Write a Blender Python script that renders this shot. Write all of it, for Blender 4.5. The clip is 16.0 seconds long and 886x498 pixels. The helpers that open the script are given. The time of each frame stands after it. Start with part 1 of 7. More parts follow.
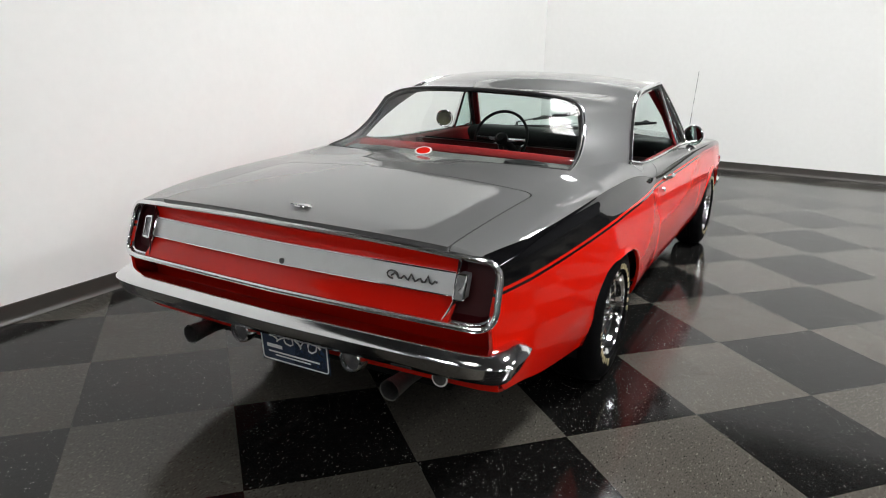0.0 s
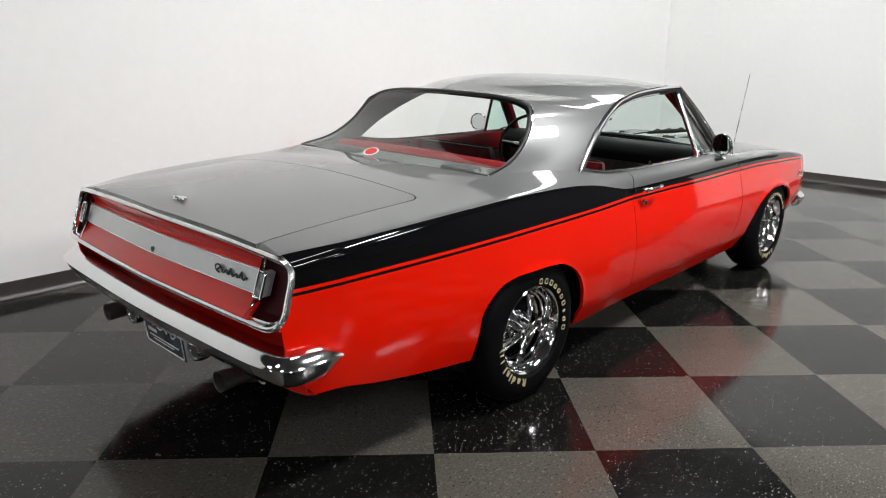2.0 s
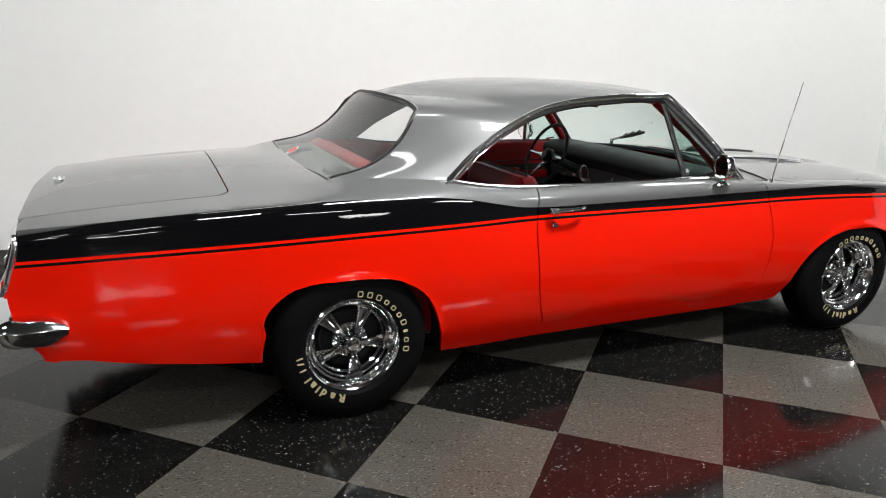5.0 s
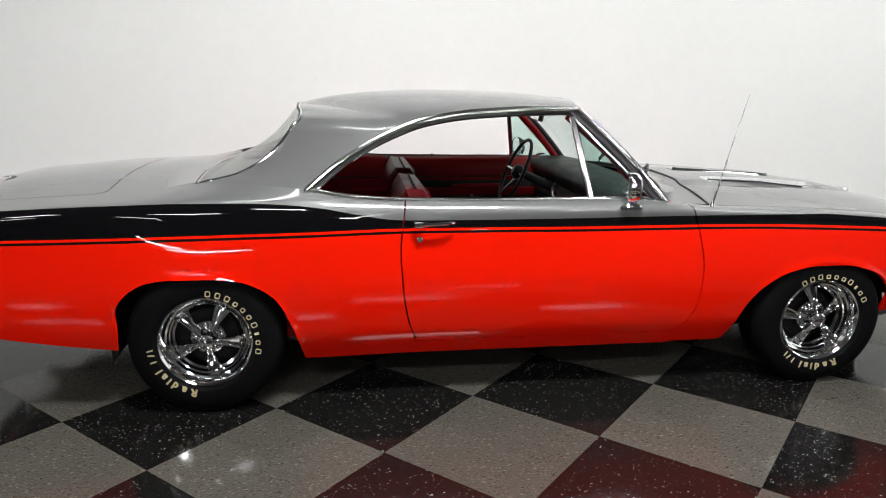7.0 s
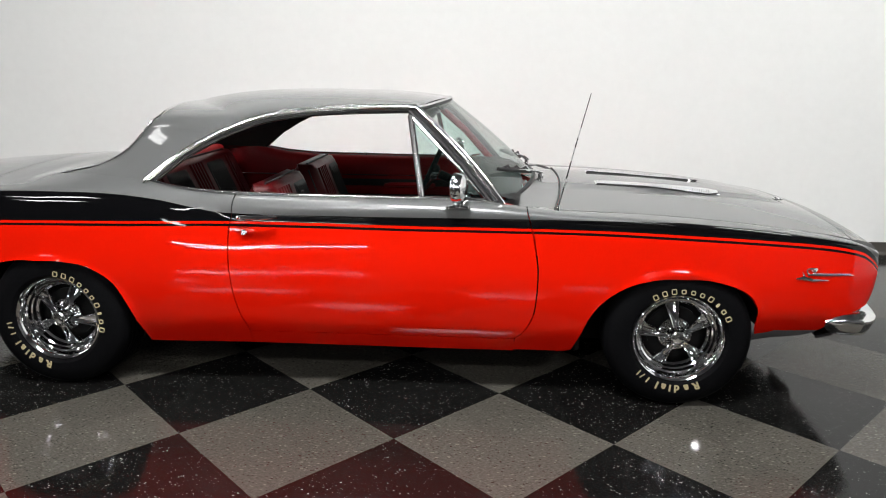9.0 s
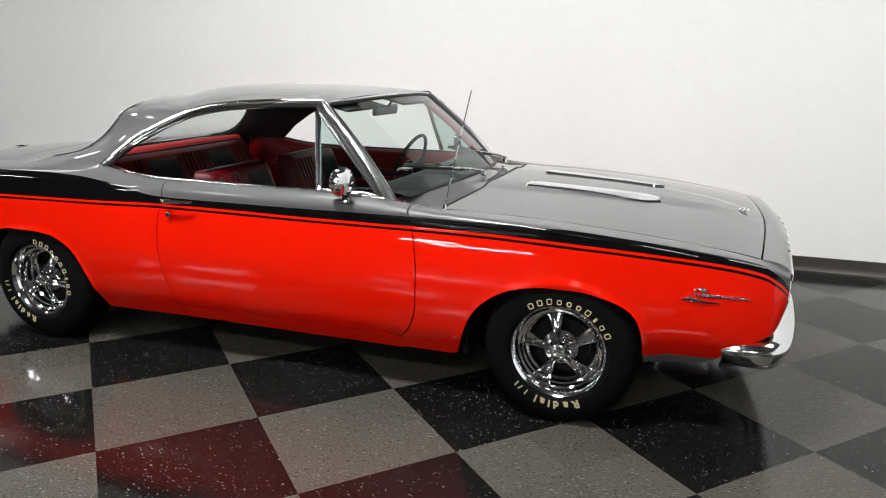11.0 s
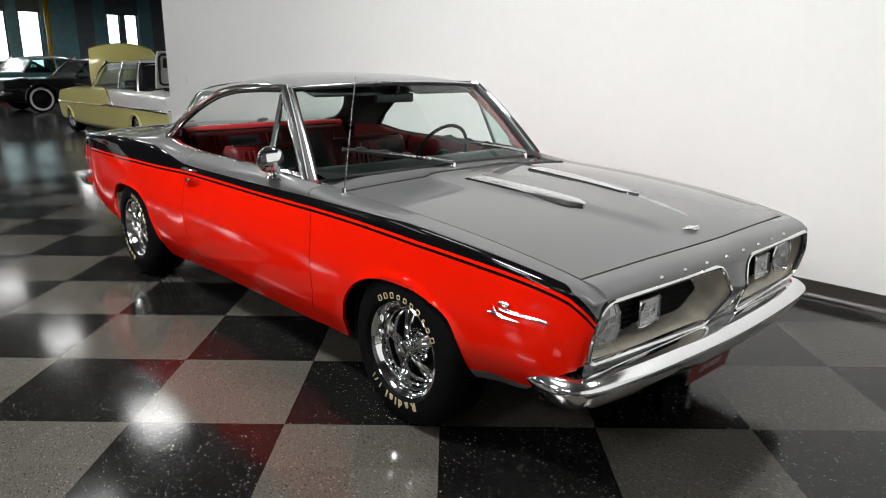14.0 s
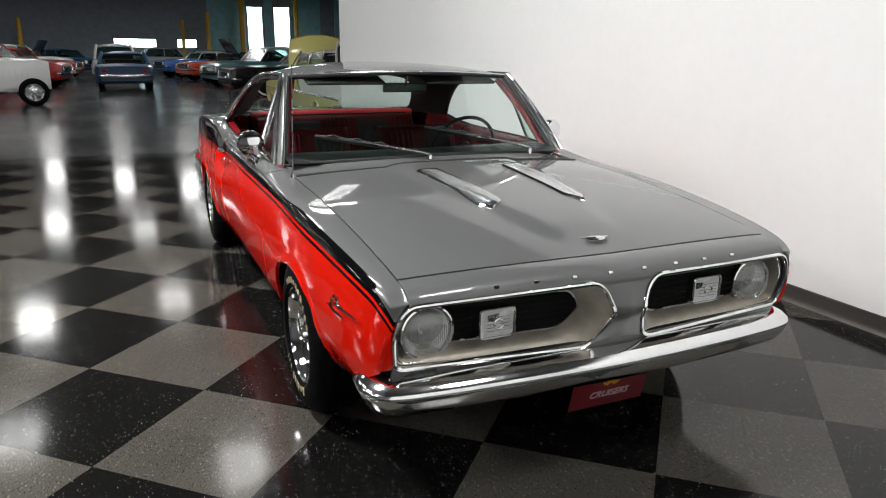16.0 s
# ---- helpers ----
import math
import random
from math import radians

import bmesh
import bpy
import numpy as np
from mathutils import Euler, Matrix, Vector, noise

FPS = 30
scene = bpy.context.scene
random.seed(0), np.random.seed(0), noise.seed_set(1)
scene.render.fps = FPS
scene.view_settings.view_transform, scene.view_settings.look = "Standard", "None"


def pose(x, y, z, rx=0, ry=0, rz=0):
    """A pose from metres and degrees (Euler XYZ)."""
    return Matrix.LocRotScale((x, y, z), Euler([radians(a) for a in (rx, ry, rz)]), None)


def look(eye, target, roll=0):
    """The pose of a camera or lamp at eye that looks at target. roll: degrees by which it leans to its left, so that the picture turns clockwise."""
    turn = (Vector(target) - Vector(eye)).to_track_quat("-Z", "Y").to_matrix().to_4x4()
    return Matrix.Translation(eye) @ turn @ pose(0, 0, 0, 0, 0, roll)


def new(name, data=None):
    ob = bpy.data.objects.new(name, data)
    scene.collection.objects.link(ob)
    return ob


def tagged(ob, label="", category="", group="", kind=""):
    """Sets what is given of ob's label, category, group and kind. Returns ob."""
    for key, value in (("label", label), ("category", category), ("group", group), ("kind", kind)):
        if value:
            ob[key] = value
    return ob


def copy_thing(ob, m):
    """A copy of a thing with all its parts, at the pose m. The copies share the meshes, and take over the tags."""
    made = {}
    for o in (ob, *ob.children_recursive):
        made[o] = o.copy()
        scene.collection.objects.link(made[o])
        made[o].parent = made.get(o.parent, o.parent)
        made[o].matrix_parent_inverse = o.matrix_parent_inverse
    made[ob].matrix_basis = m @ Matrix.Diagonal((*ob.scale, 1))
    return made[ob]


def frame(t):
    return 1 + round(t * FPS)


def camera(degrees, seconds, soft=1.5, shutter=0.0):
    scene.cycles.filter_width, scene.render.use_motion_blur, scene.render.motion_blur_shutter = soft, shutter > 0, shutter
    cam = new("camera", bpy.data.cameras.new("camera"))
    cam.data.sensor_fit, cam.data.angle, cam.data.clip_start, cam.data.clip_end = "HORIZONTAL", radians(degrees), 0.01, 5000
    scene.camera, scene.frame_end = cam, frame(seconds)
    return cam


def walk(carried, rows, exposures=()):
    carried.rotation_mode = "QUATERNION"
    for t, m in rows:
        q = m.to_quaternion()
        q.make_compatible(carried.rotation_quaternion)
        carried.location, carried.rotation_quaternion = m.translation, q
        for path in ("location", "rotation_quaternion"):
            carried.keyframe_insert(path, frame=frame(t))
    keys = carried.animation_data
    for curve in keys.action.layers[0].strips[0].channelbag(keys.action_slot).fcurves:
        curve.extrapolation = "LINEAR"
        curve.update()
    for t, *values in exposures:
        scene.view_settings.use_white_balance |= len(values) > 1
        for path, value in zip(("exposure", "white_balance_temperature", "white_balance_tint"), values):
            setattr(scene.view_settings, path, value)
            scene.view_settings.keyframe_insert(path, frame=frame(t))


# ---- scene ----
cam = camera(64.0, 16.0, 1.0)
# seconds, eye, target, roll; x runs along the coupe towards its nose, y to its left side, the rear axle stands at x = 0
PATH = [
    (0, (-3.004, -1.601, 1.458), (-1.305, -0.703, 0.906), 1.4),
    (0.5, (-2.858, -1.851, 1.458), (-1.232, -0.825, 0.907), 1.1),
    (1, (-2.682, -2.099, 1.452), (-1.138, -0.951, 0.908), 0.7),
    (1.5, (-2.49, -2.307, 1.453), (-1.014, -1.073, 0.907), 0.8),
    (2, (-2.273, -2.503, 1.453), (-0.872, -1.185, 0.907), 0.9),
    (2.5, (-2.04, -2.698, 1.45), (-0.737, -1.282, 0.906), 0.9),
    (3, (-1.787, -2.874, 1.442), (-0.598, -1.359, 0.903), 0.8),
    (3.5, (-1.525, -3.033, 1.436), (-0.449, -1.435, 0.902), 0.6),
    (4, (-1.255, -3.166, 1.435), (-0.284, -1.502, 0.898), 0.6),
    (4.2, (-1.137, -3.225, 1.437), (-0.213, -1.535, 0.899), 0.6),
    (6.3, (0.146, -3.642, 1.43), (0.554, -1.748, 0.933), 0.8),
    (6.5, (0.288, -3.673, 1.421), (0.642, -1.766, 0.931), 0.6),
    (7, (0.62, -3.722, 1.416), (0.867, -1.798, 0.928), 0.5),
    (7.5, (0.953, -3.76, 1.41), (1.106, -1.827, 0.924), 0.6),
    (8, (1.293, -3.777, 1.411), (1.355, -1.839, 0.921), 0.4),
    (8.5, (1.636, -3.784, 1.401), (1.59, -1.843, 0.921), 0.2),
    (9, (1.956, -3.764, 1.404), (1.811, -1.828, 0.921), 0.3),
    (9.5, (2.283, -3.735, 1.395), (2.035, -1.808, 0.918), 0.4),
    (9.7, (2.422, -3.71, 1.393), (2.12, -1.792, 0.917), 0.3),
    (11.8, (3.66, -3.308, 1.44), (2.768, -1.598, 0.911), 0.3),
    (12, (3.769, -3.247, 1.445), (2.821, -1.57, 0.907), 0.3),
    (12.5, (4.017, -3.081, 1.438), (2.943, -1.483, 0.895), 0.3),
    (13, (4.273, -2.897, 1.408), (3.069, -1.388, 0.883), 0.3),
    (13.5, (4.515, -2.673, 1.389), (3.184, -1.271, 0.875), 0.2),
    (14, (4.713, -2.467, 1.379), (3.287, -1.16, 0.87), 0.4),
    (14.5, (4.89, -2.251, 1.381), (3.384, -1.044, 0.856), 0.6),
    (15, (5.064, -1.989, 1.38), (3.468, -0.908, 0.845), 0.6),
    (15.5, (5.201, -1.713, 1.378), (3.519, -0.774, 0.842), 0.6),
    (16, (5.321, -1.43, 1.381), (3.566, -0.635, 0.845), 0.6),
]
walk(cam, [(t, look(eye, target, roll)) for t, eye, target, roll in PATH])

# ---- daylight outside, lamps of the hall ----
world = bpy.data.worlds.new("world")
scene.world = world
world.use_nodes = True
wn = world.node_tree.nodes
sky = wn.new("ShaderNodeTexSky")
sky.sky_type, sky.sun_disc = "NISHITA", False
sky.sun_elevation, sky.sun_rotation = radians(40), radians(120)
wn["Background"].inputs["Strength"].default_value = 0.12
world.node_tree.links.new(sky.outputs["Color"], wn["Background"].inputs["Color"])
scene.view_settings.exposure = 0.32
W_DISPLAY, W_HALL = 165, 60


def area_lamp(name, place, target, width, depth, watts, colour=(0.985, 0.99, 0.98)):
    data = bpy.data.lights.new(name, "AREA")
    data.shape, data.size, data.size_y, data.energy, data.color = "RECTANGLE", width, depth, watts, colour
    lamp = new(name, data)
    lamp.matrix_world = look(place, target)
    return lamp


# ---- materials ----
def nodes_of(name):
    m = bpy.data.materials.new(name)
    m.use_nodes = True
    return m, m.node_tree.nodes, m.node_tree.links, m.node_tree.nodes["Principled BSDF"]


def plain(name, colour, rough=0.5, metal=0.0, grain=0.0, scale=40.0, bump=0.0, coat=0.0, emit=0.0, spread=0.15, wear=0.0, detail=3.0):
    """A surface whose colour and gloss vary at two scales, with a fine relief."""
    m, n, l, b = nodes_of(name)
    b.inputs["Base Color"].default_value = (*colour, 1)
    b.inputs["Roughness"].default_value, b.inputs["Metallic"].default_value = rough, metal
    b.inputs["Coat Weight"].default_value, b.inputs["Coat Roughness"].default_value = coat, 0.04
    if emit:
        b.inputs["Emission Color"].default_value, b.inputs["Emission Strength"].default_value = (*colour, 1), emit
    if grain or bump or wear:
        tc = n.new("ShaderNodeTexCoord")
        fine, wide = n.new("ShaderNodeTexNoise"), n.new("ShaderNodeTexNoise")
        fine.inputs["Scale"].default_value, wide.inputs["Scale"].default_value = scale, scale * 0.07
        fine.inputs["Detail"].default_value = wide.inputs["Detail"].default_value = detail
        for t in (fine, wide):
            l.new(tc.outputs["Object"], t.inputs["Vector"])
        add = n.new("ShaderNodeMath")
        add.operation = "MULTIPLY_ADD"
        l.new(fine.outputs["Fac"], add.inputs[0])
        add.inputs[1].default_value = 0.5
        half = n.new("ShaderNodeMath")
        half.operation, half.inputs[1].default_value = "MULTIPLY", 0.5
        l.new(wide.outputs["Fac"], half.inputs[0])
        l.new(half.outputs[0], add.inputs[2])
        ramp = n.new("ShaderNodeMapRange")
        ramp.inputs["From Min"].default_value, ramp.inputs["From Max"].default_value = 0.3, 0.7
        ramp.inputs["To Min"].default_value, ramp.inputs["To Max"].default_value = 1 - grain, 1 + grain
        l.new(add.outputs[0], ramp.inputs["Value"])
        hsv = n.new("ShaderNodeHueSaturation")
        hsv.inputs["Color"].default_value = (*colour, 1)
        l.new(ramp.outputs[0], hsv.inputs["Value"])
        l.new(hsv.outputs[0], b.inputs["Base Color"])
        rr = n.new("ShaderNodeMapRange")
        rr.inputs["From Min"].default_value, rr.inputs["From Max"].default_value = 0.3, 0.7
        rr.inputs["To Min"].default_value, rr.inputs["To Max"].default_value = max(rough - spread * rough, 0.0), rough + spread * rough + wear
        l.new(wide.outputs["Fac"], rr.inputs["Value"])
        l.new(rr.outputs[0], b.inputs["Roughness"])
        if bump:
            bp = n.new("ShaderNodeBump")
            bp.inputs["Strength"].default_value, bp.inputs["Distance"].default_value = bump, 0.002
            l.new(fine.outputs["Fac"], bp.inputs["Height"])
            l.new(bp.outputs[0], b.inputs["Normal"])
    return m


def glass(name, tint, rough=0.0):
    """Thin clear pane: mostly straight through, a mirror at its surface."""
    m, n, l, b = nodes_of(name)
    n.remove(b)
    out = n["Material Output"]
    clear, shine, mix, face = n.new("ShaderNodeBsdfTransparent"), n.new("ShaderNodeBsdfGlossy"), n.new("ShaderNodeMixShader"), n.new("ShaderNodeLayerWeight")
    clear.inputs["Color"].default_value = (*tint, 1)
    shine.inputs["Roughness"].default_value = rough
    face.inputs["Blend"].default_value = 0.5
    steep, fac = n.new("ShaderNodeMath"), n.new("ShaderNodeMath")
    steep.operation, steep.inputs[1].default_value = "POWER", 4.5
    fac.operation, fac.inputs[1].default_value, fac.inputs[2].default_value = "MULTIPLY_ADD", 0.85, 0.055
    l.new(face.outputs["Facing"], steep.inputs[0])
    l.new(steep.outputs[0], fac.inputs[0])
    l.new(fac.outputs[0], mix.inputs[0])
    l.new(clear.outputs[0], mix.inputs[1])
    l.new(shine.outputs[0], mix.inputs[2])
    l.new(mix.outputs[0], out.inputs["Surface"])
    return m


def paint(name, upper, band, lower):
    """Two-tone body paint: the UV layer holds the height over the two paint lines; a fine flake and orange peel in the clear coat."""
    m, n, l, b = nodes_of(name)
    uv, sep = n.new("ShaderNodeUVMap"), n.new("ShaderNodeSeparateXYZ")
    uv.uv_map = "paint"
    l.new(uv.outputs[0], sep.inputs[0])

    def above(axis, limit):
        k = n.new("ShaderNodeMath")
        k.operation, k.inputs[1].default_value = "GREATER_THAN", limit
        l.new(sep.outputs[axis], k.inputs[0])
        return k.outputs[0]

    def mix(fac, a, c):
        k = n.new("ShaderNodeMix")
        k.data_type = "RGBA"
        l.new(fac, k.inputs["Factor"])
        for socket, v in ((k.inputs["A"], a), (k.inputs["B"], c)):
            if isinstance(v, tuple):
                socket.default_value = (*v, 1)
            else:
                l.new(v, socket)
        return k.outputs["Result"]

    c = mix(above(0, -0.017), lower, band)
    c = mix(above(0, -0.007), c, lower)
    c = mix(above(0, 0.004), c, band)
    c = mix(above(1, 0.0), c, upper)
    tc, fine = n.new("ShaderNodeTexCoord"), n.new("ShaderNodeTexNoise")
    fine.inputs["Scale"].default_value = 900
    l.new(tc.outputs["Object"], fine.inputs["Vector"])
    vary = n.new("ShaderNodeMapRange")
    vary.inputs["To Min"].default_value, vary.inputs["To Max"].default_value = 0.9, 1.1
    l.new(fine.outputs["Fac"], vary.inputs["Value"])
    hsv = n.new("ShaderNodeHueSaturation")
    l.new(vary.outputs[0], hsv.inputs["Value"])
    l.new(c, hsv.inputs["Color"])
    l.new(hsv.outputs[0], b.inputs["Base Color"])
    peel, bp = n.new("ShaderNodeTexNoise"), n.new("ShaderNodeBump")
    peel.inputs["Scale"].default_value = 22
    l.new(tc.outputs["Object"], peel.inputs["Vector"])
    l.new(peel.outputs["Fac"], bp.inputs["Height"])
    bp.inputs["Strength"].default_value, bp.inputs["Distance"].default_value = 0.03, 0.004
    l.new(bp.outputs[0], b.inputs["Coat Normal"])
    flake = mix(above(1, 0.0), (0.0, 0.0, 0.0), (0.35, 0.35, 0.35))
    bw = n.new("ShaderNodeSeparateColor")
    l.new(flake, bw.inputs[0])
    l.new(bw.outputs[0], b.inputs["Metallic"])
    b.inputs["Roughness"].default_value = 0.42
    b.inputs["Specular IOR Level"].default_value = 0.0
    b.inputs["Coat Weight"].default_value, b.inputs["Coat Roughness"].default_value = 1.0, 0.025
    b.inputs["Coat IOR"].default_value = 1.42
    return m


def vinyl_tile(name, base, chip, dark, chips, light, flecks):
    """Vinyl composition tile: chips of lighter and darker colour in a flat ground, waxed, each tile a shade of its own."""
    m, n, l, b = nodes_of(name)
    geo, info = n.new("ShaderNodeNewGeometry"), n.new("ShaderNodeObjectInfo")
    stretch = n.new("ShaderNodeMapping")
    stretch.inputs["Scale"].default_value = (1.0, 2.3, 1.0)
    stretch.inputs["Rotation"].default_value = (0, 0, 0.7)
    l.new(geo.outputs["Position"], stretch.inputs["Vector"])
    ragged, bend = n.new("ShaderNodeTexNoise"), n.new("ShaderNodeVectorMath")
    ragged.inputs["Scale"].default_value, ragged.inputs["Detail"].default_value = 150, 2
    l.new(geo.outputs["Position"], ragged.inputs["Vector"])
    bend.operation, bend.inputs[1].default_value = "MULTIPLY_ADD", (0.012, 0.012, 0.0)
    l.new(ragged.outputs["Color"], bend.inputs[0])
    l.new(stretch.outputs[0], bend.inputs[2])

    def speck(scale, low, high):
        v = n.new("ShaderNodeTexVoronoi")
        v.inputs["Scale"].default_value = scale
        l.new(bend.outputs[0], v.inputs["Vector"])
        size = n.new("ShaderNodeMapRange")
        size.inputs["From Min"].default_value, size.inputs["From Max"].default_value = low, high
        size.inputs["To Min"].default_value, size.inputs["To Max"].default_value = 1.0, 0.0
        rnd = n.new("ShaderNodeSeparateColor")
        l.new(v.outputs["Color"], rnd.inputs[0])
        less = n.new("ShaderNodeMath")
        less.operation, less.inputs[1].default_value = "LESS_THAN", chips
        l.new(rnd.outputs[0], less.inputs[0])
        some, far = n.new("ShaderNodeMapRange"), n.new("ShaderNodeMath")
        some.inputs["To Min"].default_value, some.inputs["To Max"].default_value = 0.7, 2.6
        l.new(rnd.outputs[1], some.inputs["Value"])
        far.operation = "MULTIPLY"
        l.new(v.outputs["Distance"], far.inputs[0])
        l.new(some.outputs[0], far.inputs[1])
        l.new(far.outputs[0], size.inputs["Value"])
        both = n.new("ShaderNodeMath")
        both.operation = "MULTIPLY"
        l.new(size.outputs[0], both.inputs[0])
        l.new(less.outputs[0], both.inputs[1])
        return both.outputs[0]

    def mix(fac, a, c):
        k = n.new("ShaderNodeMix")
        k.data_type = "RGBA"
        l.new(fac, k.inputs["Factor"])
        if isinstance(a, tuple):
            k.inputs["A"].default_value = (*a, 1)
        else:
            l.new(a, k.inputs["A"])
        k.inputs["B"].default_value = (*c, 1)
        return k.outputs["Result"]

    c = mix(speck(*light), base, chip)
    c = mix(speck(*flecks), c, dark)
    c = mix(speck(flecks[0] * 0.55, 0.10, 0.2), c, dark)
    grit = n.new("ShaderNodeTexNoise")
    grit.inputs["Scale"].default_value, grit.inputs["Detail"].default_value, grit.inputs["Roughness"].default_value = 75, 6, 0.7
    l.new(stretch.outputs[0], grit.inputs["Vector"])
    mottle = n.new("ShaderNodeMapRange")
    mottle.inputs["From Min"].default_value, mottle.inputs["From Max"].default_value = 0.3, 0.7
    mottle.inputs["To Min"].default_value, mottle.inputs["To Max"].default_value = 0.56, 1.44
    l.new(grit.outputs["Fac"], mottle.inputs["Value"])
    speckled = n.new("ShaderNodeHueSaturation")
    l.new(mottle.outputs[0], speckled.inputs["Value"])
    l.new(c, speckled.inputs["Color"])
    c = speckled.outputs[0]
    cloud = n.new("ShaderNodeTexNoise")
    cloud.inputs["Scale"].default_value, cloud.inputs["Detail"].default_value = 2.2, 5
    l.new(geo.outputs["Position"], cloud.inputs["Vector"])
    add = n.new("ShaderNodeMath")
    l.new(cloud.outputs["Fac"], add.inputs[0])
    l.new(info.outputs["Random"], add.inputs[1])
    vary = n.new("ShaderNodeMapRange")
    vary.inputs["From Min"].default_value, vary.inputs["From Max"].default_value = 0.3, 1.7
    vary.inputs["To Min"].default_value, vary.inputs["To Max"].default_value = 0.86, 1.14
    l.new(add.outputs[0], vary.inputs["Value"])
    hsv = n.new("ShaderNodeHueSaturation")
    l.new(vary.outputs[0], hsv.inputs["Value"])
    l.new(c, hsv.inputs["Color"])
    l.new(hsv.outputs[0], b.inputs["Base Color"])
    scuff = n.new("ShaderNodeTexNoise")
    scuff.inputs["Scale"].default_value, scuff.inputs["Detail"].default_value, scuff.inputs["Roughness"].default_value = 7, 8, 0.65
    l.new(geo.outputs["Position"], scuff.inputs["Vector"])
    rr = n.new("ShaderNodeMapRange")
    rr.inputs["From Min"].default_value, rr.inputs["From Max"].default_value = 0.3, 0.75
    rr.inputs["To Min"].default_value, rr.inputs["To Max"].default_value = 0.085, 0.15
    l.new(scuff.outputs["Fac"], rr.inputs["Value"])
    l.new(rr.outputs[0], b.inputs["Roughness"])
    wave, bp = n.new("ShaderNodeTexNoise"), n.new("ShaderNodeBump")
    wave.inputs["Scale"].default_value = 5
    l.new(geo.outputs["Position"], wave.inputs["Vector"])
    l.new(wave.outputs["Fac"], bp.inputs["Height"])
    bp.inputs["Strength"].default_value, bp.inputs["Distance"].default_value = 0.03, 0.01
    l.new(bp.outputs[0], b.inputs["Normal"])
    b.inputs["Specular IOR Level"].default_value = 0.2
    return m


GREY, BLACK, RED = (0.138, 0.139, 0.140), (0.003, 0.003, 0.0035), (0.62, 0.007, 0.001)
M_PAINT = paint("two_tone_paint", GREY, BLACK, RED)
M_RED = plain("red_paint", RED, 0.4, 0.0, 0.03, 60, coat=1.0)
M_RED.node_tree.nodes["Principled BSDF"].inputs["Coat IOR"].default_value = 1.38
M_RED.node_tree.nodes["Principled BSDF"].inputs["Specular IOR Level"].default_value = 0.1
M_BLACKPAINT = plain("black_paint", BLACK, 0.3, 0.0, 0.1, 60, coat=1.0)
M_CHROME = plain("chrome", (0.82, 0.82, 0.83), 0.045, 1.0, 0.03, 30, spread=0.6, wear=0.03)
M_FRAME = plain("satin_chrome_frame", (0.84, 0.84, 0.85), 0.20, 1.0, 0.03, 30, spread=0.3)
M_BUMPER = plain("bumper_chrome", (0.82, 0.82, 0.83), 0.085, 1.0, 0.04, 25, spread=0.5, wear=0.04)
M_TRIM = plain("polished_stainless_trim", (0.84, 0.84, 0.85), 0.13, 1.0, 0.03, 30, spread=0.4)
M_STEEL = plain("brushed_steel", (0.62, 0.63, 0.64), 0.26, 1.0, 0.08, 200)
M_SILVER = plain("silver_appliqué".replace("é", "e"), (0.62, 0.63, 0.64), 0.34, 0.75, 0.06, 300)
M_ARGENT = plain("dull_argent", (0.34, 0.31, 0.26), 0.42, 0.45, 0.2, 25)
M_RUBBER = plain("tyre_rubber", (0.0035, 0.0035, 0.004), 0.6, 0.0, 0.25, 60, bump=0.25)
M_RUBBER.node_tree.nodes["Principled BSDF"].inputs["Specular IOR Level"].default_value = 0.03
M_SEAL = plain("black_rubber_seal", (0.012, 0.012, 0.013), 0.5, 0.0, 0.2, 80)
M_LETTER = plain("cream_tyre_letter", (0.36, 0.30, 0.17), 0.6, 0.0, 0.15, 60)
M_DARK = plain("underbody_black", (0.007, 0.007, 0.007), 0.75, 0.0, 0.3, 20, bump=0.2)
M_DARK.node_tree.nodes["Principled BSDF"].inputs["Specular IOR Level"].default_value = 0.12
M_VENTMESH = plain("bright_mesh", (0.86, 0.86, 0.87), 0.16, 1.0, 0.12, 500, bump=0.1)
M_IRON = plain("cast_iron_grey", (0.10, 0.10, 0.10), 0.5, 0.8, 0.3, 60, bump=0.2)
M_REDLENS = plain("dark_red_lens", (0.040, 0.001, 0.003), 0.5, 0.0, 0.1, 60)
M_REDLENS.node_tree.nodes["Principled BSDF"].inputs["Specular IOR Level"].default_value = 0.25
def fluted_glass(name, share):
    m = plain(name, (0.62, 0.63, 0.61), 0.16, 0.35, 0.3, 38, bump=0.25, coat=1.0)
    n, l = m.node_tree.nodes, m.node_tree.links
    clear, mix = n.new("ShaderNodeBsdfTransparent"), n.new("ShaderNodeMixShader")
    mix.inputs[0].default_value = share
    l.new(clear.outputs[0], mix.inputs[1])
    l.new(n["Principled BSDF"].outputs[0], mix.inputs[2])
    l.new(mix.outputs[0], n["Material Output"].inputs["Surface"])
    return m


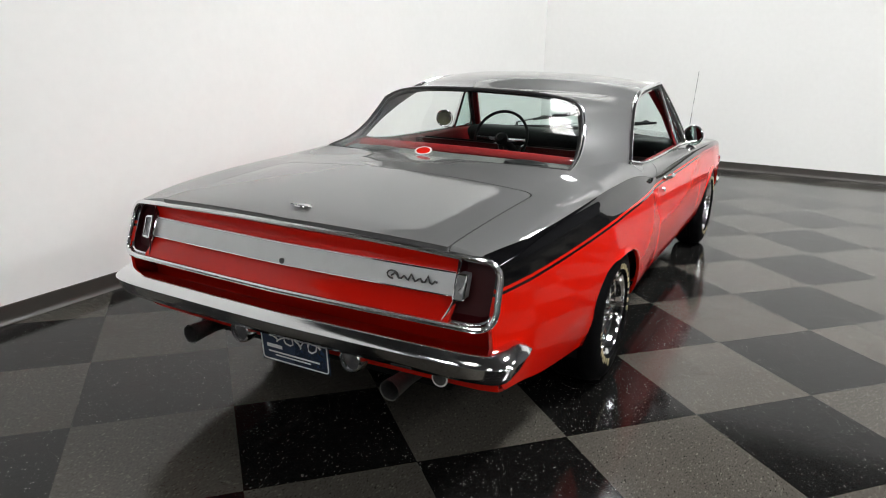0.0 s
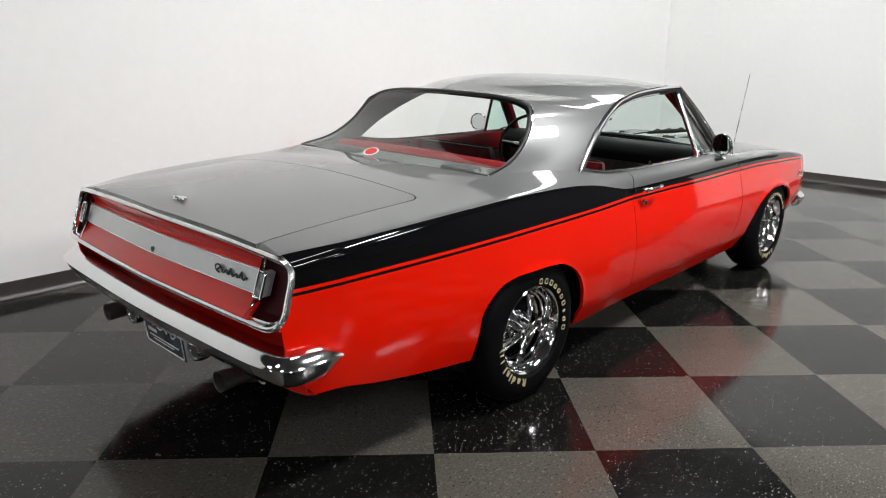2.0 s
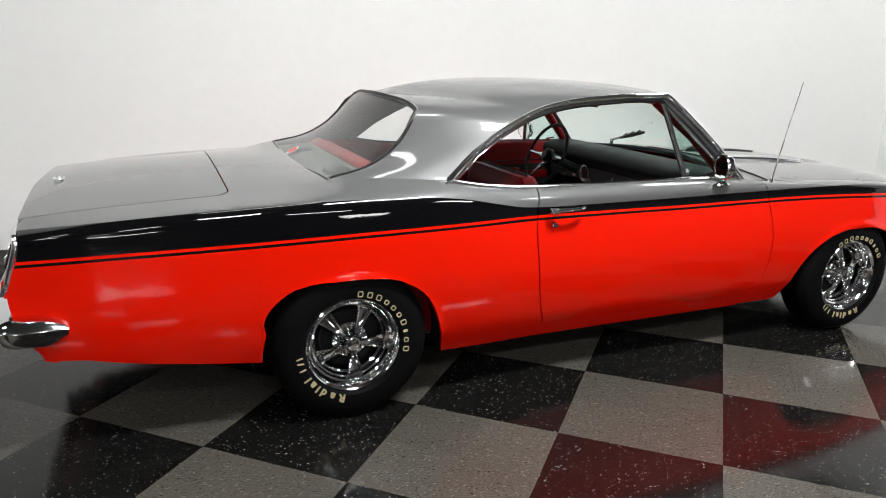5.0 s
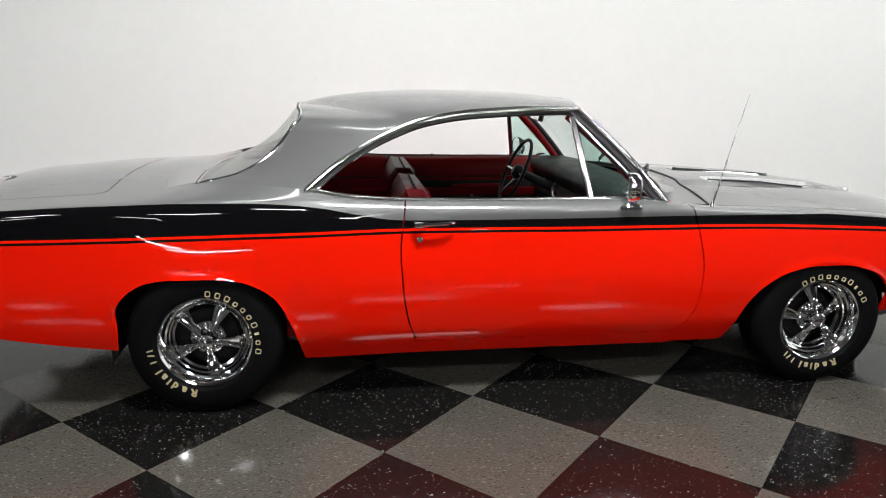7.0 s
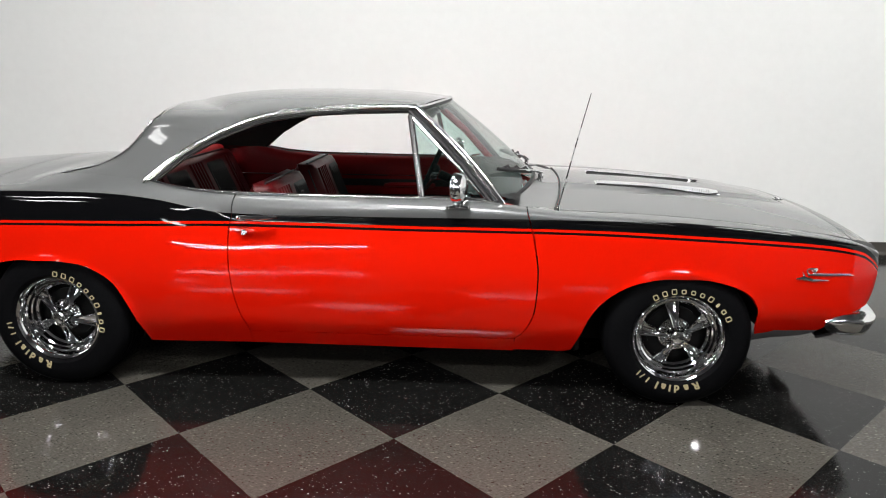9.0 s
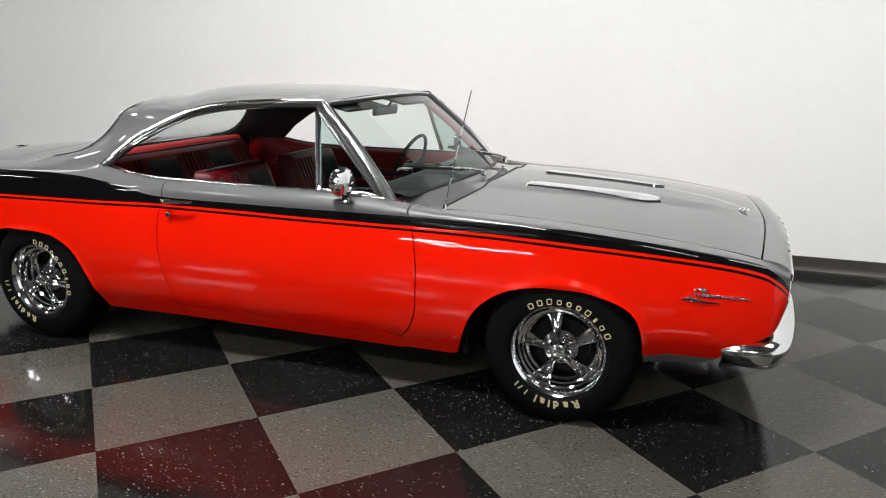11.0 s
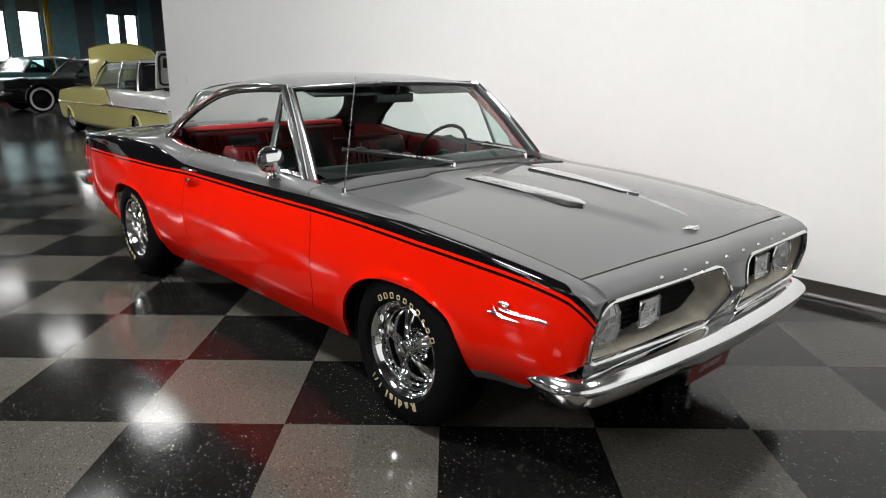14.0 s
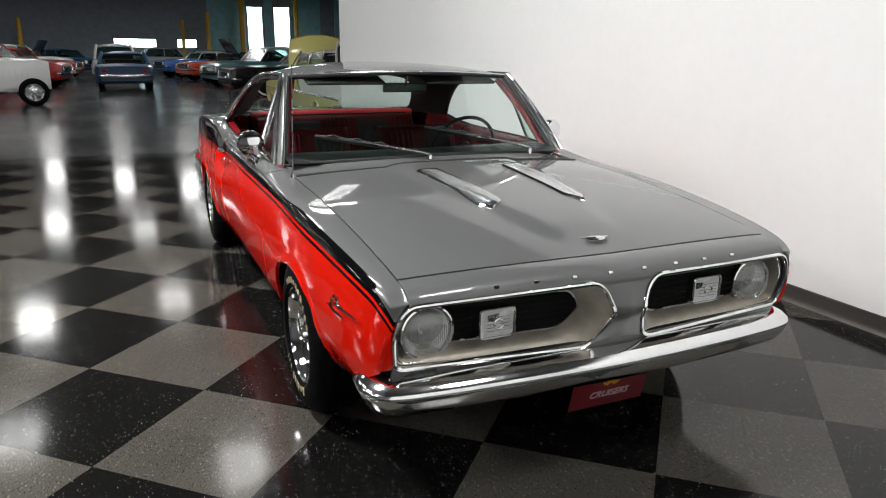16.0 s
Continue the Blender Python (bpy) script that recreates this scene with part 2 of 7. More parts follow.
M_LAMPGLASS = fluted_glass("lamp_glass", 0.5)
M_AUXGLASS = fluted_glass("turn_lamp_glass", 0.25)
M_REFLECTOR = plain("lamp_reflector", (0.80, 0.81, 0.80), 0.38, 0.35, 0.12, 60)
M_GLASS = glass("clear_window_glass", (0.90, 0.95, 0.93))
M_TINT = glass("green_tinted_glass", (0.83, 0.93, 0.90))
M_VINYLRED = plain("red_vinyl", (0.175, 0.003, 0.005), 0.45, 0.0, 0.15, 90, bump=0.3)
# the red vinyl with the rear window's glare painted into its colour
M_VINYLTOP = plain("red_vinyl_with_glare", (0.30, 0.008, 0.011), 0.5, 0.0, 0.12, 90, bump=0.3)
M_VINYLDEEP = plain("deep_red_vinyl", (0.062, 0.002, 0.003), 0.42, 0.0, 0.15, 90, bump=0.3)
M_VINYLBLK = plain("black_vinyl", (0.022, 0.021, 0.021), 0.55, 0.0, 0.2, 90, bump=0.3)
for m_ in (M_VINYLRED, M_VINYLDEEP):
    m_.node_tree.nodes["Principled BSDF"].inputs["Specular IOR Level"].default_value = 0.18
M_VINYLBLK.node_tree.nodes["Principled BSDF"].inputs["Specular IOR Level"].default_value = 0.2
M_CARPET = plain("black_carpet", (0.015, 0.013, 0.013), 0.95, 0.0, 0.4, 200, bump=0.6)
M_DASH = plain("black_dash", (0.008, 0.009, 0.009), 0.45, 0.0, 0.2, 90, bump=0.2)
M_DASH.node_tree.nodes["Principled BSDF"].inputs["Specular IOR Level"].default_value = 0.15
M_LINER = plain("dark_headliner", (0.045, 0.042, 0.042), 0.8, 0.0, 0.2, 120, bump=0.3)
M_WALL = plain("white_wall_paint", (0.86, 0.86, 0.85), 0.55, 0.0, 0.02, 18, bump=0.08)
M_BASE = plain("dark_cove_base", (0.05, 0.045, 0.04), 0.4, 0.0, 0.15, 12)
M_CONC = plain("polished_grey_floor", (0.040, 0.040, 0.041), 0.20, 0.0, 0.3, 6, bump=0.02, spread=0.3)
M_CONC.node_tree.nodes["Principled BSDF"].inputs["Specular IOR Level"].default_value = 0.18
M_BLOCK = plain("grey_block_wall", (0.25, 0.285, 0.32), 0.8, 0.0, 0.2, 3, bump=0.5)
# for the unseen walls only, dark so that the coupe mirrors little light
M_SOUTH = plain("unseen_dark_wall", (0.06, 0.06, 0.064), 0.8, 0.0, 0.2, 3, bump=0.5)
M_TEALWALL = plain("blue_grey_wall", (0.28, 0.55, 0.64), 0.7, 0.0, 0.2, 3, bump=0.3)
M_CEIL = plain("dark_ceiling", (0.11, 0.11, 0.112), 0.9, 0.0, 0.2, 2, bump=0.3)
M_YELLOW = plain("yellow_steel_paint", (0.62, 0.36, 0.02), 0.45, 0.0, 0.2, 10)
M_WHITEPL = plain("white_plastic", (0.75, 0.75, 0.73), 0.35, 0.0, 0.03, 60)
M_TUBE = plain("lamp_tube", (1.0, 0.97, 0.92), 0.5, emit=6.0)
M_FARTUBE = plain("far_lamp_diffuser", (1.0, 0.98, 0.95), 0.5, emit=60.0)
M_SKYPANE = plain("bright_sky_backdrop", (0.80, 0.95, 1.0), 0.9, emit=4.0)
M_TILE_GREY = vinyl_tile("grey_vinyl_tile", (0.057, 0.053, 0.046), (0.118, 0.112, 0.096), (0.010, 0.007, 0.005), 0.72, (60, 0.20, 0.36), (78, 0.18, 0.32))
M_TILE_BLACK = vinyl_tile("black_vinyl_tile", (0.0060, 0.0058, 0.0056), (0.60, 0.60, 0.58), (0.016, 0.015, 0.015), 0.26, (96, 0.15, 0.26), (130, 0.18, 0.28))

# ---- shaping tools ----
def curve_through(pts):
    """A smooth function of x through (x, value) points; straight beyond the ends."""
    xs, vs = [p[0] for p in pts], [p[1] for p in pts]
    k = len(xs)
    d = [(vs[i + 1] - vs[i]) / (xs[i + 1] - xs[i]) for i in range(k - 1)]
    g = [d[0]] + [0.0 if d[i - 1] * d[i] <= 0 else 2 * d[i - 1] * d[i] / (d[i - 1] + d[i]) for i in range(1, k - 1)] + [d[-1]]

    def at(x):
        if x <= xs[0]:
            return vs[0] + g[0] * (x - xs[0])
        if x >= xs[-1]:
            return vs[-1] + g[-1] * (x - xs[-1])
        i = max(j for j in range(k - 1) if xs[j] <= x)
        h = xs[i + 1] - xs[i]
        t = (x - xs[i]) / h
        return (2 * t ** 3 - 3 * t * t + 1) * vs[i] + (t ** 3 - 2 * t * t + t) * h * g[i] + (3 * t * t - 2 * t ** 3) * vs[i + 1] + (t ** 3 - t * t) * h * g[i + 1]
    return at


def spline3(pts, n):
    """n points along a smooth curve in space through pts, evenly by length."""
    pts = [Vector(p) for p in pts]
    s = [0.0]
    for a, b in zip(pts, pts[1:]):
        s.append(s[-1] + (b - a).length)
    f = [curve_through(list(zip(s, [p[k] for p in pts]))) for k in range(3)]
    return [Vector([g(s[-1] * i / (n - 1)) for g in f]) for i in range(n)]


def link(name, bm, materials, parent=None, label="", smooth=35.0):
    bmesh.ops.recalc_face_normals(bm, faces=bm.faces)
    return link_raw(name, bm, materials, parent, label, smooth)


def link_raw(name, bm, materials, parent=None, label="", smooth=35.0):
    me = bpy.data.meshes.new(name)
    bm.normal_update()
    for e in bm.edges:
        e.smooth = not (len(e.link_faces) == 2 and e.calc_face_angle(0.0) > radians(smooth))
    for f in bm.faces:
        f.smooth = smooth > 0
    bm.to_mesh(me)
    bm.free()
    for m in materials if isinstance(materials, (list, tuple)) else [materials]:
        me.materials.append(m)
    ob = new(name, me)
    if parent:
        ob.parent = parent
    if label:
        ob["label"] = label
    return ob


def part(name, bm, material, parent, label="", smooth=35.0):
    return link(name, bm, material, parent, label, smooth)


def thing(name, place=(0, 0, 0), turn=0.0, label="", category="", group="", kind=""):
    e = new(name)
    e.empty_display_size = 0.1
    e.matrix_world = pose(*place, 0, 0, turn)
    return tagged(e, label, category, group, kind)


def box(bm, lo, hi, bevel=0.0, segments=2, m=None):
    r = bmesh.ops.create_cube(bm, size=1.0)
    vs = r["verts"]
    for v in vs:
        v.co = Vector([lo[i] + (hi[i] - lo[i]) * (v.co[i] + 0.5) for i in range(3)])
    if bevel:
        es = list({e for v in vs for e in v.link_edges})
        r = bmesh.ops.bevel(bm, geom=es, offset=bevel, segments=segments, profile=0.5, affect="EDGES")
        vs = list({v for f in r["faces"] for v in f.verts} | {v for v in vs if v.is_valid})
    if m is not None:
        bmesh.ops.transform(bm, matrix=m, verts=vs)
    return vs


def new_box(lo, hi, bevel=0.0, segments=2, m=None):
    bm = bmesh.new()
    box(bm, lo, hi, bevel, segments, m)
    return bm


def lathe(bm, profile, n=32, m=None, cap=True):
    """Turns (radius, along) points round the y axis."""
    rings = []
    for r, a in profile:
        rings.append([bm.verts.new((r * math.cos(2 * math.pi * i / n), a, r * math.sin(2 * math.pi * i / n))) for i in range(n)])
    for p, q in zip(rings, rings[1:]):
        for i in range(n):
            bm.faces.new((p[i], p[(i + 1) % n], q[(i + 1) % n], q[i]))
    if cap:
        for ring in (rings[0], rings[-1]):
            if (ring[0].co - ring[n // 2].co).length > 1e-4:
                bm.faces.new(ring)
    vs = [v for r in rings for v in r]
    if m is not None:
        bmesh.ops.transform(bm, matrix=m, verts=vs)
    return vs


def tube(bm, pts, r, n=8, closed=False, flat=1.0, up=(0, 0, 1)):
    """A rod along pts; r may be a list; flat squeezes it along up."""
    pts = [Vector(p) for p in pts]
    k = len(pts)
    rs = r if isinstance(r, (list, tuple)) else [r] * k
    rings, up = [], Vector(up)
    for i, p in enumerate(pts):
        a = pts[(i - 1) % k] if closed or i else p
        b = pts[(i + 1) % k] if closed or i < k - 1 else p
        d = (b - a).normalized()
        s = d.cross(up)
        if s.length < 1e-3:
            s = d.cross(Vector((1, 0.2, 0)))
        s.normalize()
        w = s.cross(d).normalized()
        rings.append([bm.verts.new(p + rs[i] * (math.cos(2 * math.pi * j / n) * s + flat * math.sin(2 * math.pi * j / n) * w)) for j in range(n)])
    for i in range(k if closed else k - 1):
        p, q = rings[i], rings[(i + 1) % k]
        for j in range(n):
            bm.faces.new((p[j], p[(j + 1) % n], q[(j + 1) % n], q[j]))
    if not closed:
        bm.faces.new(rings[0]), bm.faces.new(rings[-1])
    return [v for r in rings for v in r]


def sweep(bm, path, profile, closed=False):
    """Sweeps a closed outline of (out, up) along a path that lies about level: out is to the path's right."""
    path = [Vector(p) for p in path]
    k = len(path)
    rings = []
    for i, p in enumerate(path):
        a = path[(i - 1) % k] if closed or i else p
        b = path[(i + 1) % k] if closed or i < k - 1 else p
        d = (b - a)
        d.z = 0
        d.normalize()
        s = Vector((d.y, -d.x, 0))
        shape = profile(i / (k - 1)) if callable(profile) else profile
        rings.append([bm.verts.new(p + o * s + Vector((0, 0, u))) for o, u in shape])
    n = len(rings[0])
    for i in range(k if closed else k - 1):
        p, q = rings[i], rings[(i + 1) % k]
        for j in range(n):
            bm.faces.new((p[j], p[(j + 1) % n], q[(j + 1) % n], q[j]))
    if not closed:
        bm.faces.new(rings[0]), bm.faces.new(rings[-1])
    return [v for r in rings for v in r]


def sheet(bm, grid, flip=False, m=0):
    """A skin over rows of points (rows of one length)."""
    vs = [[bm.verts.new(p) for p in row] for row in grid]
    fs = []
    for a, b in zip(vs, vs[1:]):
        for i in range(len(a) - 1):
            q = (a[i], a[i + 1], b[i + 1], b[i])
            f = bm.faces.new(q[::-1] if flip else q)
            f.material_index = m
            fs.append(f)
    return vs, fs


def rim(bm, depth, faces=None):
    """Folds the open edges of a skin inwards, as pressed steel is."""
    bm.normal_update()
    es = [e for e in bm.edges if len(e.link_faces) == 1]
    vs = {v for e in es for v in e.verts}
    normal = {v: v.normal.copy() for v in vs}
    r = bmesh.ops.extrude_edge_only(bm, edges=es)
    fresh = [g for g in r["geom"] if isinstance(g, bmesh.types.BMVert)]
    for v in fresh:
        near = [e.other_vert(v) for e in v.link_edges if e.other_vert(v) in vs]
        if near:
            v.co = v.co - normal[near[0]] * depth


def rounded(points, r, n=5):
    """A closed outline in the plane with its corners rounded; r may be a list."""
    out, k = [], len(points)
    for i in range(k):
        p, a, b = Vector(points[i]), Vector(points[i - 1]), Vector(points[(i + 1) % k])
        ri = r[i] if isinstance(r, (list, tuple)) else r
        da, db = (a - p), (b - p)
        t = min(ri, da.length * 0.45, db.length * 0.45)
        s, e = p + da.normalized() * t, p + db.normalized() * t
        for j in range(n + 1):
            f = j / n
            out.append((1 - f) ** 2 * s + 2 * f * (1 - f) * p + f * f * e)
    return out

# ---- the hall ----
X_EAST, Y_NORTH, X_END, X_FAR, Y_SOUTH, Y_HALL, Z_CEIL = 6.78, 2.03, -6.55, -44.0, -36.0, 21.0, 5.4
TILE, TURN_TILE = 0.3048, -43.05


def structure(name, bm, material, label, category="wall", smooth=0):
    return tagged(link(name, bm, material, None, "", smooth), label, category, "", "structure")


structure("floor", new_box((X_FAR - 0.3, Y_SOUTH - 0.3, -0.25), (X_EAST + 0.8, Y_HALL + 0.3, -0.005)), M_CONC, "polished dark grey concrete floor of the hall", "floor")
structure("wall_north", new_box((X_END, Y_NORTH, -0.005), (X_EAST, Y_NORTH + 0.14, 3.6), 0.004), M_WALL, "smooth white painted partition wall behind the coupe")
structure("wall_east", new_box((X_EAST, -3.4, -0.005), (X_EAST + 0.14, Y_HALL, 3.6), 0.004), M_WALL, "smooth white painted partition wall ahead of the coupe", "wall")
# two added walls out of view, dark to deepen reflections in the coupe
structure("wall_east_far", new_box((X_EAST + 0.5, Y_SOUTH, -0.005), (X_EAST + 0.64, Y_HALL, Z_CEIL)), M_SOUTH, "unseen wall closing the hall, kept dark for the coupe's reflections", "wall")
structure("wall_south", new_box((X_FAR, Y_SOUTH - 0.14, -0.005), (X_EAST + 0.64, Y_SOUTH, Z_CEIL)), M_SOUTH, "unseen wall closing the hall, kept dark for the coupe's reflections")
structure("wall_hall_north", new_box((X_FAR, Y_HALL, -0.005), (X_EAST + 0.64, Y_HALL + 0.14, Z_CEIL)), M_BLOCK, "grey block wall of the hall")
structure("ceiling", new_box((X_FAR, Y_SOUTH, Z_CEIL), (X_EAST + 0.64, Y_HALL, Z_CEIL + 0.14)), M_CEIL, "dark painted hall ceiling with hanging lamps", "ceiling")

# far wall with window openings: (y0, y1, z0, z1)
OPENINGS = [(-1.33, 1.20, 1.40, 2.02), (2.33, 3.60, 1.40, 2.02), (6.75, 7.82, 0.9, 4.12), (8.47, 9.62, 0.9, 4.15), (13.42, 14.2, 1.0, 4.2), (14.5, 15.3, 1.0, 4.2), (16.9, 18.1, 1.4, 1.95)]


def wall_with_holes(x0, x1, y0, y1, z1, holes):
    bm = bmesh.new()
    ys = sorted({y0, y1, *[v for h in holes for v in h[:2]]})
    for a, b in zip(ys, ys[1:]):
        h = [q for q in holes if q[0] <= a + 1e-6 and q[1] >= b - 1e-6]
        spans = [(-0.005, z1)] if not h else [(-0.005, h[0][2]), (h[0][3], z1)]
        for c, d in spans:
            box(bm, (x0, a, c), (x1, b, d))
    return bm


structure("wall_west", wall_with_holes(X_FAR - 0.25, X_FAR, Y_SOUTH, Y_HALL, Z_CEIL, OPENINGS), M_BLOCK, "far grey block wall with windows")
bm = bmesh.new()
for a, b in ((4.3, 6.70), (7.87, 8.42), (9.67, 11.6), (12.6, 13.37), (15.35, 16.2)):
    box(bm, (X_FAR, a, 0.0), (X_FAR + 0.05, b, Z_CEIL - 0.01))
structure("trim", bm, M_TEALWALL, "blue-grey painted strips of the far wall beside the windows", "wall panel")
for i, (a, b, c, d) in enumerate(OPENINGS):
    w = tagged(thing("window_%d" % (i + 1), (X_FAR - 0.12, (a + b) / 2, c)), "bright far window in a dark metal frame", "window", "", "structure")
    bm = bmesh.new()
    hw = (b - a) / 2
    for lo, hi in (((-0.05, -hw, 0), (0.05, -hw + 0.06, d - c)), ((-0.05, hw - 0.06, 0), (0.05, hw, d - c)), ((-0.05, -hw + 0.06, 0), (0.05, hw - 0.06, 0.06)), ((-0.05, -hw + 0.06, d - c - 0.06), (0.05, hw - 0.06, d - c))):
        box(bm, lo, hi)
    part("window_frame", bm, M_SEAL, w, "", 0)
    p = part("pane", new_box((-0.006, -hw + 0.06, 0.06), (0.006, hw - 0.06, d - c - 0.06)), M_GLASS, w, "", 0)
    p.visible_shadow = False
structure("backdrop", new_box((X_FAR - 3.2, Y_SOUTH, -0.2), (X_FAR - 3.0, Y_HALL, 7.0)), M_SKYPANE, "bright overcast daylight outside the windows", "sky")

# yellow steel posts before the far wall
for y, r, top in ((6.25, 0.17, Z_CEIL), (9.70, 0.13, Z_CEIL), (2.65, 0.10, 3.1), (4.15, 0.12, 3.6), (-6.1, 0.12, 3.0), (-7.9, 0.10, 2.5), (18.2, 0.13, Z_CEIL)):
    bm = bmesh.new()
    lathe(bm, [(r, 0), (r, top - 0.05), (r * 0.8, top)], 14, pose(0, 0, 0, 90, 0, 0))
    p = link("steel_post", bm, M_YELLOW)
    p.matrix_world = pose(X_FAR + 1.2, y, 0)
    tagged(p, "yellow painted steel post standing on the hall floor", "post", "yellow posts")

# cove base along the two white walls, with its flared toe
cove = [(0.0, 0.0), (0.022, 0.0), (0.016, 0.006), (0.008, 0.016), (0.0045, 0.035), (0.0045, 0.098), (0.0, 0.102)]
bm = bmesh.new()
sweep(bm, [(X_END, Y_NORTH, -0.002), (X_EAST, Y_NORTH, -0.002)], cove)
structure("baseboard", bm, M_BASE, "dark brown rubber cove base along the white wall", "baseboard", 35)
bm = bmesh.new()
sweep(bm, [(X_EAST, Y_NORTH - 0.023, -0.002), (X_EAST, -3.4, -0.002)], cove)
structure("baseboard", bm, M_BASE, "dark brown rubber cove base along the white wall", "baseboard", 35)

# light switch on the white wall
sw = thing("light_switch", (-5.85, Y_NORTH, 1.12), 0, "white plastic light switch plate on the white wall", "switch")
part("plate", new_box((-0.036, -0.007, -0.058), (0.036, 0.0, 0.058), 0.002), M_WHITEPL, sw)
part("toggle", new_box((-0.007, -0.018, -0.012), (0.007, -0.007, 0.012), 0.002), M_WHITEPL, sw)

# hanging lamps, eight feet long, in rows along the hall
DISPLAY = [(0.0, -0.2, 0.16), (5.3, 0.5, 0.38), (1.5, -2.9, 2.15), (-5.0, -7.6, 0.5), (-0.2, -7.6, 1.1), (4.4, -7.6, 1.1)] + [(x, -11.4, 0.5) for x in (-7.4, -2.6, 2.2)] + [(-5.0, -16.0, 0.3), (4.4, -16.0, 0.3)]
HALL = [(-4.8, -0.2), (-7.1, -3.5), (-7.3, 1.55), (-13.3, -0.6), (-21.4, -1.0), (-32.0, -1.5), (-12.4, 1.4), (-17.4, 1.35), (-23.0, 1.3), (-29.5, 1.3), (-12.9, -3.7), (-23.5, -3.9), (-35.6, -4.7), (-12.0, 9.0), (-24.0, 9.0), (-36.0, 9.0)]
FAR = [(x, y) for y in (-9.5,) for x in (-12.0, -17.5, -23.0, -29.0)] + [(-7.9, -30.5), (-5.3, -30.5), (-8.2, -27.6)]
for x, y, watts in [(x, y, W_DISPLAY * k) for x, y, k in DISPLAY] + [(*q, W_HALL * (0.32 if q[0] > -7.2 else 0.6 if q[0] > -7.5 else 0.3 if q[0] > -25 and -1.2 < q[1] < 2 else 1.3 if q[0] < -28 or q[1] > 5 else 0.9)) for q in HALL] + [(*q, 0) for q in FAR]:
    z, half_l = 4.9, 0.62 if y > -25 else 1.22
    f = thing("ceiling_lamp", (x, y, z), 0, "twin-tube strip lamp hanging under the dark ceiling", "lamp", "strip lamps")
    bm = bmesh.new()
    sweep(bm, [(-half_l - 0.02, 0, 0), (half_l + 0.02, 0, 0)], [(-0.42, -0.03), (-0.22, 0.05), (0.22, 0.05), (0.42, -0.03), (0.415, -0.035), (0.215, 0.035), (-0.215, 0.035), (-0.415, -0.035)])
    part("reflector", bm, M_WHITEPL, f, "", 20)
    for s in (-1, 1):
        bm = bmesh.new()
        tube(bm, [(-half_l, s * 0.2, -0.012), (half_l, s * 0.2, -0.012)], 0.019, 8)
        part("tube", bm, M_TUBE, f)
        bm = bmesh.new()
        tube(bm, [(s * half_l * 0.8, 0, 0.045), (s * half_l * 0.8, 0, Z_CEIL - z)], 0.004, 6)
        part("hanger", bm, M_STEEL, f)
    if watts:
        area_lamp("strip_light", (x, y, z - 0.05), (x, y + 0.0001, 0), 2 * half_l, 0.45 if y == -0.2 and x > -1 else 0.7, watts)
    else:
        part("diffuser", new_box((-half_l, -0.13, -0.05 if y > -25 else -0.12), (half_l, 0.13, -0.036), 0.004), M_FARTUBE, f)

# ---- the two-tone coupe ----
coupe = thing("coupe", (0, 0, 0), 0, "grey over red vintage coupe with black side band and chrome", "car")

SIDE_W = curve_through([(-1.2, 0.796), (-1.1, 0.820), (-0.9, 0.856), (-0.5, 0.886), (0.0, 0.912), (0.5, 0.911), (0.85, 0.897), (1.2, 0.893), (2.1, 0.893), (2.75, 0.895), (3.1, 0.880), (3.3, 0.864), (3.40, 0.849), (3.47, 0.832), (3.52, 0.812), (3.56, 0.786)])
SIDE_TOP = curve_through([(-1.15, 0.786), (-0.9, 0.822), (-0.46, 0.846), (0.0, 0.855), (0.3, 0.850), (0.62, 0.815), (0.85, 0.800), (2.1, 0.800), (2.6, 0.785), (3.0, 0.758), (3.3, 0.722), (3.45, 0.698), (3.52, 0.682), (3.55, 0.666), (3.58, 0.645)])
TOP_IN = curve_through([(-1.15, 0.014), (-0.5, 0.030), (0.0, 0.054), (0.5, 0.050), (0.8, 0.048), (1.2, 0.044), (2.1, 0.042), (3.0, 0.034), (3.58, 0.014)])
LINE_RED = curve_through([(-1.15, 0.744), (-0.855, 0.755), (-0.46, 0.760), (-0.05, 0.766), (0.38, 0.771), (0.8, 0.776), (1.2, 0.774), (1.66, 0.770), (2.1, 0.770), (2.4, 0.767), (2.63, 0.760), (2.87, 0.750), (3.1, 0.737), (3.3, 0.722), (3.46, 0.694), (3.53, 0.650), (3.58, 0.585)])
LINE_BAND = curve_through([(-1.15, 0.838), (-0.86, 0.864), (-0.46, 0.884), (-0.05, 0.893), (0.15, 0.892), (0.30, 0.887), (0.49, 0.868), (0.62, 0.843), (0.78, 0.816), (0.95, 0.811), (1.42, 0.810), (2.1, 0.813), (2.42, 0.813), (2.63, 0.811), (2.80, 0.806), (2.96, 0.791), (3.12, 0.778), (3.27, 0.763), (3.375, 0.750), (3.45, 0.727), (3.50, 0.700), (3.54, 0.662), (3.58, 0.60)])
INNER_Y = curve_through([(-1.2, 0.630), (-0.035, 0.645), (0.43, 0.787), (0.85, 0.800), (1.98, 0.795), (2.10, 0.770), (2.22, 0.752), (2.8, 0.745), (3.45, 0.735), (3.58, 0.72)])
INNER_Z = curve_through([(-1.2, 0.848), (-1.05, 0.866), (-0.7, 0.890), (-0.39, 0.906), (-0.2, 0.920), (-0.035, 0.948), (0.43, 0.936), (0.6, 0.908), (0.84, 0.891), (1.2, 0.886), (1.67, 0.882), (1.98, 0.866), (2.10, 0.850), (2.22, 0.838), (2.6, 0.823), (3.0, 0.793), (3.3, 0.757), (3.45, 0.733), (3.52, 0.714), (3.55, 0.692), (3.58, 0.665)])
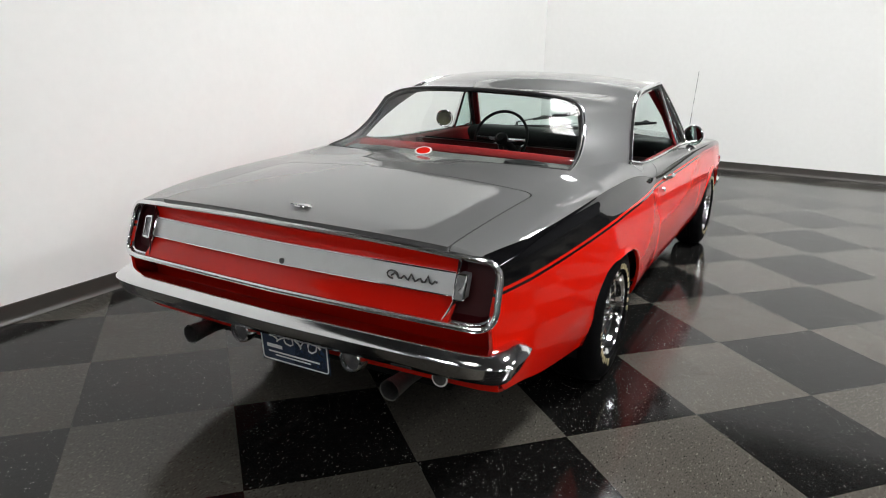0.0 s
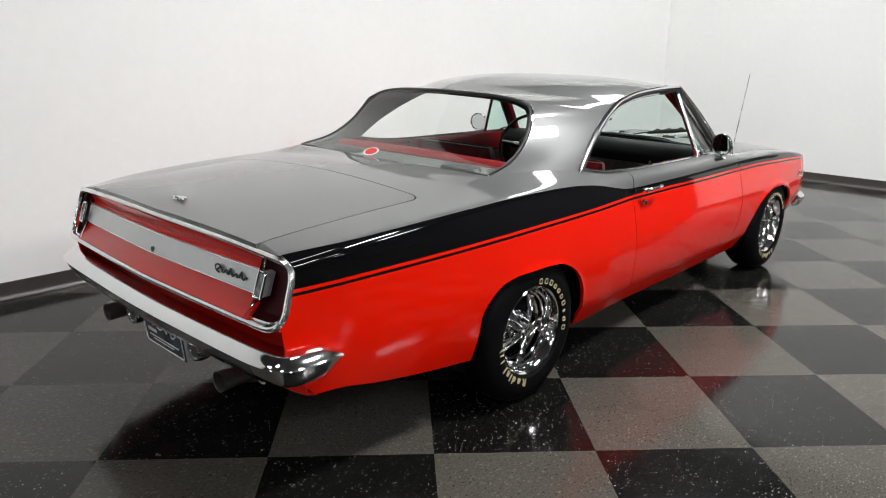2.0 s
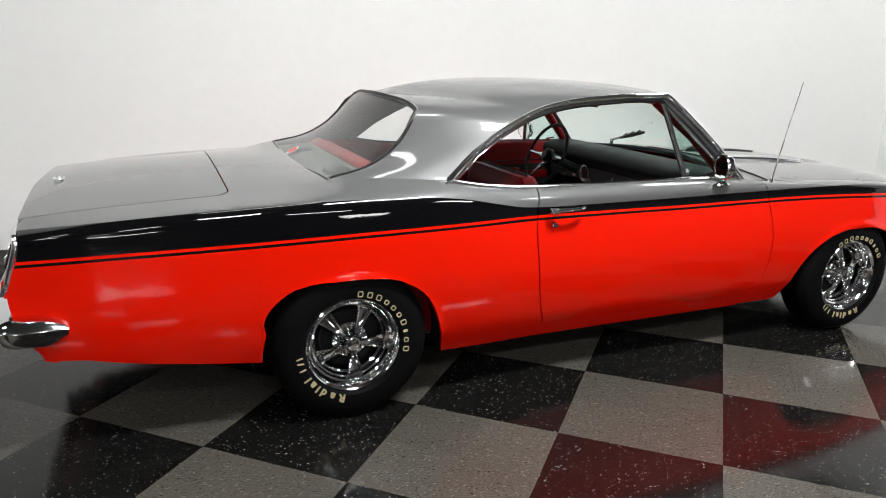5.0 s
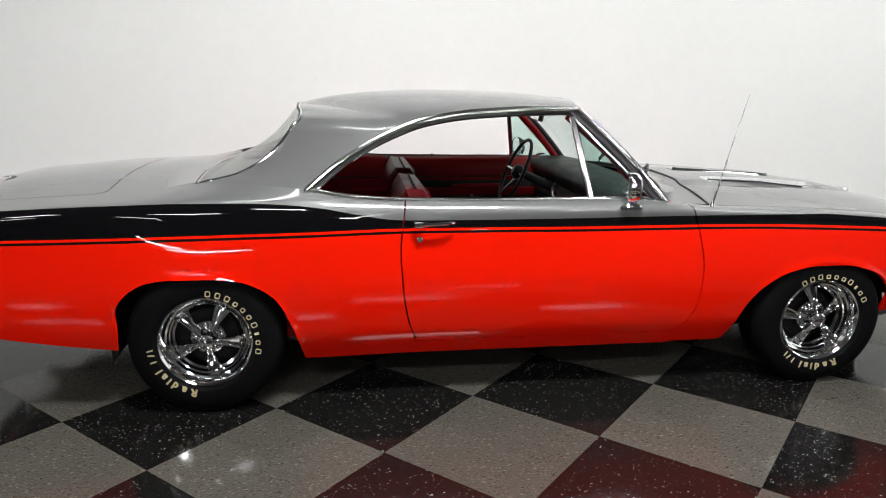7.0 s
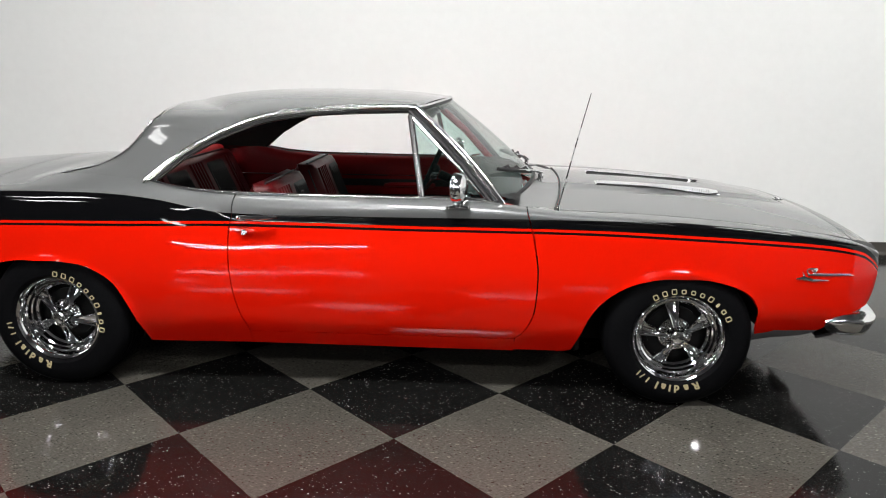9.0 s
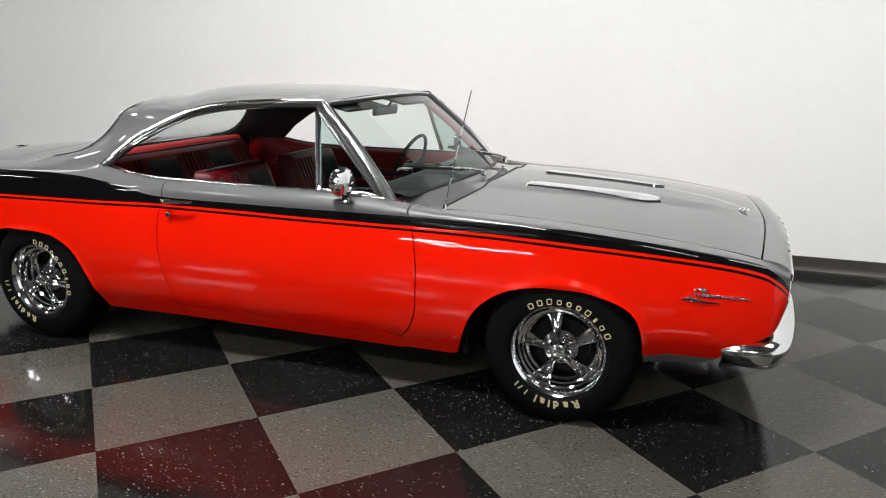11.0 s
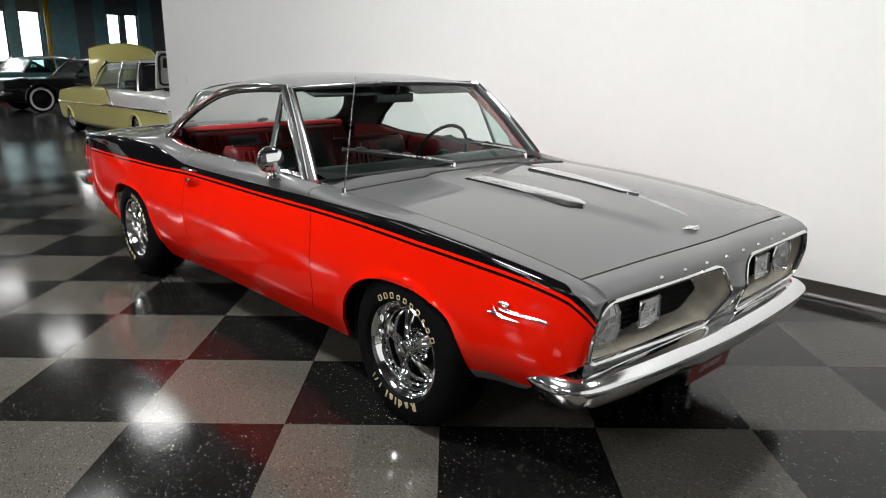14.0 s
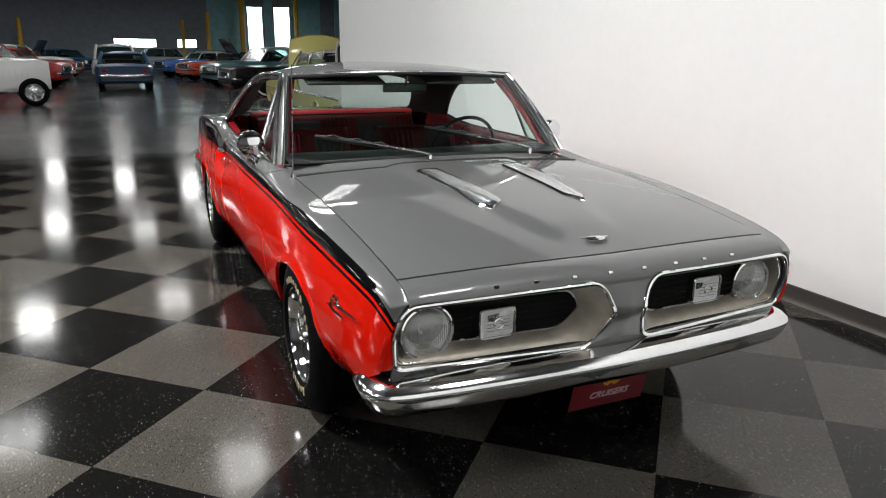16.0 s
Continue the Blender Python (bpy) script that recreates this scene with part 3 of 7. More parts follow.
CREASE_Y = curve_through([(-1.2, 0.812), (-1.1, 0.816), (-0.5, 0.846), (0.0, 0.852), (0.3, 0.848), (0.6, 0.848), (0.9, 0.858), (2.1, 0.872), (2.6, 0.874), (3.0, 0.860), (3.3, 0.838), (3.45, 0.820), (3.58, 0.79)])
CREASE_Z = curve_through([(-1.2, 0.822), (-1.1, 0.834), (-0.86, 0.866), (-0.46, 0.890), (0.0, 0.899), (0.3, 0.895), (0.6, 0.880), (0.9, 0.868), (2.0, 0.856), (2.22, 0.842), (2.6, 0.822), (3.0, 0.791), (3.3, 0.754), (3.45, 0.731), (3.52, 0.713), (3.55, 0.690), (3.58, 0.662)])
CREASE_W = curve_through([(-1.2, 4.0), (0.0, 4.0), (0.3, 2.5), (0.8, 1.3), (2.0, 1.3), (2.6, 2.0), (3.6, 2.2)])
DOOR_REAR = curve_through([(0.21, 0.872), (0.286, 0.872), (0.369, 0.844), (0.509, 0.820), (0.682, 0.810), (0.815, 0.824), (0.90, 0.834)])
DOOR_FRONT = curve_through([(0.21, 2.045), (0.277, 2.052), (0.322, 2.094), (0.426, 2.133), (0.579, 2.141), (0.729, 2.121), (0.839, 2.092), (0.88, 2.085)])
TAIL_X = curve_through([(0.36, -1.03), (0.42, -1.09), (0.50, -1.140), (0.63, -1.164), (0.78, -1.122), (0.825, -1.114), (0.87, -1.104)])
NOSE_X = curve_through([(0.28, 3.33), (0.38, 3.45), (0.46, 3.508), (0.55, 3.540), (0.645, 3.553), (0.70, 3.540), (0.75, 3.52)])


def ease(t):
    t = min(max(t, 0.0), 1.0)
    return t * t * (3 - 2 * t)


def side_y(x, z, low=0.21):
    w, zt, zm = SIDE_W(x), SIDE_TOP(x), 0.56
    if z > zm:
        y = w - TOP_IN(x) * ((z - zm) / (zt - zm)) ** 1.4
    else:
        y = w - 0.080 * ((zm - z) / (zm - 0.21)) ** 2.2
    if x > 2.95 and z < 0.47:
        y -= 0.055 * ((0.47 - z) / 0.17) ** 2 * ease((x - 2.95) / 0.2)
    # pressed crease above the rocker
    if 0.3 < x < 3.4:
        y += 0.003 * math.exp(-((z - 0.326) / 0.014) ** 2) - 0.14 * max(0.0, 0.318 - z) * ease((x - 0.3) / 0.1) * ease((3.4 - x) / 0.1)
    return y


def lip(x, z, axle):
    """The turned-out lip round a wheel opening."""
    r = math.hypot(x - axle, (z - 0.30) * 1.22)
    return 0.008 * math.exp(-((r - 0.368) / 0.018) ** 2)


ARCH_REAR = spline3([(-0.352, 0, 0.300), (-0.350, 0, 0.400), (-0.340, 0, 0.470), (-0.295, 0, 0.534), (-0.216, 0, 0.582), (-0.112, 0, 0.598), (0.024, 0, 0.599), (0.143, 0, 0.588), (0.227, 0, 0.556), (0.302, 0, 0.496), (0.350, 0, 0.400), (0.380, 0, 0.300), (0.398, 0, 0.212)], 44)
ARCH_FRONT = spline3([(2.300, 0, 0.222), (2.327, 0, 0.297), (2.368, 0, 0.405), (2.437, 0, 0.492), (2.557, 0, 0.561), (2.681, 0, 0.581), (2.808, 0, 0.581), (2.938, 0, 0.556), (3.021, 0, 0.510), (3.052, 0, 0.450), (3.064, 0, 0.360), (3.068, 0, 0.285)], 44)


def side_column(x0, zbot, warp, n_top=9, n_side=18, top=None):
    """One upright line of the body side, from its inner upper edge over the shoulder to its lower edge."""
    out = []
    zt = SIDE_TOP(x0)
    p0 = Vector((0, INNER_Y(x0), INNER_Z(x0))) if top is None else Vector((0, top.y, top.z))
    p1, p2, w = Vector((0, CREASE_Y(x0), CREASE_Z(x0))), Vector((0, side_y(x0, zt), zt)), CREASE_W(x0)
    # keep the shoulder in line with the flank over the rear wheel
    tangent = p2.y - 1.4 * TOP_IN(x0) / (zt - 0.56) * (p1.z - zt)
    p1.y = lerp(min(p1.y, tangent), p1.y, ease((x0 - 0.50) / 0.45))
    for i in range(n_top):
        t = i / n_top
        a, b, c = (1 - t) ** 2, 2 * t * (1 - t) * w, t * t
        p = (a * p0 + b * p1 + c * p2) / (a + b + c)
        out.append(Vector((x0 + warp(x0, p.z), p.y, p.z)))
    for i in range(n_side + 1):
        z = zt + (zbot - zt) * i / n_side
        x = x0 + warp(x0, z)
        y = side_y(x, z)
        y += lip(x, z, 0.0) if x < 1 else lip(x, z, 2.743)
        out.append(Vector((x, y, z)))
    return out


def paint_uv(bm, solid=False):
    uv = bm.loops.layers.uv.new("paint")
    for f in bm.faces:
        for c in f.loops:
            p = c.vert.co
            above = p.z - LINE_BAND(p.x)
            if p.x > 2.7:  # the band stays outside the fender's crest
                above = max(above, CREASE_Y(p.x) - 0.028 - abs(p.y))
            c[uv].uv = (1.0, 1.0) if solid else (p.z - LINE_RED(p.x), above)


def face_out(bm, centre=(1.2, 0, 0.5)):
    bm.normal_update()
    c = Vector(centre)
    s = sum(f.normal.dot(f.calc_center_median() - c) * f.calc_area() for f in bm.faces)
    if s < 0:
        bmesh.ops.reverse_faces(bm, faces=bm.faces[:])
    bm.normal_update()


def panel(name, grids, label="", solid=False, fold=0.014, centre=None, material=None, smooth=40):
    bm = bmesh.new()
    for g in grids:
        sheet(bm, g)
    bmesh.ops.remove_doubles(bm, verts=bm.verts[:], dist=0.0004)
    bmesh.ops.recalc_face_normals(bm, faces=bm.faces[:])
    face_out(bm, centre or (1.2, 0, 0.5))
    if fold:
        rim(bm, fold)
    paint_uv(bm, solid)
    return link_raw(name, bm, material or M_PAINT, coupe, label, smooth)


def mirrored(grid):
    return [[Vector((p.x, -p.y, p.z)) for p in row] for row in grid]


def lerp(a, b, t):
    return a + (b - a) * t


# roof and rear pillars: strips from the drip rail to the centre line or to the rear window's edge
RAIL = [(1.605, 0.648, 1.250), (1.35, 0.656, 1.256), (1.135, 0.662, 1.243), (0.94, 0.675, 1.213), (0.756, 0.705, 1.147), (0.585, 0.745, 1.055), (0.43, 0.787, 0.936)]
ridge = spline3([(1.715, 0, 1.276), (1.55, 0, 1.300), (1.3, 0, 1.316), (1.0, 0, 1.321), (0.7, 0, 1.309), (0.48, 0, 1.281), (0.36, 0, 1.252)], 18)
back_top = spline3([(0.36, 0, 1.252), (0.372, 0.25, 1.246), (0.395, 0.44, 1.228), (0.395, 0.515, 1.207), (0.365, 0.555, 1.180)], 12)
back_side = spline3([(0.365, 0.555, 1.180), (0.318, 0.582, 1.112), (0.240, 0.604, 1.040), (0.120, 0.626, 0.980), (-0.035, 0.645, 0.948)], 16)
rail_all = spline3(RAIL, 140)
i_a = min(range(140), key=lambda i: abs(rail_all[i].x - 0.90))
i_b = min(range(140), key=lambda i: abs(rail_all[i].x - 0.75))


def pick(a, b, n):
    out = []
    for i in range(n):
        f = a + (b - a) * i / (n - 1)
        k = min(int(f), 138)
        out.append(rail_all[k].lerp(rail_all[k + 1], f - k))
    return out


RAIL_PTS = pick(0, i_a, 18) + pick(i_a, i_b, 12)[1:] + pick(i_b, 139, 16)[1:]
EDGE_PTS = ridge + back_top[1:] + back_side[1:]
roof_rows, N_R = [], 14
for k, (e, f) in enumerate(zip(RAIL_PTS, EDGE_PTS)):
    s = 0.0 if k < 18 else ease((k - 17) / 14)
    off = Vector((0, 0.135, 0.030)).lerp(Vector((0.02, 0.024, 0.016)), s)
    mid = (e + f) / 2 + off
    row = []
    for i in range(N_R + 1):
        t = i / N_R
        row.append((1 - t) ** 2 * f + 2 * t * (1 - t) * mid + t * t * e)
    roof_rows.append(row)
pillar_foot = roof_rows[-1]

# quarter panels, welded to the roof
foot_x = [p.x for p in pillar_foot]
tail_cols = [lerp(-1.112, -0.36, i / 16) for i in range(17)]
arch_x = [p.x for p in ARCH_REAR]
xs = sorted(set([round(v, 5) for v in tail_cols + foot_x + arch_x + [-0.2, -0.12, 0.47, 0.52, 0.57, 0.62, 0.67, 0.72, 0.77, 0.80, 0.828]]))
xs = [v for i, v in enumerate(xs) if i == 0 or v - xs[i - 1] > 0.0008 or any(abs(v - q) < 1e-4 for q in foot_x)]
QUARTER_LOW = curve_through([(-1.12, 0.386), (-1.0, 0.382), (-0.9, 0.367), (-0.70, 0.333), (-0.39, 0.292), (-0.352, 0.290)])


def arch_z(arch, x):
    for a, b in zip(arch, arch[1:]):
        if a.x <= x <= b.x:
            return lerp(a.z, b.z, (x - a.x) / max(b.x - a.x, 1e-6))
    return None


def quarter_low(x):
    z = arch_z(ARCH_REAR, x)
    return z if z is not None else (QUARTER_LOW(x) if x < 0 else 0.208)


def quarter_warp(x0, z):
    return (DOOR_REAR(z) - 0.828 - 0.0025) * ease((x0 - 0.45) / 0.378) + (TAIL_X(z) + 1.112) * ease((-0.80 - x0) / 0.312)


quarter = []
for x in xs:
    top = None
    if foot_x[0] - 1e-6 <= x <= foot_x[-1] + 1e-6:
        for a, b in zip(pillar_foot, pillar_foot[1:]):
            if a.x - 1e-5 <= x <= b.x + 1e-5:
                top = a.lerp(b, min(max((x - a.x) / (b.x - a.x), 0), 1))
    quarter.append(side_column(x, quarter_low(x), quarter_warp, top=top))

# body panel between the boot lid and the rear window
ACROSS = [i / 12 for i in range(11)] + [0.875, 0.905, 0.930, 0.950, 0.967, 0.981, 0.992, 1.0]


def lid_front(q):
    """Where the boot lid's front edge runs at a share q of its half width; its corners are rounded."""
    out = max(0.0, q - 0.915) / 0.085
    return -0.414 - 0.010 * (1 - q * q) - 0.052 * (1 - math.sqrt(max(0.0, 1 - out * out)))


deck_rows = []
for k in (0, 1):
    row = []
    for q in ACROSS:
        x = lerp(lid_front(q) + 0.0055, -0.409, k * 0.6)
        row.append(Vector((x, INNER_Y(x) * q, INNER_Z(x) + (curve_through([(-0.48, 0.937), (-0.42, 0.941), (-0.40, 0.9425)])(x) - INNER_Z(x)) * (1 - q * q))))
    deck_rows.append(row)
for x in [v for v in xs if -0.41 < v < -0.0349]:
    yi, zi = INNER_Y(x), INNER_Z(x)
    w = ((x + 0.41) / 0.375) ** 2
    zc = curve_through([(-0.42, 0.941), (-0.22, 0.950), (-0.035, 0.951)])(x)
    deck_rows.append([Vector((x - 0.035 * w * (1 - q * q), yi * q, zi + (zc - zi) * (1 - q * q))) for q in ACROSS])
panel("body_shell", [roof_rows, mirrored(roof_rows), quarter, mirrored(quarter), deck_rows, mirrored(deck_rows)], "grey roof, rear pillars and quarter panels with black band and red flanks")
# lining under the roof
lining = [[p + Vector((0, -0.02 * min(1, p.y / 0.3) if p.y else 0, -0.022)) for p in row] for row in roof_rows]
panel("headliner", [lining, mirrored(lining)], "dark cloth headliner", True, 0, None, M_LINER)

# boot lid
zc_deck = curve_through([(-1.16, 0.868), (-1.054, 0.889), (-0.7, 0.923), (-0.42, 0.941)])
lid = []
for i in range(26):
    t = i / 25
    row = []
    for j in [-q for q in ACROSS[:0:-1]] + ACROSS:
        q = abs(j)
        x = lerp(-1.128 - 0.022 * (1 - q), lid_front(q), t)
        y = (INNER_Y(x) - 0.0045) * j
        ze, zc = INNER_Z(x), zc_deck(x)
        row.append(Vector((x, y, ze + (zc - ze) * (1 - q * q) + 0.0005)))
    lid.append(row)
panel("boot_lid", [lid], "flat grey boot lid", True)

FENDER = {}
# doors
for s, side in ((1, "left"), (-1, "right")):
    cols = []
    for i in range(33):
        u = i / 32
        x0 = lerp(0.834, 2.085, u)

        def door_warp(x, z, u=u, x0=x0):
            return lerp(DOOR_REAR(z) + 0.0034, DOOR_FRONT(z) - 0.0034, u) - x0
        cols.append([Vector((p.x, s * p.y, p.z)) for p in side_column(x0, 0.279, door_warp, 9, 18)])
    door = panel("door", [cols], "grey and red door with black band", fold=0.02)
    # rocker below the door
    rows = []
    for i in range(25):
        u = i / 24
        rows.append([Vector((lerp(0.870, 2.050, u), s * side_y(1.5, z), z)) for z in (0.2745, 0.262, 0.248, 0.233, 0.218, 0.206)] + [Vector((lerp(0.870, 2.050, u), s * 0.76, 0.2))])
    panel("rocker_panel", [rows], "red rocker panel")
    # front fender
    fx = sorted(set([round(v, 5) for v in [2.09 + 0.03 * i for i in range(7)] + [p.x for p in ARCH_FRONT] + [3.09 + 0.03 * i for i in range(15)] + [3.53, 3.55]]))
    fx = [v for i, v in enumerate(fx) if i == 0 or v - fx[i - 1] > 0.0008]
    low = curve_through([(3.068, 0.290), (3.2, 0.305), (3.33, 0.335), (3.45, 0.395), (3.55, 0.47)])

    def fender_low(x):
        z = arch_z(ARCH_FRONT, x)
        return z if z is not None else (low(x) if x > 2.6 else 0.214)

    def fender_warp(x, z):
        return (DOOR_FRONT(z) + 0.0025 - 2.09) * (1 - ease((x - 2.09) / 0.21)) + (NOSE_X(z) - 3.55) * ease((x - 3.28) / 0.27)
    cols = [[Vector((p.x, s * p.y, p.z)) for p in side_column(x, fender_low(x), fender_warp)] for x in fx]
    FENDER[s] = cols

# bonnet, with a raised middle that narrows forward
HOOD_C = curve_through([(2.20, 0.886), (2.35, 0.880), (2.6, 0.868), (2.85, 0.853), (3.08, 0.832), (3.25, 0.810), (3.42, 0.779), (3.52, 0.755)])


def hood_z(x, y):
    ze, zc, q = INNER_Z(x), HOOD_C(x), min(abs(y) / INNER_Y(x), 1.0)
    z = ze + (zc - 0.010 - ze) * (1 - q ** 2.2)
    half = lerp(0.285, 0.09, min(max((x - 2.3) / 1.1, 0), 1) ** 1.4)
    return z + 0.012 * (1 - ease((abs(y) - half) / 0.05)) * (1 - ease((x - 3.25) / 0.2))


hood = []
for i in range(41):
    row = []
    for j in range(-22, 23):
        q = j / 22
        xa, xb = 2.215 + 0.065 * (1 - q * q), 3.452 + 0.048 * (1 - abs(q) ** 1.6)
        x = lerp(xa, xb, i / 40)
        y = q * (INNER_Y(x) - 0.005)
        row.append(Vector((x, y, hood_z(x, y))))
    hood.append(row)
panel("bonnet", [hood], "long grey bonnet with raised middle", True)

# cowl below the windscreen
WS_BASE = lambda q: Vector((lerp(2.15, 1.985, abs(q) ** 2), 0.742 * q, lerp(0.893, 0.852, q * q)))
cowl = []
for i in range(9):
    row = []
    for j in range(-16, 17):
        q = j / 16
        a, bx = WS_BASE(q), 2.2055 + 0.065 * (1 - q * q)
        b = Vector((bx, q * (INNER_Y(bx) - 0.005), hood_z(bx, q * 0.745) - 0.002))
        p = a.lerp(b, i / 8)
        p.z -= 0.008 * math.sin(math.pi * i / 8)
        row.append(p)
    cowl.append(row)
panel("cowl", [cowl], "grey cowl panel", True)
# black strip laid in the joint to draw the gap's shade
bm = bmesh.new()
tube(bm, [(2.2103 + 0.065 * (1 - q * q), q * 0.740, hood_z(2.2103 + 0.065 * (1 - q * q), q * 0.740) + 0.0012) for q in [j / 24 for j in range(-24, 25)]], 0.0046, 6)
part("bonnet_gap_strip", bm, M_SEAL, coupe, "black strip standing in for the dark gap behind the bonnet")
for s in (-1, 1):
    # pillar foot between door, cowl and fender
    g = []
    for i in range(7):
        x = lerp(1.975, 2.215, i / 6)
        a = Vector((x, s * (INNER_Y(x) + 0.002), INNER_Z(x)))
        b = Vector((x, s * 0.735, lerp(0.853, hood_z(2.215, 0.74), i / 6)))
        g.append([a.lerp(b, k / 4) for k in range(5)])
    panel("cowl_corner", [g], "", True, 0.006)

# nose: header panel, middle post and lower apron round the two grille openings
def nose_x(y):
    a = abs(y)
    return 3.600 - 0.050 * (a / 0.8) ** 1.5 - 0.024 * max(0.0, (a - 0.70) / 0.145) ** 2


def prow(y, z):
    """The middle post stands forward between the grilles, most at lamp height."""
    return 0.040 * max(0.0, 1 - abs(y) / 0.16) * max(0.0, 1 - abs(z - 0.587) / 0.11) - 0.007 * max(0.0, 1 - abs(y) / 0.2)


header = []
for j in range(-30, 31):
    q = j / 30
    y = 0.735 * q
    a = Vector((3.458 + 0.048 * (1 - abs(q) ** 1.6), y * 0.995, 0))
    a.z = hood_z(a.x, y) - 0.001
    c = Vector((nose_x(y) + prow(y, 0.680) + 0.004, y, 0.680 - 0.006 * abs(q)))
    m = Vector((c.x + 0.004, y, a.z - 0.006))
    header.append([(1 - t) ** 2 * a + 2 * t * (1 - t) * m + t * t * c for t in [k / 12 for k in range(13)]])
panel("header_panel", [header], "grey nose panel over the grille", True, centre=(3.2, 0, 0.5))
POST = curve_through([(0.43, 0.30), (0.462, 0.118), (0.49, 0.094), (0.587, 0.052), (0.65, 0.078), (0.684, 0.105)])
g = []
for i in range(15):
    z = lerp(0.684, 0.43, i / 14)
    g.append([Vector((nose_x(POST(z) * k / 6) + prow(POST(z) * k / 6, z) + 0.003 - 0.26 * max(0, 0.59 - z), POST(z) * k / 6, z)) for k in range(-6, 7)])
panel("grille_post", [g], "", True, centre=(3.2, 0, 0.5))
g = []
for j in range(-24, 25):
    y = 0.775 * j / 24
    g.append([Vector((nose_x(y) - d, y, z)) for d, z in ((0.030, 0.478), (0.034, 0.46), (0.040, 0.44), (0.05, 0.40), (0.09, 0.35), (0.14, 0.315), (0.20, 0.30))])
panel("front_valance", [g], "dark lower nose panel behind the bumper", True, centre=(3.0, 0, 0.4), material=M_BLACKPAINT)

# ---- the coupe's grille, lamps and bumpers ----
POD = [(0.742, 0.680), (0.782, 0.600), (0.768, 0.478), (0.108, 0.462), (0.054, 0.587), (0.098, 0.690)]
POD_IN = [(0.722, 0.655), (0.748, 0.595), (0.730, 0.515), (0.180, 0.515), (0.124, 0.588), (0.160, 0.646)]


def ring3(outline, back, s):
    return [Vector((nose_x(p.x) + prow(p.x, p.y) - back - 0.26 * max(0.0, 0.59 - p.y), s * p.x, p.y)) for p in outline]


def by_height(points, z):
    points = sorted(points, key=lambda p: p.z)
    for a, b in zip(points, points[1:]):
        if a.z <= z <= b.z:
            return a.lerp(b, (z - a.z) / max(b.z - a.z, 1e-6))
    return (points[0] if z < points[0].z else points[-1]).copy()


for s in (1, -1):
    # body-coloured collar between the fender's front edge and the grille surround
    inner_edge = [Vector((p.x, p.y, p.z)) for p in header[-1 if s > 0 else 0] if p.z > 0.684] + ring3([Vector(q) for q in ((0.742, 0.682), (0.768, 0.645), (0.784, 0.600), (0.778, 0.54), (0.768, 0.476))], 0.0, s)
    grid = []
    for p in [p for p in FENDER[s][-1] if 0.474 < p.z < 0.7135]:
        q = by_height(inner_edge, p.z)
        grid.append([p.lerp(q, t) + Vector((0.005 * math.sin(math.pi * t), 0, 0)) for t in (0, 0.33, 0.66, 1.0)])
    panel("front_fender", [FENDER[s], grid], "grey and red front fender with black band", smooth=60)
    grille = thing("grille", (0, 0, 0))
    grille.parent = coupe
    tagged(grille, "recessed black grille with dull silver surround")
    outer, inner = rounded(POD, [0.04, 0.05, 0.03, 0.04, 0.03, 0.05], 6), rounded(POD_IN, [0.03, 0.03, 0.02, 0.05, 0.04, 0.05], 6)
    bm = bmesh.new()
    tube(bm, ring3(outer, -0.004, s), 0.0078, 8, True, up=(1, 0, 0))
    part("frame", bm, M_CHROME, grille, "bright chrome surround")
    for k, r, mat, nm in ((0.982, 0.005, M_SEAL, "frame_groove"), (0.962, 0.0032, M_TRIM, "frame_bead")):
        bm = bmesh.new()
        tube(bm, ring3([Vector((lerp(0.42, p.x, k), p.y + (0.012 * (1 - k) / 0.02 if p.y < 0.575 else -0.010 * (1 - k) / 0.02) * 0.5)) for p in outer], 0.004 + 0.3 * (1 - k), s), r, 6, True, up=(1, 0, 0))
        part(nm, bm, mat, grille)
    bm = bmesh.new()
    rows = []
    for k in range(7):
        t = k / 6
        rows.append([a.lerp(b, t) for a, b in zip(ring3(outer, 0.0, s), ring3(inner, 0.085, s))])
        for p in rows[-1]:
            p.x += 0.018 * math.sin(math.pi * t)
    sheet(bm, [r + [r[0]] for r in rows])
    part("bezel", bm, M_ARGENT, grille, "dull argent dished surround")
    bm = bmesh.new()
    tube(bm, ring3(inner, 0.081, s), 0.0035, 6, True, up=(1, 0, 0))
    part("inner_trim", bm, M_STEEL, grille)
    bm = bmesh.new()
    vs = [bm.verts.new(p) for p in ring3(inner, 0.085, s)]
    bm.faces.new(vs)
    r = bmesh.ops.extrude_face_region(bm, geom=bm.faces[:])
    for v in r["geom"]:
        if isinstance(v, bmesh.types.BMVert):
            v.co.x -= 0.03
    part("backing", bm, M_DARK, grille, "", 20)
    for k in range(5):
        z = 0.549 + 0.021 * k
        for ya, yb in ((0.17, 0.34), (0.50, 0.57)):
            bm = bmesh.new()
            tube(bm, [(nose_x(y) - 0.083, s * y, z) for y in (ya, (ya + yb) / 2, yb)], 0.0028, 6)
            part("slat", bm, M_DARK, grille)
    # headlamp
    hl = thing("headlamp")
    hl.parent = coupe
    tagged(hl, "round glass headlamp in a chrome ring")
    face = pose(nose_x(0.655) - 0.066, s * 0.655, 0.570, 0, 0, -90 - s * 2) @ Matrix.Diagonal((0.915, 1, 0.915, 1))
    bm = bmesh.new()
    lathe(bm, [(0.090, -0.075), (0.094, -0.02), (0.097, 0.0), (0.096, 0.008), (0.090, 0.011), (0.086, 0.004), (0.086, -0.01)], 36, face, False)
    part("ring", bm, M_CHROME, hl, "chrome ring")
    bm = bmesh.new()
    lathe(bm, [(0.0, -0.058), (0.03, -0.055), (0.06, -0.040), (0.085, -0.008)], 32, face, False)
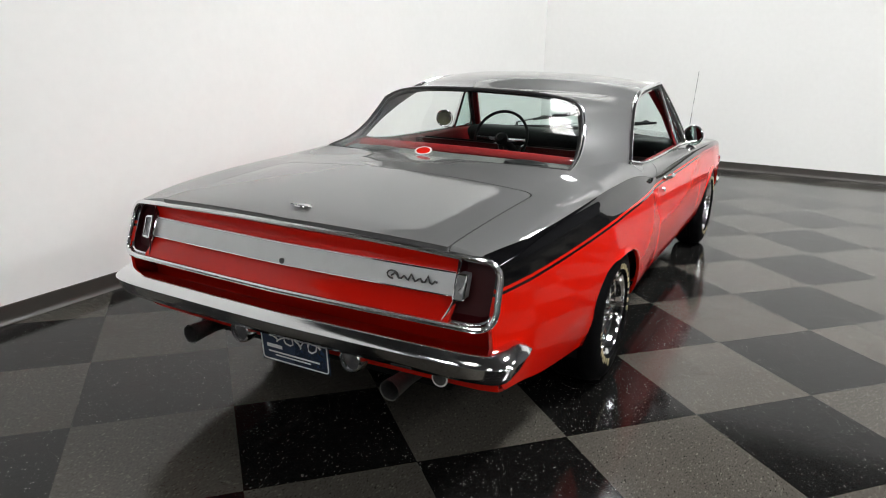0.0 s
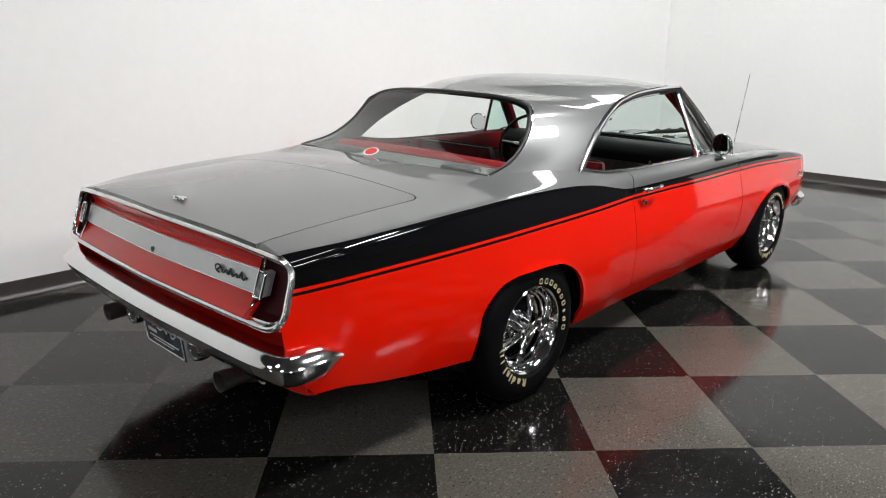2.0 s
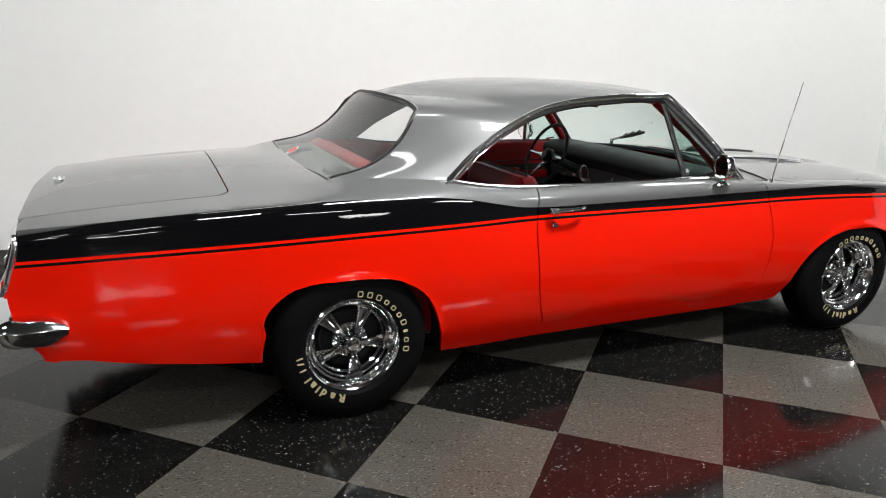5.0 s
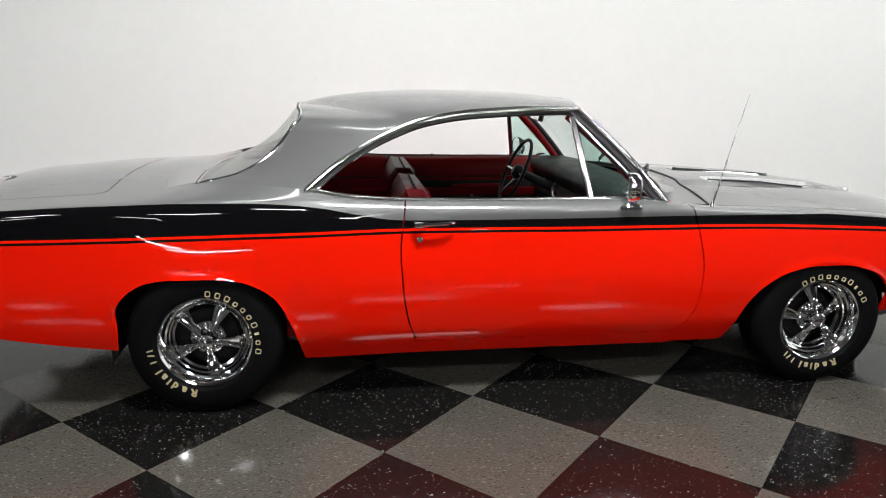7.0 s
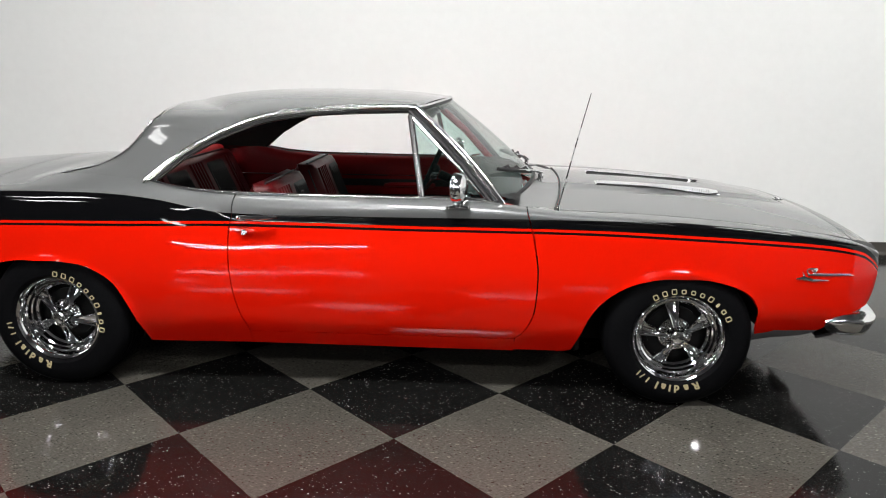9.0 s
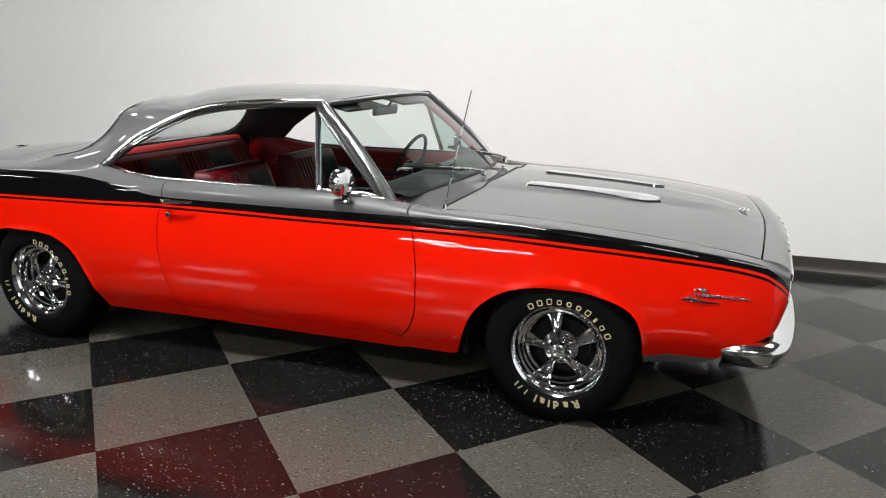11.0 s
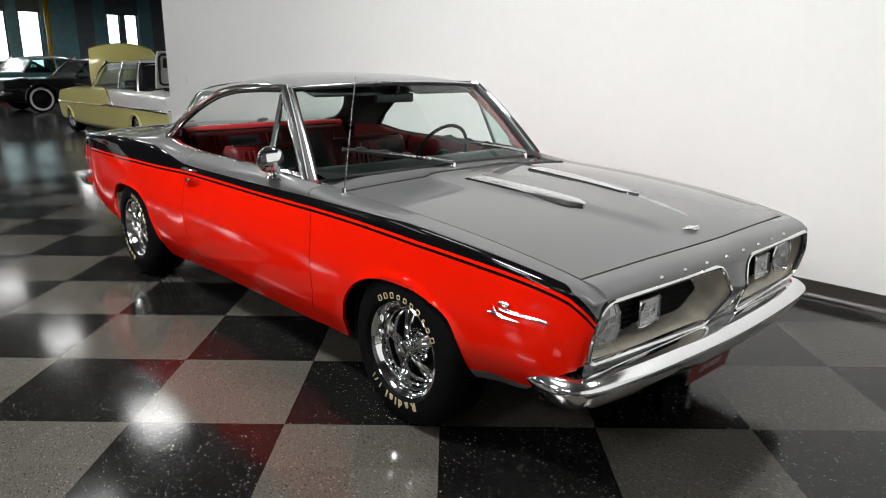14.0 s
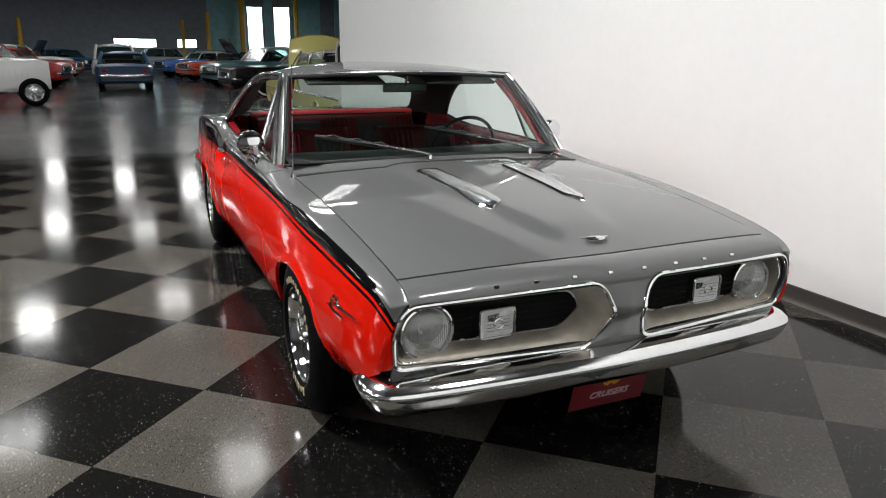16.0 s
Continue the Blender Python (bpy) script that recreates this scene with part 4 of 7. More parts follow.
    part("reflector", bm, M_REFLECTOR, hl)
    bm = bmesh.new()
    lathe(bm, [(0.088, 0.0), (0.078, 0.010), (0.055, 0.019), (0.03, 0.0235), (0.0, 0.025)], 36, face, False)
    lens = part("lens", bm, M_LAMPGLASS, hl, "fluted clear glass")
    bm = bmesh.new()
    lathe(bm, [(0.0, 0.0), (0.016, -0.004), (0.018, -0.02), (0.014, -0.05)], 18, face)
    part("bulb_shield", bm, M_STEEL, hl)
    for k in range(17):
        x = -0.066 + 0.00825 * k
        w = math.sqrt(max(0.0, 0.074 ** 2 - x * x))
        bm = bmesh.new()
        tube(bm, [face @ Vector((x, 0.0240 - 2.5 * (x * x + z * z), z)) for z in (-w * 0.7, -w * 0.4, 0, w * 0.3, w * 0.55)], 0.0022, 6)
        part("flute", bm, M_LAMPGLASS, lens)
    # auxiliary lamp
    fog = thing("turn_lamp")
    fog.parent = coupe
    tagged(fog, "small rectangular clear lamp with bright rim")
    c = pose(nose_x(0.424) - 0.074, s * 0.424, 0.572, 0, 0, -90)
    out = rounded([(0.065, 0.050), (0.065, -0.050), (-0.065, -0.050), (-0.065, 0.050)], 0.016, 4)
    bm = bmesh.new()
    rows = [[c @ Vector((p.x * q, d, p.y * q)) for p in out] for q, d in ((0.98, -0.03), (1.0, 0.0), (1.0, 0.012), (0.95, 0.016), (0.90, 0.010))]
    sheet(bm, [r + [r[0]] for r in rows])
    part("rim", bm, M_CHROME, fog)
    bm = bmesh.new()
    rows = [[c @ Vector((p.x * q, d, p.y * q)) for p in out] for q, d in ((0.90, 0.006), (0.6, -0.01), (0.25, -0.024), (0.02, -0.027))]
    sheet(bm, [r + [r[0]] for r in rows])
    part("reflector", bm, M_REFLECTOR, fog)
    bm = bmesh.new()
    rows = [[c @ Vector((p.x * q, d, p.y * q)) for p in out] for q, d in ((0.91, 0.011), (0.7, 0.015), (0.3, 0.018), (0.02, 0.0185))]
    sheet(bm, [r + [r[0]] for r in rows])
    part("lens", bm, M_AUXGLASS, fog)
    for k in range(5):
        bm = bmesh.new()
        tube(bm, [c @ Vector((-0.04, 0.0145, -0.022 + 0.011 * k)), c @ Vector((0, 0.0172, -0.022 + 0.011 * k)), c @ Vector((0.04, 0.0145, -0.022 + 0.011 * k))], 0.0016, 6)
        part("flute", bm, M_AUXGLASS, fog)
    bm = bmesh.new()
    tube(bm, [c @ Vector((0.016 * math.cos(a), 0.0185, 0.016 * math.sin(a))) for a in [2 * math.pi * i / 16 for i in range(16)]], 0.0035, 6, True)
    part("bulb_ring", bm, M_STEEL, fog)

# raised letters on the nose as plain little bars
for k in range(8):
    y = 0.463 * (1 - 2 * k / 7)
    j = min(header, key=lambda col: abs(col[0].y - y))
    p, d = j[8], (j[9] - j[7]).normalized()
    bm = new_box((-0.004, -0.0095, -0.0055), (0.004, 0.0095, 0.0055), 0.002, 1, pose(p.x, y, p.z, 0, -math.degrees(math.atan2(d.x, -d.z)), 0))
    part("nose_letter_bar", bm, M_CHROME, coupe)


def bumper(path, profile, name, label):
    b = thing(name)
    b.parent = coupe
    tagged(b, label)
    pts = spline3(path, 61)
    bm = bmesh.new()
    sweep(bm, pts, profile)
    part("blade", bm, M_BUMPER, b, "", 50)
    return b


def blade(top, face):
    def shape(t):
        e = min(t, 1 - t)
        k = 0.42 + 0.58 * math.sqrt(max(0.0, 1 - (1 - min(e / 0.035, 1.0)) ** 2))
        return [(o * (0.5 + 0.5 * k), u * k) for o, u in [(-0.085, top), (-0.06, top + 0.001), (-0.025, top - 0.012), (-0.006, top - 0.028), (0.0, top - 0.040), (-face * 0.25, -0.004), (-face * 0.6, -0.028), (-face, -0.05), (-face - 0.02, -0.056), (-face - 0.025, -0.05), (-0.04, 0.0), (-0.06, top - 0.012)]]
    return shape


half = [(3.345, 0.846), (3.40, 0.858), (3.46, 0.862), (3.52, 0.850), (3.568, 0.805), (3.596, 0.72), (3.632, 0.45), (3.650, 0.15)]
BUMP_Z = lambda y: 0.404 - 0.014 * (abs(y) / 0.85) ** 3
bumper([(x, -y, BUMP_Z(y)) for x, y in half] + [(3.653, 0, BUMP_Z(0))] + [(x, y, BUMP_Z(y)) for x, y in half[::-1]], blade(0.055, 0.03), "front_bumper", "chrome blade front bumper wrapping the corners")
half = [(-0.985, 0.872), (-1.07, 0.888), (-1.145, 0.886), (-1.20, 0.862), (-1.230, 0.80), (-1.245, 0.70), (-1.258, 0.4), (-1.266, 0.12)]
bumper([(x, y, 0.512) for x, y in half] + [(-1.267, 0, 0.512)] + [(x, -y, 0.512) for x, y in half[::-1]], blade(0.052, 0.03), "rear_bumper", "chrome blade rear bumper wrapping the corners")

# front novelty plate under the bumper
pl = thing("front_plate", (0, 0, 0))
pl.parent = coupe
tagged(pl, "red novelty plate with unreadable white writing")
tilt = pose(3.55, 0.0, 0.288, 0, 14, 0)
part("plate", new_box((-0.002, -0.152, -0.076), (0.002, 0.152, 0.070), 0.0015, 1, tilt), plain("red_plate", (0.11, 0.004, 0.009), 0.35, 0, 0.1, 40), pl)
word = bpy.data.curves.new("plate_word", "FONT")
word.body, word.size, word.align_x, word.extrude, word.shear = "CRUISERS", 0.037, "CENTER", 0.0008, 0.3
stand = bpy.data.objects.new("plate_word", word)
me = bpy.data.meshes.new_from_object(stand)
bpy.data.objects.remove(stand)
me.transform(tilt @ Matrix(((0, 0, 1, 0.0028), (1, 0, 0, 0), (0, 1, 0, -0.036), (0, 0, 0, 1))))
me.materials.append(M_SILVER)
lettering = new("lettering", me)
lettering.parent = pl
for k in range(5):
    a = radians(30 + 30 * k)
    bm = new_box((0.002, -0.004, 0.012), (0.0038, 0.004, 0.038), 0.001, 1, tilt @ Matrix.Translation((0, 0, 0.006)) @ Matrix.Rotation(a - radians(90), 4, "X"))
    part("emblem_ray", bm, M_YELLOW, pl)

# ---- the tail ----
def tail_x(y, z, proud=0.0):
    return -1.116 - 0.335 * (0.845 - z) - 0.030 * (1 - min(abs(y) / 0.8, 1) ** 1.3) + 0.015 * max(0, (abs(y) - 0.72) / 0.08) ** 2 - proud


def tail_sheet(ya, yb, za, zb, proud, n=24, m=3):
    return [[Vector((tail_x(y, z, proud), y, z)) for z in [lerp(za, zb, k / m) for k in range(m + 1)]] for y in [lerp(ya, yb, i / n) for i in range(n + 1)]]


# the red panel is dished: its upper strip leans under the lip, its lower strip looks up
DISH = curve_through([(0.640, 0.012), (0.650, 0.008), (0.706, -0.024), (0.745, -0.027), (0.784, -0.026), (0.828, 0.000), (0.840, 0.004)])
panel("tail_panel", [[[Vector((tail_x(y, z, DISH(z)), y, z)) for z in [lerp(0.642, 0.836, k / 16) for k in range(17)]] for y in [lerp(-0.672, 0.672, i / 30) for i in range(31)]]], "dished red tail panel between the lamps", True, 0.01, (0, 0, 0.6), M_RED)
strip = thing("tail_trim")
strip.parent = coupe
tagged(strip, "brushed silver band across the tail")
bm = bmesh.new()
sheet(bm, tail_sheet(-0.668, 0.668, 0.708, 0.783, -0.012, 30, 4))
bm.normal_update()
face_out(bm, (0, 0, 0.7))
rim(bm, 0.02)
link_raw("band", bm, M_SILVER, strip, "", 40)
for z in (0.7105, 0.7805):
    bm = bmesh.new()
    tube(bm, [(tail_x(y, z, -0.009), y, z) for y in [lerp(-0.668, 0.668, i / 20) for i in range(21)]], 0.0028, 6)
    part("edge_bead", bm, M_CHROME, strip)
bm = bmesh.new()
tube(bm, [(tail_x(0, 0.722, -0.016), 0, 0.722), (tail_x(0, 0.722, -0.008), 0, 0.722)], 0.010, 14)
part("lock", bm, M_IRON, strip)
# written name as a plain wavy bar
bm = bmesh.new()
pts = [(0, 0)] + [(0.012 + 0.0085 * i, 0.006 * math.sin(i * 1.9) + (0.010 if i % 7 == 0 else 0)) for i in range(19)]
tube(bm, [(tail_x(-0.44 - a, 0.742 + b, -0.006), -0.44 - a, 0.742 + b) for a, b in pts], 0.0035, 6)
tube(bm, [(tail_x(-0.45, 0.742, -0.006), -0.445 - 0.02 * math.cos(i * 0.6), 0.746 + 0.014 * math.sin(i * 0.6)) for i in range(9)], 0.003, 6)
part("script_bar", bm, M_IRON, strip)
frame_out = rounded([(-0.806, 0.850), (0.806, 0.850), (0.814, 0.630), (-0.814, 0.630)], [0.06, 0.06, 0.06, 0.06], 8)


def dense(outline, step=0.04):
    out = []
    for a, b in zip(outline, outline[1:] + outline[:1]):
        k = max(1, int((b - a).length / step))
        out += [a.lerp(b, i / k) for i in range(k)]
    return [Vector((p.x, p.y - (0.022 * (abs(p.x) / 0.8) ** 2 if p.y > 0.74 else 0.0))) for p in out]


bm = bmesh.new()
tube(bm, [(tail_x(p.x, p.y, 0.004), p.x, p.y) for p in dense(frame_out)], 0.0105, 10, True, up=(1, 0, 0))
part("tail_frame", bm, M_FRAME, coupe, "chrome surround of the tail")
bm = bmesh.new()
tube(bm, [(tail_x(p.x, p.y, -0.008), p.x * 0.983, 0.741 + (p.y - 0.741) * 0.90) for p in dense(frame_out)], 0.005, 6, True, up=(1, 0, 0))
part("tail_inner_bead", bm, M_FRAME, coupe)
for s in (1, -1):
    tl = thing("tail_lamp")
    tl.parent = coupe
    tagged(tl, "deep dark red tail lamp with small clear lens")
    out = rounded([(s * 0.668, 0.830), (s * 0.800, 0.818), (s * 0.806, 0.634), (s * 0.646, 0.634), (s * 0.672, 0.70)], [0.006, 0.05, 0.05, 0.006, 0.004], 6)
    bm = bmesh.new()
    inner = [Vector((lerp(p.x, s * 0.735, 0.22), lerp(p.y, 0.74, 0.2))) for p in out]
    rows = [[(tail_x(p.x, p.y, d), p.x, p.y) for p in o] for o, d in ((out, 0.004), (out, -0.004), (inner, -0.04))]
    sheet(bm, [r + [r[0]] for r in rows])
    bm.faces.new([bm.verts.new(p) for p in rows[-1]])
    part("lens", bm, M_REDLENS, tl)
    bm = bmesh.new()
    tube(bm, [(tail_x(s * y, z, d), s * y, z) for y, z, d in ((0.668, 0.836, 0.004), (0.675, 0.815, -0.004), (0.670, 0.786, -0.010), (0.670, 0.706, -0.010), (0.664, 0.68, -0.004), (0.648, 0.642, 0.008))], 0.003, 6)
    part("divider_bead", bm, M_CHROME, tl)
    out = rounded([(s * 0.672, 0.785), (s * 0.706, 0.783), (s * 0.706, 0.708), (s * 0.672, 0.706)], 0.006, 4)
    bm = bmesh.new()
    tube(bm, [(tail_x(p.x, p.y, 0.006), p.x, p.y) for p in out], 0.004, 6, True, up=(1, 0, 0))
    part("clear_lens_rim", bm, M_CHROME, tl)
    bm = bmesh.new()
    rows = [[(tail_x(p.x, p.y, d), lerp(p.x, s * 0.689, q), lerp(p.y, 0.74, q)) for p in out] for q, d in ((0.0, -0.03), (0.0, 0.004), (0.4, 0.007), (0.95, 0.008))]
    sheet(bm, [r + [r[0]] for r in rows])
    part("clear_lens", bm, plain("grey_clear_lens", (0.34, 0.35, 0.36), 0.15, 0.3, 0.08, 60, coat=1.0), tl)
# fill between the quarter panels' rear edge and the chrome surround
def frame_z(y):
    drop = 0.060 - math.sqrt(max(0.0, 0.0036 - max(0.0, y - 0.746) ** 2))
    return 0.850 - 0.022 * (y / 0.8) ** 2 - drop


corner = []
for p in quarter[0][:10]:
    y = min(p.y, 0.802)
    e = Vector((tail_x(y, frame_z(y), 0.002), y, frame_z(y) + 0.004))
    corner.append([p, p.lerp(e, 0.4) + Vector((0, 0, 0.003)), e, e - Vector((0, 0, 0.012))])
panel("tail_corner", [corner], "rounded rear corner of the quarter panel", fold=0)
panel("tail_corner", [mirrored(corner)], "rounded rear corner of the quarter panel", fold=0)
# panel between tail and bumper, and the rolled pan below
g = []
for j in range(-26, 27):
    y = 0.80 * j / 26
    g.append([Vector((tail_x(y, 0.635, 0.0) + d, y, z)) for d, z in ((0.0, 0.626), (0.06, 0.622), (0.115, 0.612), (0.128, 0.58), (0.128, 0.50), (0.105, 0.45), (0.085, 0.42), (0.09, 0.385), (0.13, 0.372))])
panel("rear_valance", [g], "red lower tail panel", True, 0.01, (0, 0, 0.6), M_RED)

for s in (1, -1):
    ex = thing("exhaust_pipe")
    ex.parent = coupe
    tagged(ex, "steel exhaust pipe with flared tip below the tail")
    bm = bmesh.new()
    pts = spline3([(-0.55, s * 0.42, 0.31), (-0.85, s * 0.44, 0.32), (-1.02, s * 0.455, 0.345), (-1.10, s * 0.457, 0.352)], 12)
    tube(bm, pts, 0.028, 14)
    part("pipe", bm, M_IRON, ex)
    bm = bmesh.new()
    lathe(bm, [(0.030, 0.0), (0.033, 0.05), (0.0365, 0.10), (0.0375, 0.108), (0.0345, 0.106), (0.031, 0.05), (0.029, 0.0)], 20, pose(-1.09, s * 0.457, 0.352, 0, 0, 90), False)
    part("tip", bm, M_IRON, ex)
    bm = bmesh.new()
    lathe(bm, [(0.046, -0.03), (0.047, 0.0), (0.044, 0.012), (0.038, 0.016), (0.036, 0.008), (0.0, 0.004)], 24, pose(-1.19, s * 0.248 - 0.055, 0.425, 0, 0, 90), False)
    lamp = part("reversing_lamp", bm, M_CHROME, coupe, "round chrome reversing lamp")
    bm = bmesh.new()
    lathe(bm, [(0.036, 0.009), (0.025, 0.015), (0.0, 0.018)], 20, pose(-1.19, s * 0.248 - 0.055, 0.425, 0, 0, 90), False)
    part("lens", bm, plain("dim_lens", (0.07, 0.07, 0.075), 0.2, 0.3, 0.1, 60, coat=0.6), lamp)
rp = thing("rear_plate")
rp.parent = coupe
tagged(rp, "dark blue dealer plate with white writing bars")
tilt = pose(-1.192, -0.055, 0.412, 0, 6, 180)
part("plate", new_box((-0.002, -0.154, -0.077), (0.002, 0.154, 0.077), 0.0015, 1, tilt), plain("navy_plate", (0.012, 0.025, 0.055), 0.3, 0, 0.1, 40, coat=0.5), rp)
bm = bmesh.new()
tube(bm, [tilt @ Vector((0.003, p[0], p[1])) for p in rounded([(-0.147, 0.070), (0.147, 0.070), (0.147, -0.070), (-0.147, -0.070)], 0.012, 3)], 0.0025, 5, True, up=(1, 0, 0))
part("border", bm, M_WHITEPL, rp)
bm = bmesh.new()
tube(bm, [tilt @ Vector((0.003, 0.12 - 0.22 * i / 30 - 0.01 * math.sin(i * 1.3), 0.020 + 0.016 * math.sin(i * 0.9) * (1.6 - i / 30))) for i in range(31)], 0.003, 5)
part("script_bar", bm, M_WHITEPL, rp)
part("word_bar", new_box((0.002, -0.125, -0.020), (0.0032, -0.055, -0.006), 0, 1, tilt), M_WHITEPL, rp)
part("line_bar", new_box((0.002, -0.12, -0.040), (0.0032, 0.11, -0.034), 0, 1, tilt), M_WHITEPL, rp)
part("line_bar", new_box((0.002, -0.09, -0.052), (0.0032, 0.07, -0.047), 0, 1, tilt), M_WHITEPL, rp)
# round sticker on the pan
bm = bmesh.new()
lathe(bm, [(0.030, 0.0), (0.030, 0.0015)], 20, pose(-1.122, -0.606, 0.402, 0, 0, 90))
st = part("sticker", bm, M_WHITEPL, coupe, "small round black and white sticker")
bm = bmesh.new()
lathe(bm, [(0.024, 0.0018), (0.024, 0.0028)], 20, pose(-1.122, -0.606, 0.402, 0, 0, 90))
part("sticker_centre", bm, M_IRON, st)

# ---- glass ----
WS_TOP = lambda q: Vector((lerp(1.705, 1.606, abs(q) ** 2), 0.630 * q, lerp(1.270, 1.247, q * q)))


def pane_grid(base, top, bulge, n=20, m=12):
    rows = []
    for i in range(m + 1):
        t = i / m
        rows.append([base(j / n).lerp(top(j / n), t) + Vector((bulge * math.sin(math.pi * t), 0, bulge * 0.6 * math.sin(math.pi * t))) for j in range(-n, n + 1)])
    return rows


ws = thing("windscreen")
ws.parent = coupe
tagged(ws, "large curved green-tinted windscreen")
bm = bmesh.new()
wsg = pane_grid(WS_BASE, WS_TOP, 0.012)
sheet(bm, wsg)
g = part("pane", bm, M_TINT, ws)
bm = bmesh.new()
loop = wsg[0] + [r[-1] for r in wsg[1:-1]] + wsg[-1][::-1] + [r[0] for r in wsg[-2:0:-1]]
tube(bm, loop, 0.011, 8, True)
part("seal", bm, M_SEAL, ws, "black rubber seal")
for s in (0, -1):
    bm = bmesh.new()
    tube(bm, [r[s] + Vector((0.010, 0.014 if s else -0.014, 0.008)) for r in wsg], 0.007, 8)
    part("side_trim", bm, M_TRIM, ws)
bm = bmesh.new()
tube(bm, [p + Vector((0.004, 0, 0.008)) for p in wsg[-1]], 0.006, 8)
part("top_trim", bm, M_STEEL, ws)

BK_BASE = lambda q: Vector((-0.070 + 0.040 * q * q, 0.630 * q, 0.946 + 0.004 * q * q))
bk = thing("rear_window")
bk.parent = coupe
tagged(bk, "wide curved rear window with round red sticker")
edge = EDGE_PTS[17:]
top_pts, side_pts = edge[:12], edge[11:]
rows = []
for i in range(15):
    t = i / 14
    s_p = side_pts[int(round(t * 15))] if t < 1 else side_pts[-1]
    f = t * 15
    k = min(int(f), 14)
    s_p = side_pts[k].lerp(side_pts[k + 1], f - k)
    c_p = Vector((0.36, 0, 1.252)).lerp(Vector((-0.07, 0, 0.946)), t)
    c_p = c_p + Vector((0.032, 0, -0.036)) * math.sin(math.pi * t)
    row = []
    for j in range(13):
        q = j / 12
        if i == 0:
            f2 = q * 11
            k2 = min(int(f2), 10)
            row.append(top_pts[k2].lerp(top_pts[k2 + 1], f2 - k2))
        else:
            p = Vector((c_p.x + (s_p.x - c_p.x) * q * q, s_p.y * q, c_p.z + (s_p.z - c_p.z) * q * q))
            row.append(p)
    rows.append(row)
bm = bmesh.new()
sheet(bm, rows)
sheet(bm, mirrored(rows))
bmesh.ops.remove_doubles(bm, verts=bm.verts[:], dist=0.0005)
g = part("pane", bm, M_GLASS, bk)
loop = edge + [BK_BASE(q / 8) for q in range(7, -1, -1)]
loop = loop[1:] + [Vector((p.x, -p.y, p.z)) for p in loop[-2::-1]]
bm = bmesh.new()
tube(bm, [p + Vector((-0.003, 0, -0.004)) for p in loop], 0.008, 8, True)
part("seal", bm, M_SEAL, bk)
bm = bmesh.new()
tube(bm, [p + Vector((0.001, 0.009 if p.y > 0.2 else (-0.009 if p.y < -0.2 else 0), -0.001)) for p in loop], 0.0045, 8, True)
part("trim", bm, M_CHROME, bk)
stick = pose(-0.032, 0.09, 0.968, 0, -28, 0)
bm = bmesh.new()
lathe(bm, [(0.046, 0.0), (0.046, 0.001)], 28, stick @ pose(0, 0, 0, 90, 0, 0) @ Matrix.Diagonal((0.72, 1, 1, 1)))
s0 = part("sticker", bm, M_WHITEPL, bk, "round red sticker with white beaded rim")
bm = bmesh.new()
lathe(bm, [(0.036, 0.0012), (0.036, 0.002)], 28, stick @ pose(0, 0, 0, 90, 0, 0) @ Matrix.Diagonal((0.72, 1, 1, 1)))
part("sticker_centre", bm, M_RED, s0)

